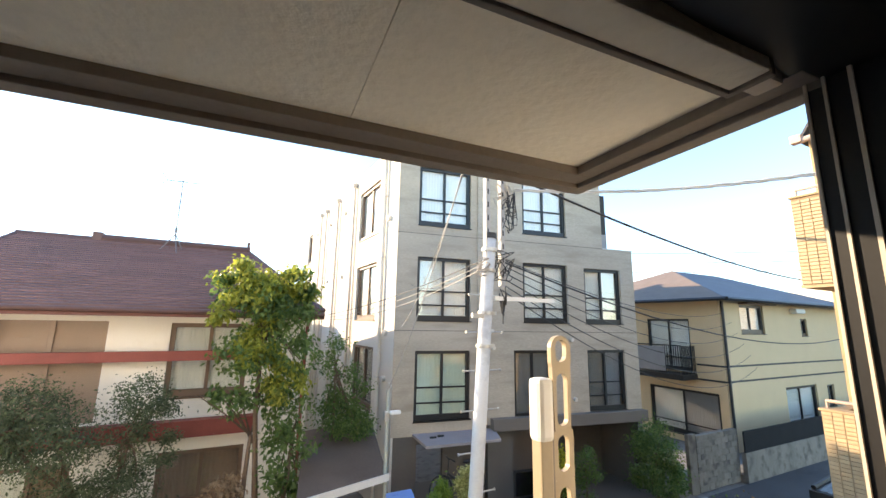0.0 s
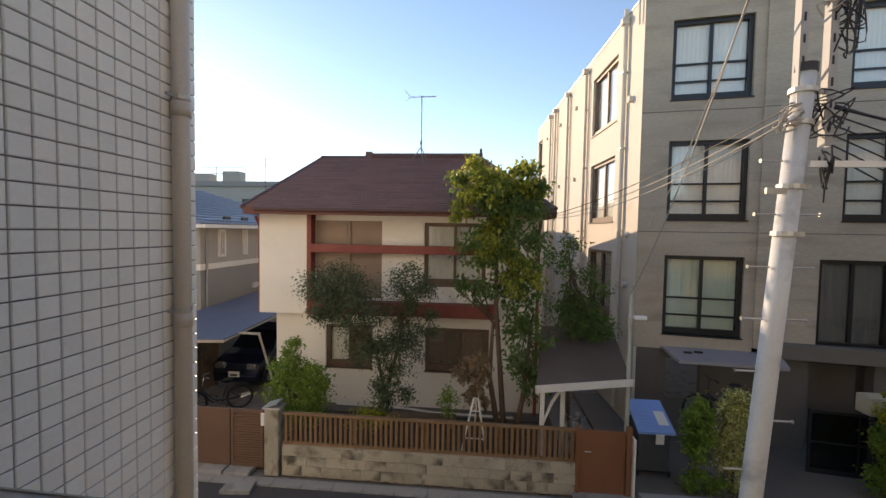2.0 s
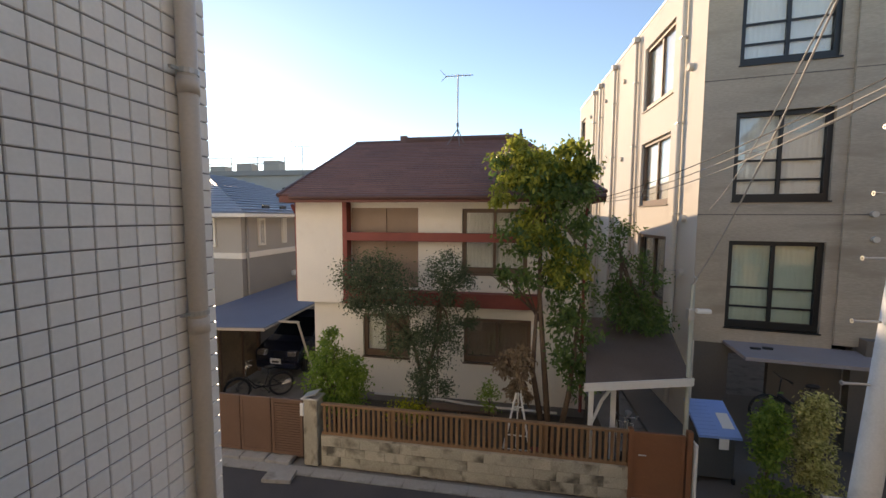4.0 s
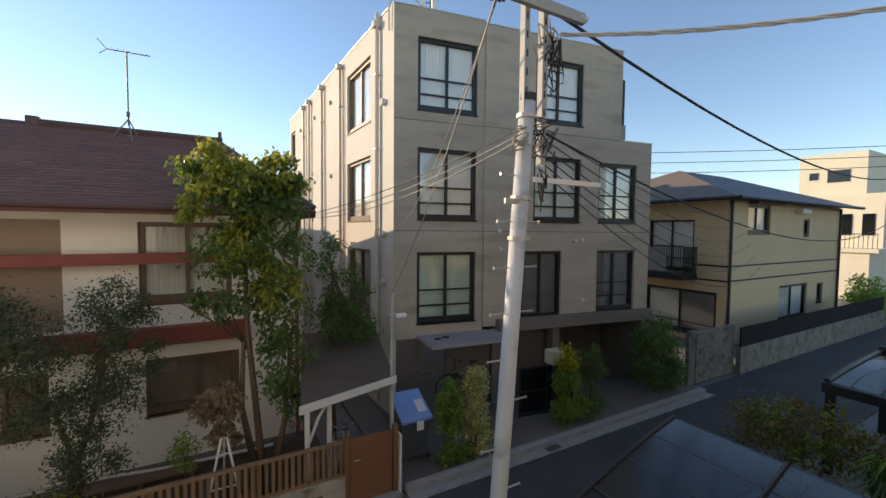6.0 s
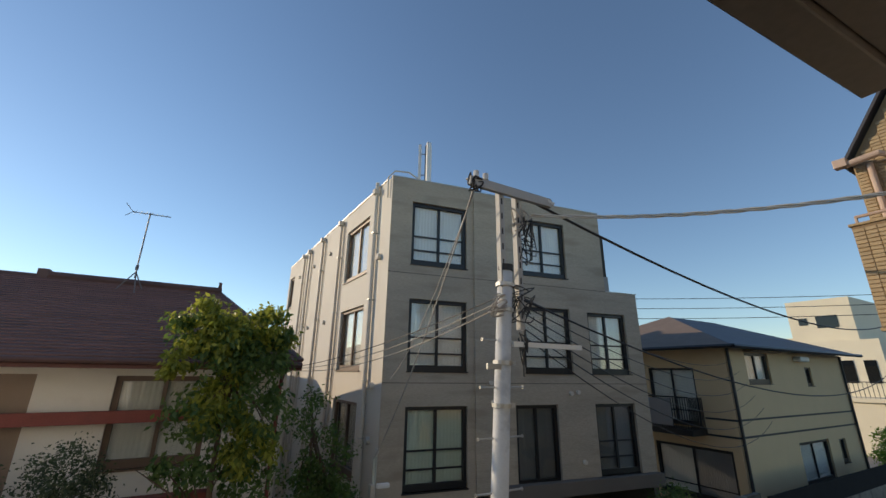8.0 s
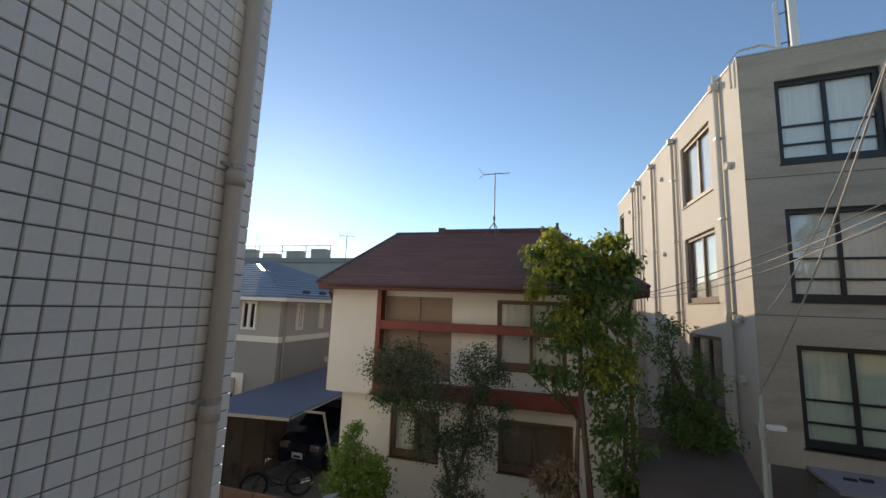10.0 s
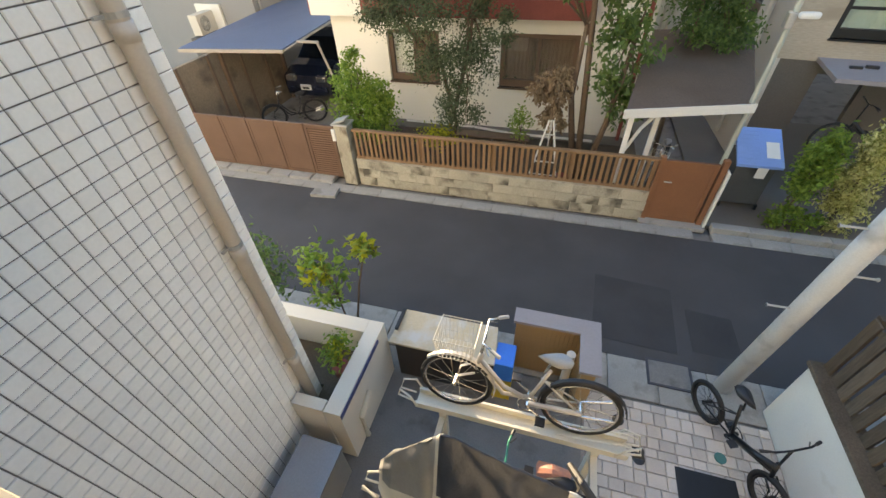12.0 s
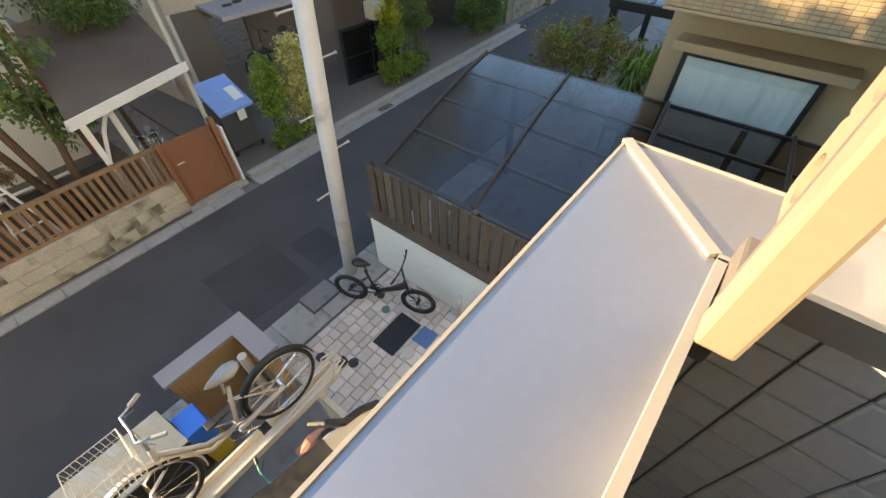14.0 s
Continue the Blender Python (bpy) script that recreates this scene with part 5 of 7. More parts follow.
gab = Mesh().add([(0.9, 0, 8.1), (0.9, -0.66, 9.12), (0.9, -9, 9.12), (0.9, -9, 8.1), (1.1, 0, 8.1), (1.1, -0.66, 9.12), (1.1, -9, 9.12), (1.1, -9, 8.1)], [(0, 1, 2, 3), (4, 7, 6, 5), (0, 4, 5, 1), (1, 5, 6, 2)])
part("gable", gab, TAN_JOINT, tb)
gt = Mesh()
piece = slab_piece(BW, BH, 0.012, "-x")
for j in range(82):
    for i in range(64):
        y, z = -0.066 - 0.104 * i, 6.06 + 0.0475 * j
        if z < 8.06 + 1.5 * (-y - 0.06) and z < 9.09:
            gt.add([Vector(q) + Vector((0.9, y, z)) for q in piece.v], piece.f)
part("tiling", gt, TAN_TILE, tb, kind="stuff")
part("roof", Mesh().slab([(0.8, 0.08, 8.1), (9, 0.08, 8.1), (9, -0.66, 9.24), (0.8, -0.66, 9.24)], 0.06), ROOF_LINE, tb, "dark roof edge")
part("roof", Mesh().slab([(0.78, -0.665, 9.24), (9, -0.665, 9.24), (9, -9, 9.26), (0.78, -9, 9.26)], 0.10), TAUPE_ROOF, tb, "taupe flat roof edge")
ov = part("overhang_roof", Mesh().box(0.42, 0.89, -7, -1.08, 8.90, 8.96, 0.01), STUCCO, tb, "pale balcony roof with a dark edge")
part("edge_beam", Mesh().box(0.36, 0.418, -7, -1.02, 8.92, 9.09, 0.01).box(0.42, 0.77, -1.078, -1.02, 8.92, 9.09, 0.01), ROOF_LINE, ov)
part("drop_pole", Mesh().tube([(0.52, -1.37, 8.90), (0.52, -1.37, 8.06)], 0.02, 8), STEEL, ov)
part("bracket_arm", Mesh().tube([(0.50, -1.12, 8.90), (0.66, -1.16, 8.72), (0.86, -1.22, 8.55)], 0.045, 8), ROOF_LINE, ov)
part("eave_gutter", Mesh().box(0.66, 0.78, 0.0, 0.14, 8.0, 8.12, 0.01).tube([(0.72, 0.02, 8.03), (0.74, -0.30, 8.06), (0.80, -0.38, 8.0), (0.83, -0.38, 6.9)], 0.045, 10), PINK_PIPE, tb)
for z0, z1 in ((3.13, 4.25), (5.80, 7.0)):
    bl_ = part("balcony", Mesh().box(0.012, 0.14, -7, -0.012, z0, z1 - 0.02).box(0.14, 0.9, -0.15, -0.012, z0, z1 - 0.02).box(0.14, 0.9, -7, -0.15, z0, z0 + 0.15), TAN_JOINT, tb, "tan tiled balcony")
    nv = int((z1 - z0 - 0.02) / 0.0475)
    tile_field(bl_, slab_piece(BW, BH, 0.012, "-x"), (0.012, -0.066, z0 + 0.028), (0, -0.104, 0), (0, 0, 0.0475), 66, nv, TAN_TILE, lambda i, j: i < 12)
    part("coping", Mesh().box(-0.01, 0.16, -7, 0.01, z1 - 0.02, z1 + 0.01, 0.006), TAN_WALL, bl_)
    part("soffit", Mesh().box(0.0, 0.9, -7, 0.0, z0 - 0.04, z0 - 0.004), TAN_WALL, bl_)
    rr = Mesh().tube([(0.07, -0.05, z1 + 0.1), (0.07, -7, z1 + 0.1)], 0.02, 8)
    for k in range(6):
        rr.tube([(0.07, -0.06 - 1.2 * k, z1), (0.07, -0.06 - 1.2 * k, z1 + 0.1)], 0.015, 6)
    part("rail", rr, PINK_PIPE, bl_)
    u0, u1, ut = (-0.95, -1.17, z1 + 1.56) if z1 > 5 else (-0.70, -0.90, z1 + 1.5)
    dc = Mesh().tube([(0.84, -0.17, z1 - 0.2), (0.84, -0.17, z1 + (1.0 if z1 > 5 else 1.52))], 0.035, 10).tube([(0.81, u0, z1), (0.81, u0, ut)], 0.055, 12).tube([(0.81, u1, z1), (0.81, u1, ut)], 0.055, 12)
    dc.tube([(0.80, u1 - 0.26, z1 + 1.05), (0.80, u1 - 0.26, z1 + 0.45), (0.76, u1 - 0.2, z1 + 0.33), (0.7, u1 - 0.08, z1 + 0.30)], 0.045, 8)
    part("duct", dc, PINK_PIPE, bl_)
    part("hanger", Mesh().tube([(0.45, -0.88, z1 + 1.0), (0.45, -3.5, z1 + 0.98)], 0.018, 6).tube([(0.45, -1.05, z1 + 0.7), (0.45, -1.05, z1 + 1.0), (0.9, -1.05, z1 + 1.0)], 0.02, 6), STEEL, bl_)
    part("glazing", Mesh().box(0.86, 0.9, -3.4, -1.75, z0 + 0.2, z1 + 0.95).box(0.84, 0.86, -3.45, -3.4, z0 + 0.2, z1 + 1.0).box(0.84, 0.86, -1.75, -1.7, z0 + 0.2, z1 + 1.0), CAR_GLASS, bl_)
bay = part("bay_window", Mesh().box(0.6, 0.9, -2.05, -1.98, 0.3, 2.5, 0.01).box(0.6, 0.9, -0.42, -0.35, 0.3, 2.5, 0.01).box(0.6, 0.9, -1.98, -0.42, 2.43, 2.5).box(0.6, 0.9, -1.98, -0.42, 0.3, 0.36), BLACK_FRAME, tb, "black framed garden window with pale blue curtain")
cm = Mesh()
for k in range(24):
    y0, y1 = -1.98 + 0.065 * k, -1.98 + 0.065 * (k + 1)
    cm.quad((0.64 + 0.015 * (k % 2), y0, 0.36), (0.64 + 0.015 * ((k + 1) % 2), y1, 0.36), (0.64 + 0.015 * ((k + 1) % 2), y1, 2.43), (0.64 + 0.015 * (k % 2), y0, 2.43))
part("curtain", cm, mat("pale blue curtain", (0.66, 0.76, 0.76), 0.9, vary=0.08, fine=20, coarse=4, bump=0.2), bay)
part("pane", Mesh().box(0.615, 0.62, -1.98, -0.42, 0.36, 2.43), GLASS, bay).visible_shadow = False
part("hood", Mesh().box(0.5, 0.9, -2.3, -0.2, 2.5, 2.62, 0.01), TAN_WALL, tb)
outdoor_unit("outdoor_unit", "cream outdoor unit standing on the tan balcony", (6.95, 1.75, 4.12), -90).scale = (0.84, 0.9, 0.98)
outdoor_unit("outdoor_unit", "cream outdoor unit standing on the tan balcony", (6.95, 0.73 + 0.98, 6.92), -90)
# base plinths keep the units level with the parapet
for z in (3.28, 5.95):
    single("unit_stand", Mesh().box(6.62, 7.25, 1.3, 2.15, z, z + 0.84 if z < 4 else z + 0.97), TAN_WALL, "tan plinth that carries the outdoor unit", "plinth")


def cloth(name, label, y0, y1, z0, z1, x, material):
    n, k = 10, 8
    vs = [(x - (0.006 + 0.022 * j / k) * math.sin(i * 1.3 + y0 * 9) - 0.012 * (j / k) * math.cos(i * 2.3), y0 + (y1 - y0) * i / n + 0.005 * math.sin(j * 0.9), z1 - (z1 - z0) * (j / k) * (1 - 0.05 * math.sin(i * 0.7 + y0 * 5)) - 0.012 * math.sin(i * 0.8)) for j in range(k + 1) for i in range(n + 1)]
    fs = [(j * (n + 1) + i, j * (n + 1) + i + 1, (j + 1) * (n + 1) + i + 1, (j + 1) * (n + 1) + i) for j in range(k) for i in range(n)]
    m = Mesh().add(vs, fs)
    m.add([(a + 0.008, b, c) for a, b, c in vs], fs)
    return single(name, m, material, label, "laundry", group="laundry", smooth=True)


cloth("laundry", "white shirt hung over the tan balcony rail", 0.96, 1.32, 6.76, 7.10, 6.34, LAMP_WHITE)
cloth("laundry", "white towel hung over the tan balcony rail", 0.55, 0.85, 6.70, 7.12, 6.34, LAMP_WHITE)
for k in range(6):
    cloth("laundry", "narrow white strip of cloth drying on the hanger", 0.44 + 0.10 * k, 0.51 + 0.10 * k, 7.22 + 0.03 * (k % 3), 7.82, 6.72 + 0.02 * (k % 2), LAMP_WHITE if k % 3 else COVER_CREAM)
cloth("laundry", "white sock and cloth drying on the hanger", 1.22, 1.40, 7.15, 7.7, 6.6, LAMP_WHITE)
for y, z, x in ((1.02, 7.12, 6.325), (1.27, 7.12, 6.325), (0.60, 7.13, 6.325), (0.80, 7.13, 6.325)):
    single("clothespin", Mesh().box(x, x + 0.03, y - 0.012, y + 0.012, z - 0.09, z + 0.05, 0.003), BLUE_LID, "blue plastic clothespin clamping the laundry to the rail", "clothespin", group="clothespins")
hg = Mesh().tube([(6.72, 0.42, 7.83), (6.72, 1.05, 7.83)], 0.02, 6).tube([(6.6, 1.2, 7.74), (6.6, 1.42, 7.74)], 0.012, 6).tube([(6.72, 0.73, 7.83), (6.85, 0.73, 8.0)], 0.01, 6)
single("clothes_hanger", hg, BLUE_CRATE, "blue plastic clothes hanger on the drying pole", "hanger")

# smoky carport roof between our yard and the tan house
cp = thing("carport", "arched smoky polycarbonate carport roof on dark ribs", "carport")
RIB_DARK = mat("dark bronze aluminium", (0.035, 0.030, 0.028), 0.45, vary=0.15, bump=0.03)
XA, XB = 3.12, 6.25
AZ = lambda x: 1.80 + 0.26 * math.sin(math.pi * 0.5 * (x - XA) / (XB - XA))
YE = lambda x: 4.32 + (x - XA) * 0.17
pan = Mesh()
xs = [XA + (XB - XA) * k / 12 for k in range(13)]
pan.add([p for x in xs for p in ((x, -2.5, AZ(x)), (x, YE(x), AZ(x)))], [(2 * k, 2 * k + 2, 2 * k + 3, 2 * k + 1) for k in range(12)])
part("panel", pan, SMOKY, cp, smooth=True)
for t in (0.0, 0.2, 0.4, 0.6, 0.8, 1.0):
    part("rib", Mesh().tube([(x, -2.5 + (YE(x) + 2.5) * t, AZ(x) + 0.015) for x in xs], 0.028, 6), RIB_DARK, cp)
for k in (0, 3, 6, 9, 12):
    x = xs[k]
    part("purlin", Mesh().tube([(x, -2.5, AZ(x) - 0.02), (x, YE(x), AZ(x) - 0.02)], 0.028, 6), RIB_DARK, cp)
for y in (-2.0, 0.9, 4.1):
    part("post", Mesh().box(6.05, 6.13, y, y + 0.08, 0, AZ(6.1) - 0.02), BLACK_FRAME, cp)

# second carport further down the lane
c2 = thing("carport", "black framed carport with an arched pale clear roof", "carport")
PALE_PANEL = glass("pale clear polycarbonate", tint=(0.85, 0.88, 0.9), gloss=0.6, see=0.75)
xs2 = [11.0 + 3.4 * k / 10 for k in range(11)]
Z2 = lambda x: 1.92 + 0.15 * math.sin(math.pi * (x - 11.0) / 3.4 * 0.6)
pan2 = Mesh()
pan2.add([p for x in xs2 for p in ((x, 0.4, Z2(x)), (x, 4.46, Z2(x)))], [(2 * k, 2 * k + 2, 2 * k + 3, 2 * k + 1) for k in range(10)])
part("panel", pan2, PALE_PANEL, c2, smooth=True)
for y in (4.46, 3.1, 1.75, 0.4):
    part("rib", Mesh().tube([(x, y, Z2(x) + 0.02) for x in xs2], 0.05 if y > 4 else 0.035, 6), BLACK_FRAME, c2)
part("beam", Mesh().box(10.92, 11.04, 0.4, 4.52, 1.70, 1.90, 0.01), BLACK_FRAME, c2)
part("beam", Mesh().box(14.36, 14.46, 0.4, 4.52, 2.05, 2.2, 0.01), BLACK_FRAME, c2)
for x, y in ((10.93, 4.30), (10.93, 0.6), (14.36, 4.30), (14.36, 0.6)):
    part("post", Mesh().box(x, x + 0.11, y, y + 0.16, 0, 1.72 if x < 12 else 2.06, 0.006), BLACK_FRAME, c2)

# far cream building and street end
fr = thing("apartment_building", "cream modern block at the end of the lane", "apartment building", (45, 11.6, 0))
part("upper_wall", Mesh().box(0, 8, 1.2, 5.5, 6, 11.7), CREAM_FAR, fr)
part("lower_wall", Mesh().box(-0.5, 9, 0.0, 4.5, 0, 8.2), CREAM_FAR, fr)
part("lower_wall", Mesh().box(0.5, 9, 5.5, 8.5, 0, 8.6), CREAM_FAR, fr)
part("glazing", Mesh().box(-0.05, 0.05, 2.2, 3.6, 9.3, 10.3).box(-0.05, 0.05, 4.2, 4.8, 9.6, 10.2), CAR_GLASS, fr)
part("glazing", Mesh().box(-0.56, -0.48, 0.5, 1.2, 4.9, 6.6).box(-0.56, -0.48, 1.8, 2.6, 4.9, 6.6).box(-0.56, -0.48, 3.2, 3.8, 4.9, 6.8), CAR_GLASS, fr)
part("terrace", Mesh().box(-3.5, -0.5, -0.5, 4.5, 3.6, 3.9).box(-3.3, -0.5, 0.0, 4.0, 0, 3.6), CREAM_FAR, fr)
part("railing", sum_m([Mesh().tube([(-3.4, -0.4 + 0.25 * k, 3.9), (-3.4, -0.4 + 0.25 * k, 5.0)], 0.02, 4) for k in range(20)] + [Mesh().tube([(-3.4, -0.4, 5.0), (-3.4, 4.4, 5.0)], 0.03, 4)]), DARK, fr)
fr2 = thing("house", "pale houses far down the lane", "house", (60, 3, 0))
part("wall", Mesh().box(0, 10, 4.5, 14, 0, 8.0), CREAM_FAR, fr2)
part("wall", Mesh().box(0, 10, -12, 2.5, 0, 9.0), BEIGE, fr2)
part("glazing", Mesh().box(-0.05, 0, 5.5, 7, 4.5, 6).box(-0.05, 0, 8.5, 10, 4.5, 6).box(-0.05, 0, 5.5, 7, 1.5, 3), CAR_GLASS, fr2)

# ---- utility pole and wires ----
up = thing("utility_pole", "grey concrete utility pole with steel bolts and crossarm, leaning slightly", "utility pole", (2.55, 4.73, 0))
part("shaft", Mesh().tube([(0, 0, -0.02), (0.215, -0.02, 3.2), (0.42, -0.05, 6.45)], 0.099, 20, r2=0.088), POLE_CONC, up, smooth=True)
part("cap", Mesh().tube([(0.42, -0.05, 6.44), (0.423, -0.05, 6.52)], 0.098, 16), DARK, up)
PX = lambda z: (0.42 * z / 6.45, -0.05 * z / 6.45)
BOLTS = [(1.55, -1), (2.06, 1), (2.57, -1), (3.08, 1), (3.57, -1)] + [(4.09 + 0.51 * k, side) for k in range(4) for side in (-1, 1)]
for z, s in BOLTS:
    x, y = PX(z)
    part("step_bolt", Mesh().tube([(x + s * 0.10, y, z), (x + s * 0.30, y, z)], 0.011, 6).tube([(x + s * 0.29, y, z), (x + s * 0.30, y, z)], 0.02, 6), STEEL, up)
for z in (4.9, 5.35, 5.95, 6.25):
    x, y = PX(z)
    part("band", Mesh().tube([(x, y, z), (x + 0.002, y, z + 0.045)], 0.112, 16).box(x + 0.11, x + 0.17, y - 0.025, y + 0.025, z, z + 0.045), STEEL, up)
for x in (0.36, 0.62):
    ch = part("upright", Mesh().box(x - 0.035, x + 0.035, -0.10, -0.085, 5.75, 7.50).box(x - 0.035, x - 0.028, -0.085, -0.02, 5.75, 7.50).box(x + 0.028, x + 0.035, -0.085, -0.02, 5.75, 7.50), UNIT_GREY, up)
    part("slot", sum_m([Mesh().box(x - 0.01, x + 0.01, -0.103, -0.1, 5.9 + 0.2 * k, 5.98 + 0.2 * k) for k in range(8)]), DARK, ch)
ca = part("crossarm", Mesh().at(Mesh().box(-0.02, 1.22, -0.16, -0.10, -0.06, 0.06, 0.006).box(-0.02, 1.22, -0.10, -0.03, 0.05, 0.06), pose(-0.10, 0.02, 7.50, 0, 3.0, -4)), UNIT_GREY, up)
part("insulator", sum_m([Mesh().tube([(-0.05 + 0.14 * k, -0.14, 7.55), (-0.05 + 0.14 * k, -0.14, 7.63)], 0.035, 8) for k in range(2)] + [Mesh().tube([(1.05, -0.2, 7.46), (1.15, -0.2, 7.44)], 0.03, 8)]), POLE_CONC, ca)
part("side_arm", Mesh().box(0.45, 1.55, -0.13, -0.09, 5.55, 5.61, 0.004), LAMP_WHITE, up)
part("stub_arm", Mesh().box(0.10, 0.36, -0.1, -0.07, 5.30, 5.36, 0.004), STEEL, up)


def tangle(parent, c, size, n, seed, r, material, name="cable_tangle"):
    rg = random.Random(seed)
    m = Mesh()
    for _ in range(n):
        p = [Vector(c) + Vector((rg.uniform(-1, 1) * size[0], rg.uniform(-1, 1) * size[1], rg.uniform(-1, 1) * size[2])) for _ in range(5)]
        pts = []
        for i in range(4):
            for t in (0, 0.25, 0.5, 0.75):
                a, b, c2, d = p[max(0, i - 1)], p[i], p[i + 1], p[min(4, i + 2)]
                pts.append(0.5 * ((2 * b) + (c2 - a) * t + (2 * a - 5 * b + 4 * c2 - d) * t * t + (3 * b - a - 3 * c2 + d) * t ** 3))
        m.tube(pts, r, 5)
    part(name, m, material, parent, kind="stuff")


tangle(up, (0.72, -0.12, 6.88), (0.11, 0.09, 0.30), 11, 3, 0.007, CABLE)
tangle(up, (0.62, -0.10, 7.15), (0.16, 0.08, 0.22), 5, 4, 0.009, CABLE_GREY)
tangle(up, (0.62, -0.12, 6.05), (0.15, 0.10, 0.22), 8, 5, 0.007, CABLE)
tangle(up, (0.60, -0.12, 5.45), (0.05, 0.06, 0.33), 3, 6, 0.009, CABLE)
tangle(up, (0.28, -0.10, 6.0), (0.12, 0.10, 0.14), 6, 7, 0.009, CABLE_GREY)
tangle(up, (-0.06, -0.12, 7.47), (0.10, 0.06, 0.12), 6, 8, 0.010, CABLE)


def wire(label, a, b, sag, r, material, twist=0):
    a, b = Vector(a), Vector(b)
    m = Mesh()
    n = 22
    for s in range(max(1, twist)):
        pts = []
        for i in range(n * (3 if twist else 1) + 1):
            t = i / (n * (3 if twist else 1))
            p = a.lerp(b, t) + Vector((0, 0, -4 * sag * t * (1 - t)))
            if twist:
                q = t * 40 + s * 2 * math.pi / twist
                p += Vector((0, 0.016 * math.cos(q), 0.016 * math.sin(q)))
            pts.append(p)
        m.tube(pts, r, 5)
    w = single("overhead_wire", m, material, label, "wire", group="overhead wires")
    return w


wire("bundle of twisted pale service cables with dark ties", (3.38, 4.62, 7.24), (6.40, 0.62, 7.12), 0.22, 0.011, mat("pale service cable", (0.52, 0.50, 0.46), 0.6, vary=0.15, bump=0), 3)
wire("thick black span cable between the poles", (3.45, 4.65, 7.46), (30.0, 7.0, 8.3), 1.15, 0.021, CABLE)
wire("thin grey service wire down to the lamp post", (2.52, 4.65, 7.48), (2.93, 8.6, 3.75), 0.25, 0.010, CABLE_GREY)
wire("thin grey service wire to the neighbouring wall", (2.54, 4.65, 7.48), (4.05, 10.7, 5.1), 0.3, 0.009, CABLE_GREY)
for k in range(3):
    wire("thin wire to the house eave", (2.8, 4.62, 6.1 - 0.06 * k), (1.72, 9.98, 5.35 - 0.05 * k), 0.10 + 0.05 * k, 0.007, CABLE_GREY if k else CABLE)
wire("thin wire to the concrete facade", (2.8, 4.62, 6.0), (4.3, 10.72, 6.3), 0.2, 0.006, CABLE)
for k in range(6):
    wire("thin black service wire along the lane", (3.15, 4.64, 6.15 - 0.09 * k), (19.0, 10.0 - 0.2 * k, 5.9 - 0.45 * k), 0.45 + 0.12 * k, 0.008, CABLE)
wire("thick black span cable below the crossarm", (3.2, 4.62, 6.1), (30.0, 7.0, 7.2), 1.8, 0.014, CABLE)
for k in range(3):
    wire("high thin wire beyond the roofs", (30.0, 7.0, 9.4 - 0.5 * k), (14.0, 30.0, 11.5 - 0.8 * k), 0.4, 0.018, CABLE)
fp = thing("utility_pole", "dark grey utility pole far down the lane", "utility pole", (30, 7.0, 0))
part("shaft", Mesh().tube([(0, 0, -0.05), (0, 0, 10)], 0.17, 12, r2=0.13), POLE_CONC, fp)
part("crossarm", Mesh().box(-0.05, 0.05, -0.9, 0.9, 9.2, 9.3).box(-0.05, 0.05, -0.7, 0.7, 8.2, 8.3), STEEL, fp)
tangle(fp, (-0.1, -0.2, 7.9), (0.2, 0.7, 0.5), 9, 11, 0.03, CABLE)

sl = thing("street_lamp", "slim painted lamp post with a small white lamp head", "street lamp", (2.95, 8.62, 0))
part("post", Mesh().tube([(0, 0, 0), (0, 0, 3.75)], 0.045, 10, r2=0.035), mat("greenish paint", (0.42, 0.44, 0.38), 0.6, vary=0.12, stain=(0.35, 0.22, 0.12), stain_at=0.62), sl)
part("lamp_head", Mesh().box(0.02, 0.26, -0.16, -0.05, 3.26, 3.34, 0.03), LAMP_WHITE, sl)
part("bracket", Mesh().box(-0.08, 0.02, -0.08, 0.06, 3.12, 3.32, 0.02), STEEL, sl)
part("hook", Mesh().tube([(0, 0, 3.7), (0.06, 0, 3.85), (0.0, 0, 3.9)], 0.015, 6), STEEL, sl)


# ---- trees and shrubs ----
def leaves(m, rg, blobs, size, count, droop=0.3):
    """Small folded leaves in clumps: blobs are (centre, radii, share)."""
    for c, r, share in blobs:
        k = max(8, int(26 * share))
        clumps = []
        for _ in range(k):
            d = Vector((rg.gauss(0, 1), rg.gauss(0, 1), rg.gauss(0, 1))).normalized() * (0.35 + 0.65 * rg.random() ** 0.5)
            clumps.append(Vector((c[0] + d.x * r[0], c[1] + d.y * r[1], c[2] + d.z * r[2])))
        sp = 0.25 * (r[0] + r[1] + r[2]) / 3
        for _ in range(int(count * share)):
            q = rg.choice(clumps)
            p = q + Vector((rg.gauss(0, sp), rg.gauss(0, sp), rg.gauss(0, sp * 0.8)))
            s = size * rg.uniform(0.6, 1.3)
            a = Vector((rg.uniform(-1, 1), rg.uniform(-1, 1), rg.uniform(-1, 0.5) - droop)).normalized()
            b = a.cross(Vector((rg.uniform(-1, 1), rg.uniform(-1, 1), rg.uniform(-1, 1)))).normalized()
            n = a.cross(b)
            w = 0.24 * s
            m.add([p, p + a * s * 0.5 + b * w + n * w * 0.3, p + a * s, p + a * s * 0.5 - b * w + n * w * 0.3], [(0, 1, 2), (0, 2, 3)])


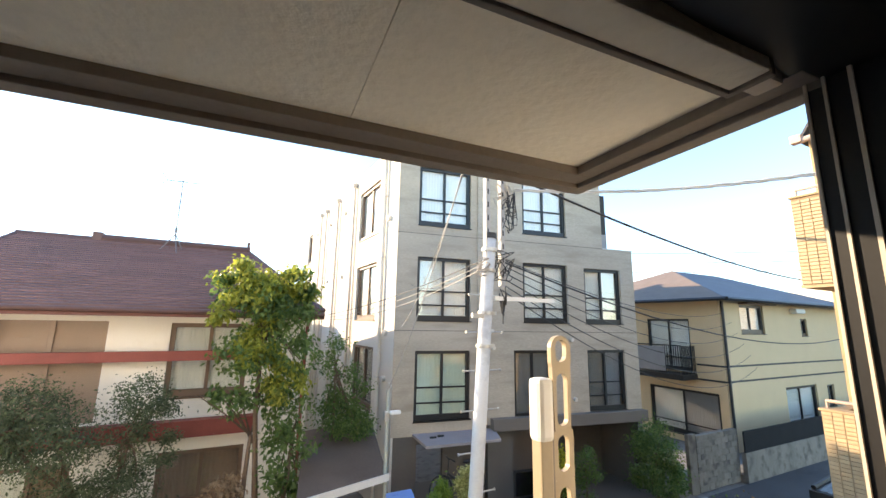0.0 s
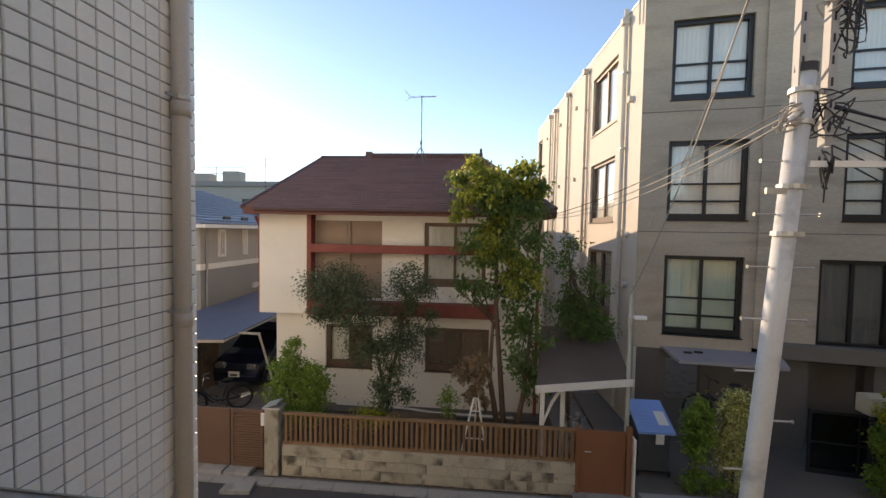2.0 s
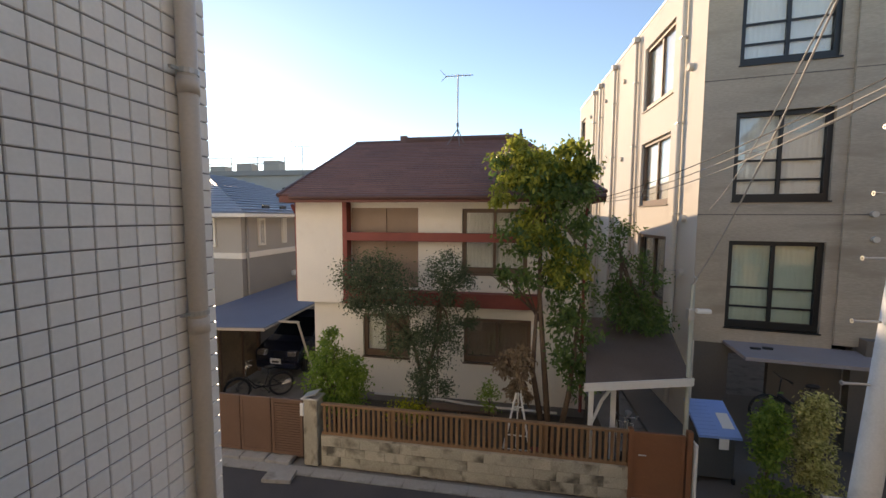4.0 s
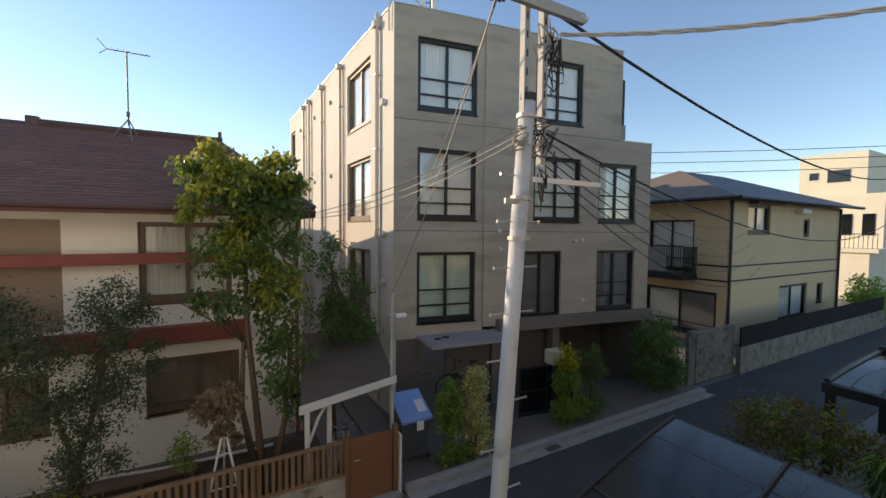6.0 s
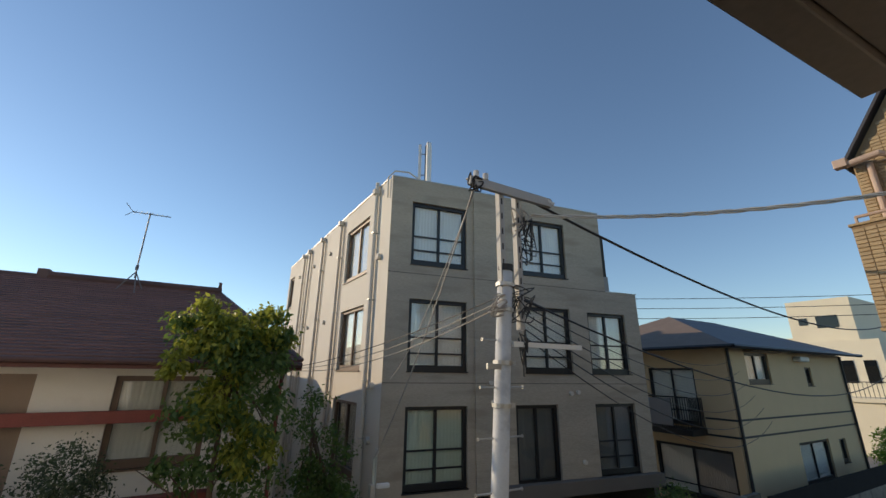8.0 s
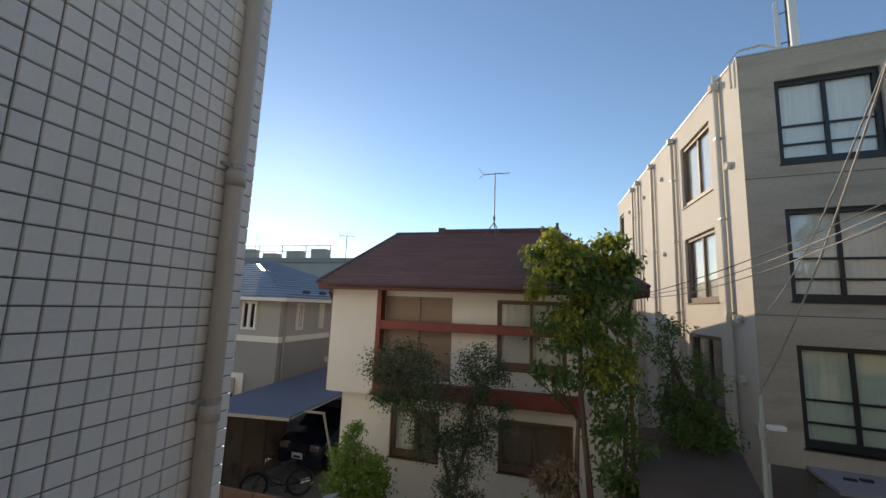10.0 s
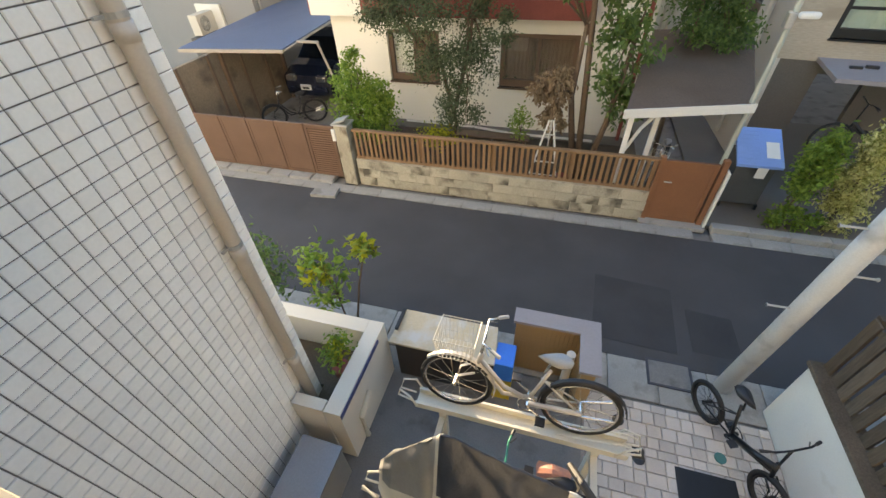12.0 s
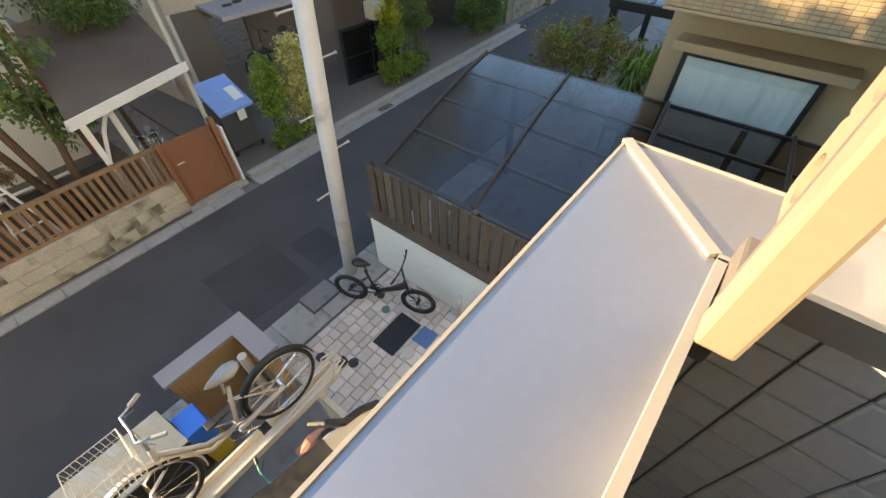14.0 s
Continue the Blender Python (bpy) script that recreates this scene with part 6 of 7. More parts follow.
def plant(name, label, category, base, stems, blobs, size, count, leaf, seed, droop=0.3, r0=0.05, second=None):
    rg = random.Random(seed)
    size, count = size * 0.74, int(count * 1.9)
    t = thing(name, label, category, base)
    B = Vector(base)
    loc = [(tuple(Vector(c) - B), r, s) for c, r, s in blobs]
    tr = Mesh()
    for st in stems:
        pts = [Vector(p) - B for p in st]
        tr.tube(pts, r0, 8, r2=r0 * 0.45)
    for c, r, s in loc:
        tops = min((Vector(st[-1]) - B for st in stems), key=lambda p: (p - Vector(c)).length)
        for _ in range(max(3, int(5 * s))):
            e = Vector(c) + Vector((rg.uniform(-.8, .8) * r[0], rg.uniform(-.8, .8) * r[1], rg.uniform(-.7, .8) * r[2]))
            mid = tops.lerp(e, 0.5) + Vector((rg.gauss(0, .05), rg.gauss(0, .05), 0.05))
            tr.tube([tops.lerp(Vector((0, 0, tops.z * 0.6)), 0.25 * rg.random()), mid, e], r0 * 0.32, 5, r2=r0 * 0.08)
    part("trunk" if category == "tree" else "stem", tr, BARK, t, smooth=True)
    m = Mesh()
    leaves(m, rg, loc, size, count, droop)
    part("crown", m, leaf, t, kind="stuff")
    if second:
        m2 = Mesh()
        leaves(m2, rg, [(tuple(Vector(c) - B), r, s) for c, r, s in second[0]], size, int(second[1] * 1.6), droop)
        part("second_leaves", m2, second[2], t, second[3], kind="stuff")
    return t


# the tall tree's second leaf set is coloured brighter to stand for sunlit foliage
plant("tree", "tall garden tree with bright green top and reddish stems", "tree", (0.62, 9.1, 0.1),
      [[(0.62, 9.1, 0.1), (0.5, 9.1, 1.6), (0.35, 9.1, 3.4), (0.35, 9.1, 5.2)], [(0.72, 9.05, 0.1), (0.95, 9.0, 1.4), (1.1, 9.0, 3.0)], [(0.55, 9.15, 0.1), (0.25, 9.1, 1.8), (0.3, 9.1, 3.0)]],
      [((-0.15, 9.1, 5.95), (0.42, 0.4, 0.45), 0.5), ((0.35, 9.1, 5.6), (0.5, 0.45, 0.5), 0.8), ((0.95, 9.1, 5.9), (0.38, 0.4, 0.45), 0.55), ((0.8, 9.1, 5.35), (0.55, 0.5, 0.35), 0.6),
       ((0.1, 9.1, 4.7), (0.5, 0.45, 0.55), 0.5), ((0.8, 9.0, 4.6), (0.5, 0.45, 0.6), 0.6), ((0.2, 9.1, 3.8), (0.6, 0.4, 0.35), 0.36), ((0.85, 9.0, 3.5), (0.45, 0.4, 0.55), 0.55), ((-0.45, 9.0, 3.85), (0.4, 0.3, 0.14), 0.12),
       ((1.0, 8.95, 2.6), (0.4, 0.4, 0.7), 0.75), ((1.12, 8.9, 1.8), (0.35, 0.35, 0.5), 0.45)],
      0.165, 640, LEAF_DEEP, 21, 0.45, 0.07,
      second=([((-0.2, 9.0, 6.05), (0.4, 0.35, 0.42), 0.5), ((0.4, 9.0, 5.7), (0.5, 0.4, 0.42), 0.7), ((0.95, 9.0, 5.95), (0.36, 0.35, 0.4), 0.4), ((-0.42, 9.0, 5.35), (0.2, 0.25, 0.2), 0.12), ((0.35, 9.0, 4.75), (0.45, 0.38, 0.5), 0.45), ((0.85, 9.0, 4.0), (0.35, 0.33, 0.5), 0.35)], 1850, LEAF_TALL, "yellow-green leaves with sunlight put into their colour"))
plant("tree", "dark fine-leaved garden tree in layered clumps", "tree", (-2.2, 9.3, 0.1),
      [[(-2.2, 9.3, 0.1), (-2.0, 9.3, 1.0), (-2.3, 9.3, 2.2), (-2.7, 9.3, 3.2)], [(-2.15, 9.3, 0.9), (-1.8, 9.3, 2.2), (-1.65, 9.3, 3.2)], [(-2.3, 9.3, 2.2), (-3.0, 9.3, 2.9), (-3.4, 9.3, 3.4)]],
      [((-3.2, 9.3, 3.65), (0.75, 0.5, 0.42), 1.0), ((-3.55, 9.3, 3.2), (0.5, 0.4, 0.3), 0.4), ((-1.5, 9.3, 3.65), (0.5, 0.4, 0.5), 0.7), ((-2.5, 9.2, 3.1), (0.95, 0.5, 0.45), 1.1), ((-1.75, 9.2, 2.3), (0.55, 0.4, 0.65), 0.9), ((-1.9, 9.1, 1.4), (0.42, 0.35, 0.5), 0.5), ((-2.5, 9.2, 2.3), (0.5, 0.4, 0.4), 0.35), ((-1.25, 9.2, 2.9), (0.35, 0.3, 0.3), 0.25)],
      0.082, 2300, LEAF_DARK, 22, 0.2, 0.05)
plant("shrub", "fresh green rounded shrub beside the gate post", "shrub", (-3.95, 9.05, 0.1), [[(-3.95, 9.05, 0.1), (-3.95, 9.05, 1.2)], [(-3.95, 9.05, 0.1), (-4.2, 9.0, 1.4)]],
      [((-3.95, 9.05, 1.2), (0.55, 0.5, 0.7), 1.4), ((-4.15, 9.0, 1.8), (0.4, 0.4, 0.4), 0.6), ((-3.6, 9.0, 1.5), (0.35, 0.35, 0.45), 0.5), ((-4.1, 9.0, 2.25), (0.2, 0.2, 0.25), 0.15)], 0.11, 1500, LEAF_BUSH, 23)
plant("tree", "dark green tree standing between the house and the concrete wall", "tree", (2.25, 10.4, 0.0), [[(2.25, 10.4, 0), (2.2, 10.4, 1.3), (2.2, 10.35, 2.9), (2.15, 10.3, 4.2)]],
      [((2.3, 10.3, 2.85), (0.55, 0.45, 0.55), 1.2), ((2.05, 10.3, 4.3), (0.4, 0.35, 0.6), 0.35), ((2.5, 10.3, 3.7), (0.45, 0.4, 0.55), 0.5), ((2.75, 10.2, 2.7), (0.4, 0.4, 0.35), 0.5)], 0.12, 1100, LEAF_DEEP, 24, 0.3, 0.05)
plant("shrub", "dry brown withered shrub before the house", "shrub", (0.0, 8.95, 0.1), [[(0.0, 8.95, 0.1), (0.02, 8.95, 1.2), (-0.05, 8.95, 1.8)]],
      [((-0.08, 8.95, 1.95), (0.32, 0.25, 0.35), 0.8), ((0.0, 8.95, 1.4), (0.22, 0.2, 0.3), 0.4)], 0.14, 700, LEAF_DEAD, 25, 0.6, 0.03)
plant("shrub", "small pale green shrub behind the fence", "shrub", (-0.65, 9.0, 0.1), [[(-0.65, 9, 0.1), (-0.6, 9, 1.2)]], [((-0.62, 9.0, 1.25), (0.2, 0.2, 0.35), 1.0)], 0.09, 260, LEAF_BUSH, 26, 0.2, 0.02)
plant("shrub", "low yellowish shrub behind the fence", "shrub", (-2.3, 8.75, 0.1), [[(-2.3, 8.75, 0.1), (-2.3, 8.75, 0.8)]], [((-2.3, 8.75, 0.95), (0.45, 0.25, 0.22), 1.0)], 0.08, 600, LEAF_YELLOW, 27, 0.1, 0.02)
plant("shrub", "slim green clipped shrub at the kerb", "shrub", (4.2, 8.45, 0.0), [[(4.2, 8.45, 0), (4.2, 8.45, 1.2)]], [((4.2, 8.45, 1.45), (0.20, 0.2, 0.40), 0.7), ((4.2, 8.45, 0.9), (0.22, 0.2, 0.45), 0.8), ((4.3, 8.4, 0.25), (0.45, 0.22, 0.18), 0.4)], 0.11, 1200, LEAF_BUSH, 28, 0.2, 0.03)
plant("shrub", "cream variegated column shrub at the kerb", "shrub", (4.85, 8.42, 0.0), [[(4.85, 8.42, 0), (4.85, 8.42, 1.4)]], [((4.85, 8.42, 1.6), (0.2, 0.2, 0.42), 0.8), ((4.85, 8.42, 1.0), (0.24, 0.22, 0.5), 0.9), ((4.95, 8.4, 0.45), (0.28, 0.24, 0.35), 0.5)], 0.095, 1500, LEAF_CREAM, 29, 0.2, 0.03)
plant("shrub", "green shrub with bright yellow top at the kerb", "shrub", (7.7, 8.5, 0.0), [[(7.7, 8.5, 0), (7.7, 8.5, 1.3)]], [((7.7, 8.5, 1.2), (0.26, 0.24, 0.5), 0.9), ((7.9, 8.45, 0.35), (0.65, 0.28, 0.28), 0.9)], 0.11, 1300, LEAF_BUSH, 30, 0.2, 0.03,
      second=([((7.62, 8.42, 1.75), (0.22, 0.2, 0.34), 1.0)], 700, LEAF_YELLOW, "yellow young leaves"))
plant("shrub", "dark upright shrub at the kerb", "shrub", (8.75, 8.6, 0.0), [[(8.75, 8.6, 0), (8.75, 8.6, 1.4)]], [((8.75, 8.6, 1.3), (0.32, 0.3, 0.6), 1.0), ((8.6, 8.5, 0.4), (0.5, 0.25, 0.3), 0.6)], 0.09, 1000, LEAF_DEEP, 31, 0.2, 0.03)
plant("shrub", "large dense green shrub at the forecourt end", "shrub", (11.9, 8.75, 0.0), [[(11.9, 8.75, 0), (11.9, 8.75, 1.3)]], [((11.9, 8.75, 1.5), (0.7, 0.45, 0.75), 1.4), ((12.2, 8.6, 0.6), (0.7, 0.4, 0.5), 0.9), ((11.1, 8.6, 0.7), (0.35, 0.3, 0.6), 0.4)], 0.12, 2000, LEAF_DEEP, 32, 0.2, 0.04)
plant("shrub", "yellow-green airy shrub at the lane edge", "shrub", (-2.25, 4.28, 0.0), [[(-2.25, 4.28, 0), (-2.35, 4.35, 0.9)], [(-2.2, 4.28, 0), (-2.05, 4.45, 1.0), (-1.95, 4.55, 1.45)]],
      [((-2.45, 4.4, 1.25), (0.32, 0.3, 0.32), 0.9), ((-2.0, 4.55, 1.55), (0.22, 0.15, 0.1), 0.25), ((-2.6, 4.3, 0.7), (0.3, 0.25, 0.35), 0.5)], 0.15, 130, LEAF_BUSH, 33, 0.1, 0.018,
      second=([((-1.98, 4.55, 1.58), (0.2, 0.12, 0.06), 0.5), ((-2.55, 4.3, 1.15), (0.15, 0.15, 0.12), 0.35)], 150, LEAF_YELLOW, "yellow young leaves"))
plant("shrub", "blue-green shrub beside the lane wall", "shrub", (-3.6, 4.35, 0.0), [[(-3.6, 4.35, 0), (-3.6, 4.4, 0.8)]], [((-3.6, 4.45, 1.0), (0.4, 0.35, 0.5), 1.0)], 0.11, 500, LEAF_DEEP, 34)
plant("shrub", "small green plant growing in the white planter", "shrub", (-1.85, 3.42, 0.75), [[(-1.85, 3.42, 0.75), (-1.85, 3.42, 0.98)]], [((-1.85, 3.44, 1.05), (0.13, 0.2, 0.2), 1.0)], 0.08, 170, LEAF_BUSH, 35, 0.1, 0.012,
      second=([((-1.83, 3.42, 1.12), (0.12, 0.16, 0.12), 1.0)], 90, LEAF_YELLOW, "yellow young leaves"))
single("flower_pot", Mesh().tube([(-1.85, 3.42, 0.55), (-1.85, 3.42, 0.76)], 0.07, 14, r2=0.1), REDWOOD, "terracotta flower pot standing in the white planter", "flower pot", group="flower pots")
plant("shrub", "mixed green and reddish shrub beside the carport", "shrub", (9.3, 4.3, 0.0), [[(9.3, 4.3, 0), (9.3, 4.2, 1.0)], [(9.3, 4.3, 0), (8.9, 4.5, 1.1)], [(9.3, 4.3, 0), (9.5, 3.8, 1.1)]],
      [((9.3, 4.3, 1.35), (0.75, 0.8, 0.5), 1.6), ((9.1, 5.0, 1.2), (0.5, 0.5, 0.4), 0.8), ((9.5, 3.5, 1.3), (0.5, 0.5, 0.4), 0.7), ((9.4, 4.4, 0.7), (0.6, 0.7, 0.5), 0.6)], 0.13, 480, LEAF_RED, 36, 0.2, 0.03,
      second=([((9.2, 4.3, 1.4), (0.8, 0.9, 0.5), 1.0)], 450, LEAF_BUSH, "dark green leaves"))
plant("shrub", "green hedge plants at the far end of the lane", "shrub", (34.0, 9.6, 0.0), [[(34, 9.6, 0), (34, 9.6, 1.2)]], [((34, 9.6, 1.0), (1.2, 0.9, 0.9), 1.4), ((36, 10.2, 1.3), (1.0, 0.8, 1.0), 1.0)], 0.3, 500, LEAF_BUSH, 40, 0.2, 0.05)
pst = thing("plant_stand", "dark metal plant stand before the tan wall", "plant stand", (8.3, 2.85, 0))
part("shelf", Mesh().box(-0.65, 0.65, -0.2, 0.2, 0.68, 0.72, 0.005), DARK, pst)
for lx, ly in ((-0.6, -0.16), (0.56, -0.16), (-0.6, 0.12), (0.56, 0.12)):
    part("leg", Mesh().box(lx, lx + 0.04, ly, ly + 0.04, 0, 0.68), DARK, pst)
for k, (x, y) in enumerate(((7.85, 2.85), (8.3, 2.88), (8.75, 2.85))):
    pt = thing("potted_plant", "spiky green plant in a terracotta pot", "potted plant", (x, y, 0.72), group="potted plants")
    part("pot", Mesh().tube([(0, 0, 0), (0, 0, 0.28)], 0.12, 12, r2=0.16), REDWOOD, pt)
    m = Mesh()
    rg = random.Random(60 + k)
    for _ in range(70):
        q, h = rg.uniform(0, 6.3), rg.uniform(0.4, 0.85)
        d = Vector((math.cos(q), math.sin(q), 0))
        s = Vector((-d.y, d.x, 0)) * 0.018
        p0, p1, p2 = Vector((0, 0, 0.28)), d * 0.22 + Vector((0, 0, 0.28 + h)), d * 0.5 + Vector((0, 0, 0.2 + h * 0.8))
        m.add([p0 - s, p0 + s, p1 + s, p1 - s, p2], [(0, 1, 2, 3), (3, 2, 4)])
    part("leaf_tuft", m, LEAF_BUSH if k else LEAF_DEEP, pt)


# ---- bicycles ----
def bicycle(name, label, loc, rz, wb, R, paint, fender=None, basket=True, seat_z=0.85, bar_z=1.0, fold=False, lean=0.0, tyre=0.022, rim=CHROME):
    """Local x points back; the front wheel stands at -wb/2. Heights are above the wheels' contact."""
    t = thing(name, label, "bicycle", loc, rz)
    t.rotation_euler[0] = radians(lean)
    f, b = Vector((-wb / 2, 0, R)), Vector((wb / 2, 0, R))
    bb = Vector((wb * 0.10, 0, R * 0.9 if not fold else R + 0.04))
    head = Vector((-wb / 2 + 0.20 * (R / 0.33), 0, R + (0.36 if not fold else 0.34)))
    seat = Vector((wb * 0.22, 0, seat_z))
    bar = head + Vector((0.03, 0, bar_z - head.z))
    for nm, c in (("front_wheel", f), ("rear_wheel", b)):
        w = part(nm, Mesh().ring(c, (0, 1, 0), R - tyre, tyre, 36, 8), RUBBER, t, smooth=True)
        part("rim", Mesh().ring(c, (0, 1, 0), R - tyre * 2.3, 0.011, 36, 6), rim, w)
        sp = Mesh().tube([c + Vector((0, -0.05, 0)), c + Vector((0, 0.05, 0))], 0.02, 8)
        for k in range(18):
            q = 2 * math.pi * k / 18
            sp.tube([c + Vector((0.02 * math.cos(q + 0.6), 0.025 * (-1) ** k, 0.02 * math.sin(q + 0.6))), c + Vector(((R - tyre * 2.4) * math.cos(q), 0, (R - tyre * 2.4) * math.sin(q)))], 0.0022, 4, cap=False)
        part("spokes", sp, rim, w)
    fr = Mesh()
    if fold:
        fr.tube([head, (head + bb) / 2 + Vector((0, 0, -0.02)), bb], 0.033, 8)
        fr.tube([head + Vector((0, 0, -0.08)), bb + Vector((-0.05, 0, 0.0))], 0.020, 6)
    else:
        fr.tube([head + Vector((0, 0, -0.02)), (head + bb) / 2 + Vector((0.0, 0, -0.10)), bb], 0.019, 8)
        fr.tube([head + Vector((0.01, 0, -0.13)), (head + bb) / 2 + Vector((0, 0, -0.19)), bb + Vector((0, 0, 0.03))], 0.019, 8)
    fr.tube([bb, seat + Vector((0, 0, -0.14))], 0.017, 8)
    for s in (-0.06, 0.06):
        fr.tube([bb + Vector((0, s * 0.4, 0)), b + Vector((0, s, 0))], 0.010, 6)
        fr.tube([bb.lerp(seat, 0.55), b + Vector((0, s, 0))], 0.009, 6)
    fr.tube([head + Vector((0.015, 0, 0.06)), head + Vector((-0.03, 0, -0.14))], 0.021, 8)
    part("frame", fr, paint, t, smooth=True)
    fk = Mesh()
    for s in (-0.055, 0.055):
        fk.tube([head + Vector((-0.03, s, -0.14)), f + Vector((0.03, s, 0.14)), f + Vector((0, s, 0))], 0.011, 6)
    part("fork", fk, paint, t, smooth=True)
    hb = Mesh().tube([head, bar], 0.013, 8)
    sweep, half = (0.03, 0.27) if fold else (0.13, 0.21)
    hb.tube([bar + Vector((sweep, -half, 0.02)), bar + Vector((0, -0.62 * half, 0.03)), bar, bar + Vector((0, 0.62 * half, 0.03)), bar + Vector((sweep, half, 0.02))], 0.010, 8)
    h = part("handlebar", hb, CHROME if not fold else paint, t, smooth=True)
    for s in (-1, 1):
        part("grip", Mesh().tube([bar + Vector((0.55 * sweep, s * 0.85 * half, 0.025)), bar + Vector((1.1 * sweep, s * 1.06 * half, 0.018))], 0.015, 8), UNIT_GREY if not fold else DARK, h)
        part("brake_lever", Mesh().tube([bar + Vector((0.02, s * 0.65 * half, 0.01)), bar + Vector((0.06, s * 0.9 * half, -0.035))], 0.006, 5), CHROME if not fold else DARK, h)
    sd = Mesh()
    n = 12
    ringpts = lambda z, k: [(seat.x + k * (0.13 * math.cos(2 * math.pi * i / n)) + 0.02, seat.y + k * (0.10 - 0.055 * (1 - math.cos(2 * math.pi * i / n)) * 0.8) * math.sin(2 * math.pi * i / n), seat.z + z) for i in range(n)]
    a, c, d = ringpts(-0.04, 0.75), ringpts(0.0, 1.05), ringpts(0.03, 0.75)
    sd.add(a + c + d, [(i + k * n, (i + 1) % n + k * n, (i + 1) % n + (k + 1) * n, i + (k + 1) * n) for k in (0, 1) for i in range(n)] + [tuple(range(2 * n, 3 * n)), tuple(reversed(range(n)))])
    part("saddle", sd, UNIT_GREY if basket and fender else DARK, t, smooth=True)
    part("seat_post", Mesh().tube([bb.lerp(seat, 0.7), seat + Vector((0, 0, -0.02))], 0.012, 8), CHROME if not fold else paint, t)
    cr = Mesh().tube([bb + Vector((0, -0.07, 0)), bb + Vector((0, 0.07, 0))], 0.02, 8)
    cr.tube([bb + Vector((0, -0.07, 0)), bb + Vector((0.12, -0.08, -0.10))], 0.010, 6).tube([bb + Vector((0, 0.07, 0)), bb + Vector((-0.12, 0.08, 0.10))], 0.010, 6)
    cr.ring(bb + Vector((0, -0.05, 0)), (0, 1, 0), 0.085, 0.006, 24, 5)
    ck = part("crank", cr, CHROME if not fold else DARK, t)
    part("pedal", Mesh().box(bb.x + 0.08, bb.x + 0.16, -0.16, -0.08, bb.z - 0.11, bb.z - 0.085, 0.004), DARK, ck)
    part("pedal", Mesh().box(bb.x - 0.16, bb.x - 0.08, 0.08, 0.16, bb.z + 0.09, bb.z + 0.115, 0.004), DARK, ck)
    if fender:
        for c, a0, a1 in ((f, -0.3, 2.4), (b, 0.1, 3.3)):
            qs = [a0 + (a1 - a0) * i / 14 for i in range(15)]
            fm_ = Mesh().add([c + Vector(((R + r_) * math.cos(q), s, (R + r_) * math.sin(q))) for q in qs for s, r_ in ((-0.028, 0.012), (-0.016, 0.024), (0.016, 0.024), (0.028, 0.012))],
                             [(4 * i + k, 4 * i + k + 1, 4 * i + k + 5, 4 * i + k + 4) for i in range(14) for k in range(3)])
            part("mudguard", fm_, paint if c is f else fender, t)
        part("chain_case", Mesh().tube([bb + Vector((0, -0.06, 0.03)), b + Vector((0, -0.06, 0.02))], 0.022, 10), paint, t)
        part("kickstand", Mesh().tube([b + Vector((0.0, -0.07, 0)), b + Vector((0.24, -0.09, 0.06))], 0.010, 6).tube([b + Vector((0.0, 0.07, 0)), b + Vector((0.24, 0.09, 0.06))], 0.010, 6), CHROME, t)
    if basket:
        bk = Mesh()
        x0, x1, z0, z1 = bar.x - 0.36, bar.x - 0.09, head.z + 0.03, head.z + 0.25
        lv = lambda z: 0.11 + 0.037 * (z - z0) / (z1 - z0)
        for z in (z0, z0 + 0.08, z0 + 0.16, z1):
            g_ = 0.03 * (z - z0) / (z1 - z0)
            w_ = lv(z)
            bk.tube([(x0 - g_, -w_, z), (x1 + g_, -w_, z), (x1 + g_, w_, z), (x0 - g_, w_, z), (x0 - g_, -w_, z)], 0.004 if z == z1 else 0.0022, 5)
        for k in range(9):
            x = x0 + (x1 - x0) * k / 8
            for s in (-1, 1):
                bk.tube([(x, s * lv(z0), z0), (x, s * lv(z1), z1)], 0.0018, 4)
            bk.tube([(x, -lv(z0), z0), (x, lv(z0), z0)], 0.0018, 4)
        for k in range(7):
            y = -0.11 + 0.22 * k / 6
            for x, g_ in ((x0, -0.03), (x1, 0.03)):
                bk.tube([(x, y, z0), (x + g_, y * 1.34, z1)], 0.0018, 4)
        part("basket", bk, RACK_CREAM if fender else CHROME, t, kind="stuff")
    return t


bicycle("city_bicycle", "champagne city bicycle with wire basket on the upper rack tray", (0.10, 3.13, 1.175), 0, 1.06, 0.33, CHAMPAGNE, fender=DARK, lean=-8, bar_z=0.97, tyre=0.019)
bicycle("folding_bicycle", "small black folding bicycle leaning on the white wall", (2.40, 3.85, 0.035), -67.5 + 180, 0.98, 0.25, BIKE_BLACK, basket=False, seat_z=0.84, bar_z=0.90, fold=True, lean=0, tyre=0.027, rim=DARK)
bicycle("mountain_bicycle", "dark bicycle parked under the concrete canopy", (5.4, 9.75, 0.75), 0, 1.05, 0.33, BIKE_BLACK, basket=False, seat_z=0.88, bar_z=1.0, fold=True)
single("bicycle_stand", Mesh().box(4.85, 5.95, 9.6, 9.9, 0.02, 0.75, 0.01), CONC_DARK, "dark plinth under the parked bicycle", "plinth")
bicycle("city_bicycle", "grey bicycle parked under the brown lean-to", (2.15, 9.35, 0.0), 70, 1.05, 0.33, STEEL, fender=DARK)

bicycle("city_bicycle", "black bicycle parked before the car behind the driveway gate", (-6.85, 10.45, 0.0), 35, 1.08, 0.33, BIKE_BLACK, basket=False, fender=DARK, rim=DARK)

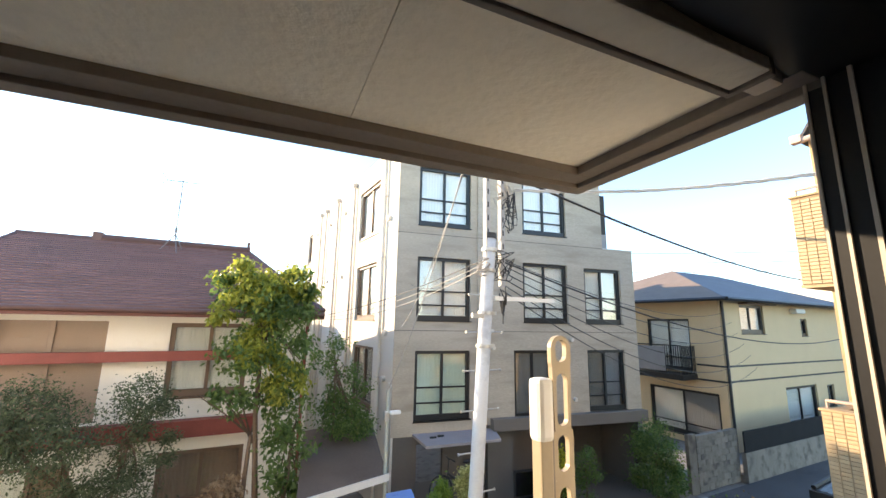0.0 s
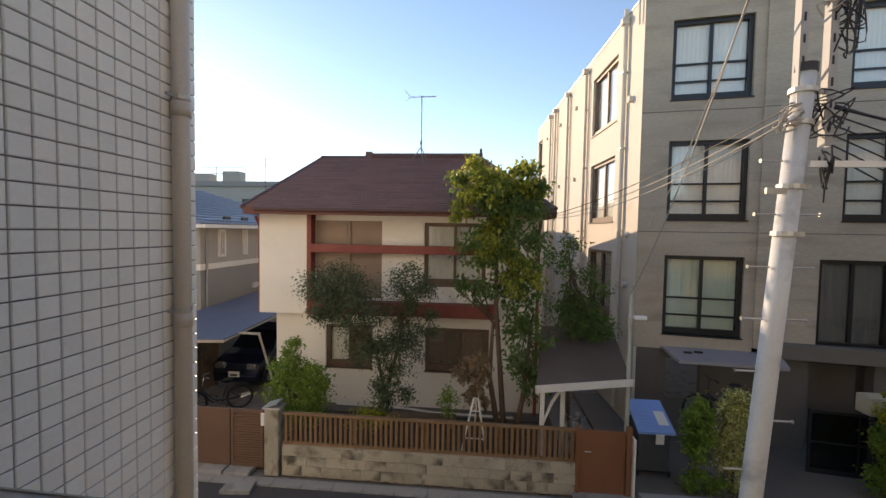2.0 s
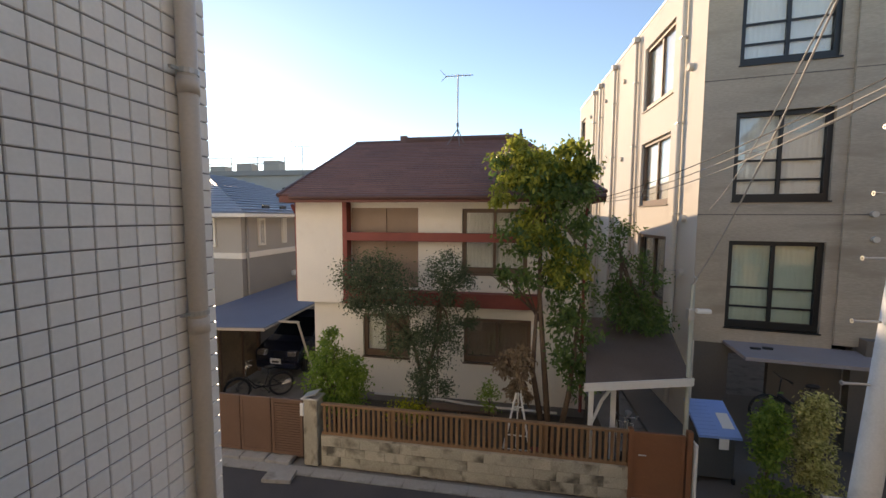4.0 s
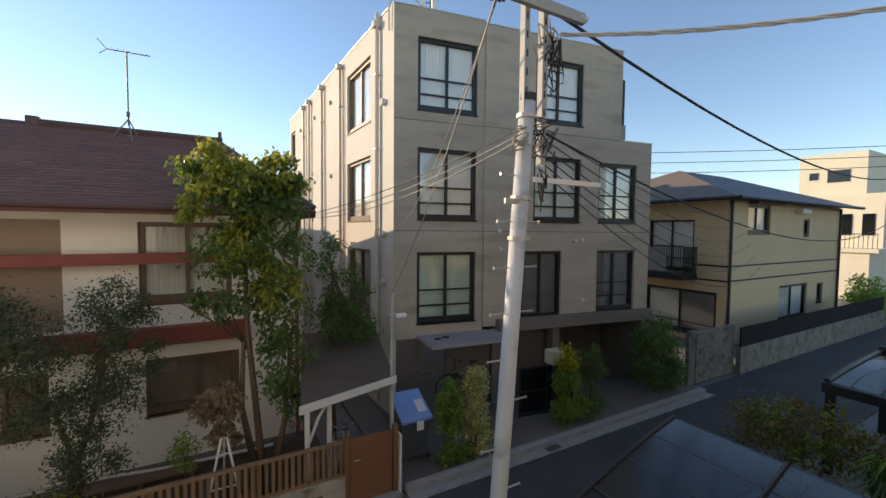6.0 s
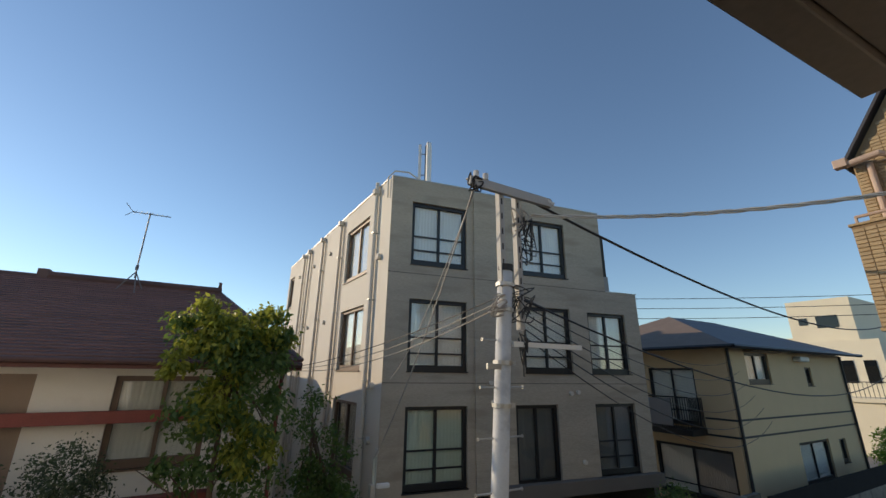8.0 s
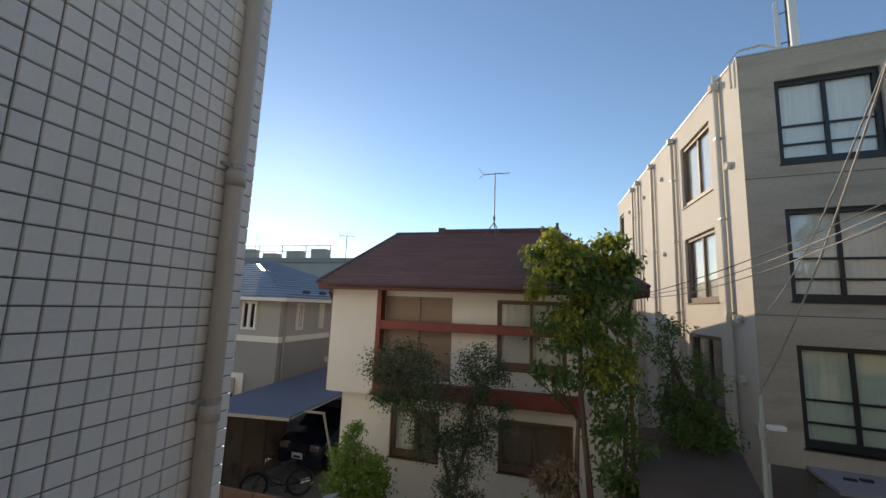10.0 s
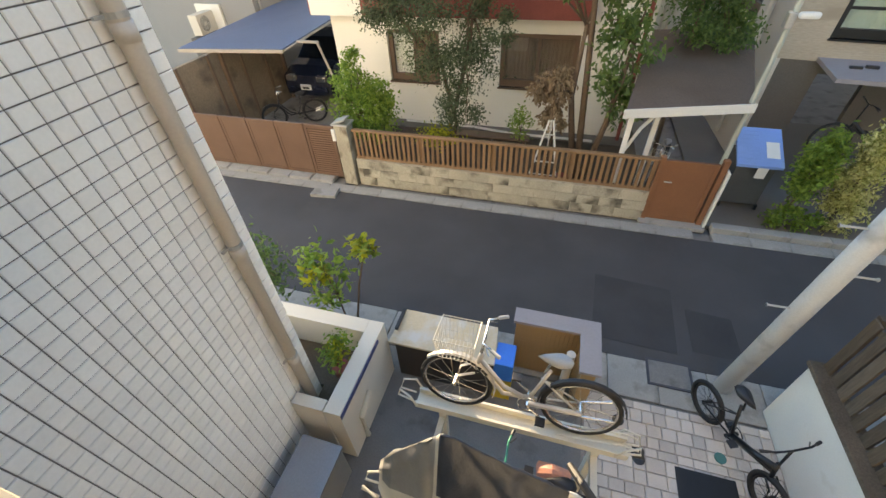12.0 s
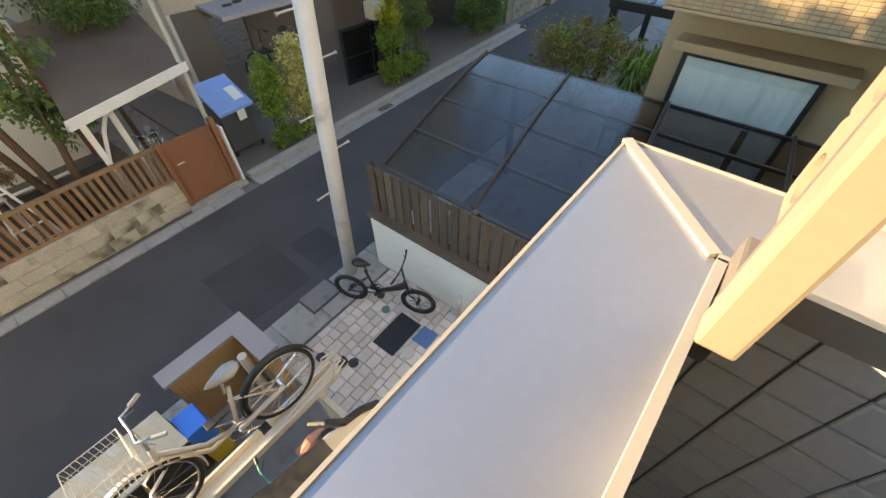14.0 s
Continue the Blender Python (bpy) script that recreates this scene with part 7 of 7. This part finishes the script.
# ---- two-tier rack and covered motorbike-like bundle ----
rk = thing("bicycle_rack", "cream steel two-tier bicycle rack with wire wheel guides", "bicycle rack")
for y in (3.12, 2.28, 2.72):
    z = 1.14 if y != 2.72 else 0.42
    x0, x1 = (-0.80, 1.08) if y != 2.72 else (-0.85, 1.15)
    tr = part("tray", Mesh().box(x0, x1, y - 0.085, y - 0.06, z - 0.05, z + 0.035, 0.004).box(x0, x1, y + 0.06, y + 0.085, z - 0.05, z + 0.035, 0.004).box(x0, x1, y - 0.06, y + 0.06, z - 0.05, z - 0.035), RACK_CREAM, rk)
    for x, s in ((x1 - 0.1, 1), (x0 + 0.02, -1)):
        gm_ = Mesh()
        for d in (-0.09, 0.09):
            gm_.tube([(x, y + d, z), (x + s * 0.05, y + d, z + 0.14), (x + s * 0.16, y + d * 0.6, z + 0.16), (x + s * 0.20, y + d * 0.4, z + 0.02), (x + s * 0.05, y + d * 0.5, z - 0.02)], 0.010, 6)
        if s > 0:
            for d in (-0.05, 0.05):
                gm_.tube([(x - 0.5, y + d, z + 0.04), (x + 0.05, y + d, z + 0.14), (x + 0.16, y + d, z + 0.10)], 0.008, 6)
        part("wheel_guide", gm_, RACK_CREAM, tr)
    part("end_knob", Mesh().tube([(x1 + 0.05, y, z - 0.03), (x1 + 0.13, y, z - 0.03)], 0.045, 12), DARK, tr)
for x in (-0.55, 0.85):
    for y in (3.12, 2.28):
        part("post", Mesh().box(x - 0.035, x + 0.035, y - 0.04, y + 0.04, 0.0, 1.09, 0.005), RACK_CREAM, rk)
    part("beam", Mesh().box(x - 0.03, x + 0.03, 2.32, 3.08, 0.86, 0.93, 0.005), RACK_CREAM, rk)
part("brace", Mesh().tube([(-0.55, 2.7, 0.0), (-0.55, 2.7, 1.0)], 0.02, 6), STEEL, rk)
bicycle("child_bicycle", "small green bicycle on the lower rack tray", (0.35, 2.72, 0.46), 0, 0.85, 0.24, mat("green bike paint", (0.02, 0.22, 0.13), 0.4), basket=False, seat_z=0.62, bar_z=0.72, fold=True)
single("saddle_cover", Mesh().tube([(0.40, 2.80, 1.0), (0.50, 2.80, 1.06), (0.64, 2.80, 1.06)], 0.085, 12, r2=0.045), mat("salmon vinyl", (0.55, 0.24, 0.16), 0.6), "salmon pink cover on a lower bicycle saddle", "saddle cover")

cvt = thing("bicycle_cover", "grey navy and cream cover draped over a bicycle", "bicycle cover", (0, 0, 0))
NX, NP = 150, 64
ridge = [(-0.86, 1.36), (-0.72, 1.62), (-0.45, 1.99), (-0.32, 2.17), (-0.24, 2.17), (-0.05, 2.06), (0.2, 1.93), (0.5, 1.83), (0.75, 1.68), (0.95, 1.55), (1.08, 1.36)]
def lerp_list(tab, x):
    for (a, p), (b, q) in zip(tab, tab[1:]):
        if x <= b:
            return p + (q - p) * (x - a) / (b - a)
    return tab[-1][1]
width = [(-0.86, 0.10), (-0.72, 0.20), (-0.35, 0.30), (0.2, 0.26), (0.6, 0.25), (0.9, 0.17), (1.08, 0.07)]
grid = []
for i in range(NX + 1):
    x = -0.86 + 1.94 * i / NX
    zt, w = lerp_list(ridge, x), lerp_list(width, x)
    row = []
    for j in range(NP + 1):
        s = -1 + 2 * j / NP
        yb = 2.42 + w * s * (1.0 + 0.30 * abs(s)) * (0.62 if s > 0 else 1.0)
        zb = zt - (zt - 1.14) * abs(s) ** 1.25
        fold_ = 0.03 * (abs(noise.noise(Vector((x * 3 + s * 2.2, s * 1.5, 1.7)))) - 0.2) + 0.016 * noise.noise(Vector((x * 8, s * 5, 4.2))) - 0.02 * math.exp(-((x + 0.42 + 0.12 * s) / 0.05) ** 2)
        row.append((x, yb + fold_ * (1 if s > 0 else -1) * 0.8, zb + fold_))
    grid.append(row)
cells = {"a": Mesh(), "b": Mesh(), "c": Mesh()}
for i in range(NX):
    for j in range(NP):
        x, s = -0.86 + 1.94 * (i + 0.5) / NX, -1 + 2 * (j + 0.5) / NP
        key = "a" if -0.82 < x < -0.36 and s > -0.66 else ("b" if s > -0.60 and -0.33 < x < 0.52 else "c")
        cells[key].quad(grid[i][j], grid[i + 1][j], grid[i + 1][j + 1], grid[i][j + 1])
for key, nm, mt in (("a", "front_panel", COVER_GREY), ("b", "top_panel", COVER_NAVY), ("c", "skirt", COVER_CREAM)):
    ob = part(nm, cells[key], mt, cvt, smooth=True)
    bm = bmesh.new()
    bm.from_mesh(ob.data)
    bmesh.ops.remove_doubles(bm, verts=bm.verts[:], dist=0.0005)
    bmesh.ops.recalc_face_normals(bm, faces=bm.faces[:])
    bm.to_mesh(ob.data)
    bm.free()
    for p in ob.data.polygons:
        p.use_smooth = True
part("strap", Mesh().tube([(0.55, 2.66, 1.62), (0.62, 2.5, 1.76), (0.70, 2.42, 1.74), (0.85, 2.42, 1.66), (0.98, 2.40, 1.56), (1.02, 2.34, 1.42)], 0.03, 8), DARK, cvt)

# ---- yard: planter, cabinet, low wall, wall with boards, pavers ----
pl = thing("planter", "white rendered planter box with a blue edge strip", "planter")
part("box", Mesh().box(-1.68, -1.50, 2.80, 3.95, 0, 1.0, 0.006).box(-3.0, -1.68, 3.77, 3.95, 0, 1.0, 0.006).box(-2.04, -1.69, 2.80, 2.92, 0, 1.0, 0.006).box(-3.0, -2.9, 3.3, 3.77, 0, 1.0), mat("cream planter render", (0.70, 0.64, 0.54), 0.8, vary=0.06, fine=60, coarse=2, bump=0.2), pl)
part("soil", Mesh().box(-2.9, -1.69, 3.26, 3.76, 0.3, 0.55).box(-2.03, -1.69, 2.93, 3.26, 0.3, 0.55), SOIL, pl)
part("edge_strip", Mesh().box(-1.497, -1.485, 2.80, 3.72, 0.93, 0.985), mat("blue strip", (0.05, 0.06, 0.16), 0.4), pl)
part("side_pipe", Mesh().tube([(-1.47, 3.05, 0.05), (-1.47, 3.05, 0.5), (-1.47, 3.3, 0.62)], 0.03, 8), AC_CREAM, pl)
mb = thing("meter_box", "grey metal meter box at the foot of the tiled wall", "meter box", (-1.55, 2.35, 0))
part("case", Mesh().box(-0.35, 0.05, -0.35, 0.3, 0.0, 0.62, 0.01), STEEL, mb)
part("lid", Mesh().slab([(-0.36, -0.36, 0.68), (0.07, -0.36, 0.64), (0.07, 0.31, 0.64), (-0.36, 0.31, 0.68)], 0.03), METAL_ROOF, mb)
cbn = thing("storage_bin", "dark storage bin with a cream hinged lid", "storage bin", (-0.82, 4.12, 0))
part("body", Mesh().box(-0.58, 0.60, -0.20, 0.20, 0.0, 0.72, 0.01), mat("dark brown bin", (0.05, 0.04, 0.034), 0.5, vary=0.15), cbn)
part("lid", Mesh().slab([(-0.64, -0.24, 0.74), (0.64, -0.24, 0.74), (0.60, 0.22, 0.82), (-0.56, 0.22, 0.82)], 0.03), mat("cream bin lid", (0.60, 0.50, 0.34), 0.5, vary=0.12, stain=(0.62, 0.60, 0.55), stain_at=0.5), cbn)
part("hinge", Mesh().box(-0.60, -0.56, -0.1, 0.22, 0.80, 0.84, 0.005), DARK, cbn)
lw2 = thing("low_wall", "tan ribbed low wall with a mauve-grey coping, turning a corner", "low wall")
part("wall", Mesh().box(-0.02, 0.74, 4.40, 4.54, 0, 0.93).box(0.74, 0.88, 3.92, 4.54, 0, 0.93), TAN_PANEL, lw2)
rib = Mesh().box(-0.018, 0.018, -0.012, 0, 0.0, 0.92).data("rib", TAN_PANEL)
for k in range(15):
    o = new("rib", rib)
    o.parent, o.location = lw2, (0.02 + 0.05 * k, 4.40, 0.0)
part("coping", Mesh().slab([(-0.05, 4.37, 0.97), (0.70, 4.37, 0.97), (0.70, 3.88, 0.97), (0.92, 3.88, 0.97), (0.92, 4.58, 0.97), (-0.05, 4.58, 0.97)], 0.04), MAUVE, lw2)
part("post", Mesh().tube([(0.62, 4.12, 0), (0.62, 4.12, 0.9)], 0.05, 12), PIPE_BEIGE, lw2)
cr8 = thing("crate", "bright blue plastic crate between the bin and low wall", "crate", (-0.08, 4.05, 0.0))
part("body", Mesh().box(-0.11, 0.11, -0.15, 0.15, 0.42, 0.74, 0.01), BLUE_CRATE, cr8)
part("base", Mesh().box(-0.11, 0.11, -0.15, 0.15, 0.0, 0.42, 0.008), mat("yellow crate", (0.55, 0.38, 0.03), 0.5), cr8)
bxw = thing("boundary_wall", "white rendered boundary wall topped by weathered boards", "wall")
part("wall", Mesh().box(2.94, 3.08, -0.5, 4.52, -0.02, 1.0, 0.012), WHITE_WALL, bxw)
part("plate", Mesh().box(2.90, 3.12, -0.5, 4.54, 1.0, 1.05, 0.008), GREY_BOARD, bxw)
bdm = Mesh().box(-0.012, 0.012, -0.055, 0.055, 0, 0.75, 0.004).data("board", GREY_BOARD)
for k in range(34):
    o = new("board", bdm)
    o.parent, o.location = bxw, (3.03 + 0.012 * (k % 2), 4.45 - 0.145 * k, 1.05)
for y in (4.5, 2.9, 1.3, -0.3):
    part("post", Mesh().box(3.05, 3.12, y - 0.035, y + 0.035, 1.05, 1.82, 0.004), GREY_BOARD, bxw)
part("top_rail", Mesh().box(3.046, 3.07, -0.5, 4.52, 1.70, 1.76, 0.003), GREY_BOARD, bxw)
bol = thing("bollard", "short grey metal bollard beside the white wall", "bollard", (2.78, 2.86, 0.03))
part("tube", Mesh().tube([(0, 0, 0), (0, 0, 0.60)], 0.035, 14), STEEL, bol, smooth=True)
part("cap", Mesh().tube([(0, 0, 0.60), (0, 0, 0.61)], 0.037, 14), UNIT_GREY, bol)
for x0, x1, y0, y1 in ((1.86, 2.44, 3.24, 3.59), (2.07, 2.49, 2.46, 2.85), (2.08, 2.50, 1.88, 2.41), (2.08, 2.5, 1.30, 1.84)):
    single("floor_plate", Mesh().box(x0, x1, y0, y1, 0.03, 0.045, 0.004), BLACK_MAT, "black rectangular floor plate set among the pavers", "floor plate", group="floor plates")
single("floor_plate", Mesh().box(2.2, 2.46, 2.96, 3.2, 0.03, 0.045, 0.004), BLUE_PLATE, "blue square floor plate set among the pavers", "floor plate", group="floor plates")
for x, y, r, mt, lab in ((1.50, 3.57, 0.065, DARK, "round black drain lid"), (1.30, 3.96, 0.065, DARK, "round black drain lid"), (2.34, 3.80, 0.06, mat("teal cap", (0.05, 0.18, 0.17), 0.5), "round teal drain lid"), (2.02, 3.12, 0.09, PAVER, "round grey drain lid"), (1.48, 2.61, 0.09, PAVER, "round grey drain lid")):
    single("manhole_cover", Mesh().tube([(x, y, 0.03), (x, y, 0.045)], r, 20), mt, lab + " set flush in the pavers", "manhole cover", group="manhole covers")
gbx = thing("garbage_box", "grey garbage box with a ribbed blue lid and notice", "garbage box", (3.55, 9.1, 0.02))
part("body", Mesh().box(-0.28, 0.33, -0.28, 0.30, 0.1, 0.98, 0.01), mat("grey mesh bin", (0.08, 0.085, 0.09), 0.6, vary=0.2), gbx)
part("lid", Mesh().slab([(-0.34, -0.40, 0.96), (0.38, -0.40, 0.96), (0.37, 0.33, 1.32), (-0.33, 0.33, 1.32)], 0.05), BLUE_LID, gbx)
ribs_ = Mesh()
for k in range(9):
    t = k / 9
    ribs_.slab([(-0.33, -0.36 + 0.68 * t, 0.986 + 0.335 * t), (0.02, -0.36 + 0.68 * t, 0.986 + 0.335 * t), (0.02, -0.33 + 0.68 * t, 1.001 + 0.335 * t), (-0.33, -0.33 + 0.68 * t, 1.001 + 0.335 * t)], 0.012)
part("lid_rib", ribs_, BLUE_LID, gbx)
part("notice", Mesh().slab([(0.12, -0.25, 1.046), (0.32, -0.25, 1.046), (0.32, 0.05, 1.194), (0.12, 0.05, 1.194)], 0.006).box(0.0, 0.16, -0.412, -0.405, 0.72, 0.92), LAMP_WHITE, gbx)
part("leg", Mesh().box(-0.3, -0.25, -0.3, -0.25, 0, 0.1).box(0.31, 0.36, -0.3, -0.25, 0, 0.1).box(-0.3, -0.25, 0.3, 0.35, 0, 0.1).box(0.31, 0.36, 0.3, 0.35, 0, 0.1), DARK, gbx)
mbx = thing("mailbox", "cream metal parcel box on a dark post", "mailbox", (7.82, 9.0, 0.02))
part("box", Mesh().box(-0.24, 0.24, -0.17, 0.17, 1.44, 1.80, 0.015), mat("dull cream enamel", (0.50, 0.44, 0.31), 0.6, vary=0.15, fine=40, coarse=3, bump=0.1), mbx)
part("slot", Mesh().box(-0.02, 0.19, -0.176, -0.168, 1.66, 1.69), DARK, mbx)
part("post", Mesh().box(-0.06, 0.06, -0.06, 0.06, 0, 1.45), DARK, mbx)
ldr = thing("stepladder", "white folded tripod stepladder standing in the garden", "stepladder", (-0.05, 8.7, 0.1))
part("rail", Mesh().tube([(-0.32, -0.1, 0), (-0.02, 0.1, 1.35)], 0.022, 6), WHITE_PAINT, ldr)
part("rail", Mesh().tube([(0.30, -0.1, 0), (0.06, 0.1, 1.35)], 0.022, 6), WHITE_PAINT, ldr)
part("strut", Mesh().tube([(0.0, 0.5, 0), (0.02, 0.1, 1.35)], 0.018, 6), WHITE_PAINT, ldr)
for k in range(4):
    t = (k + 1) / 5
    part("rung", Mesh().tube([(-0.32 + 0.3 * t, -0.1 + 0.2 * t, 1.35 * t), (0.30 - 0.24 * t, -0.1 + 0.2 * t, 1.35 * t)], 0.014, 6), WHITE_PAINT, ldr)
hp_ = Mesh().tube([(-3.6, 10.45, 0.42), (-1.9, 10.45, 0.40), (-1.0, 10.4, 0.34), (0.9, 10.4, 0.32)], 0.03, 8)
single("garden_pole", hp_, WHITE_PAINT, "white pole lying along the foot of the house wall", "pole")
bench = thing("garden_shelf", "low dark garden shelf with bits and pieces", "shelf", (-1.4, 10.2, 0.1))
part("board", Mesh().box(-0.9, 0.9, -0.15, 0.15, 0.22, 0.26, 0.005), BROWN_ALU, bench)
for x in (-0.8, 0.0, 0.8):
    part("leg", Mesh().box(x - 0.03, x + 0.03, -0.12, 0.12, 0, 0.22), BROWN_ALU, bench)
for x, y, r in ((0.32, 8.75, 0.12), (0.95, 8.65, 0.10)):
    single("flower_pot", Mesh().tube([(x, y, 0.1), (x, y, 0.34)], r * 0.8, 12, r2=r), REDWOOD, "terracotta flower pot on the garden soil", "flower pot", group="flower pots")

# ---- pavers of the yard ----
pv = thing("paving", "pinkish grey concrete pavers of the bicycle yard", "paving", kind="structure")
part("bed", Mesh().box(0.90, 2.94, -0.4, 4.27, -0.0, 0.012), JOINT, pv)
sizes = {}
rest = Mesh()
rg = random.Random(5)
y, row = 4.26, 0
count = 0
while y > -0.3:
    h = (0.10, 0.16, 0.15, 0.13)[row % 4]
    x = 0.92 - (0.1 if row % 2 else 0)
    while x < 2.93:
        w = rg.choice((0.13, 0.16, 0.20))
        a, b = max(0.92, x), min(2.93, x + w)
        if b - a > 0.04 and count >= 300:
            rest.box(a + 0.003, b - 0.003, y - h + 0.003, y - 0.003, 0.012, 0.033, 0.004)
        elif b - a > 0.04:
            key = (round(b - a, 3), h)
            if key not in sizes:
                sizes[key] = slab_piece(key[0] - 0.006, h - 0.006, 0.022, "z", 0.006).data("paver", PAVER)
            o = new("paver", sizes[key])
            o.parent, o.location = pv, ((a + b) / 2, y - h / 2, 0.010 + 0.002 * rg.random())
            count += 1
        x += w
    y -= h
    row += 1
part("paving", rest, PAVER, pv, kind="stuff")
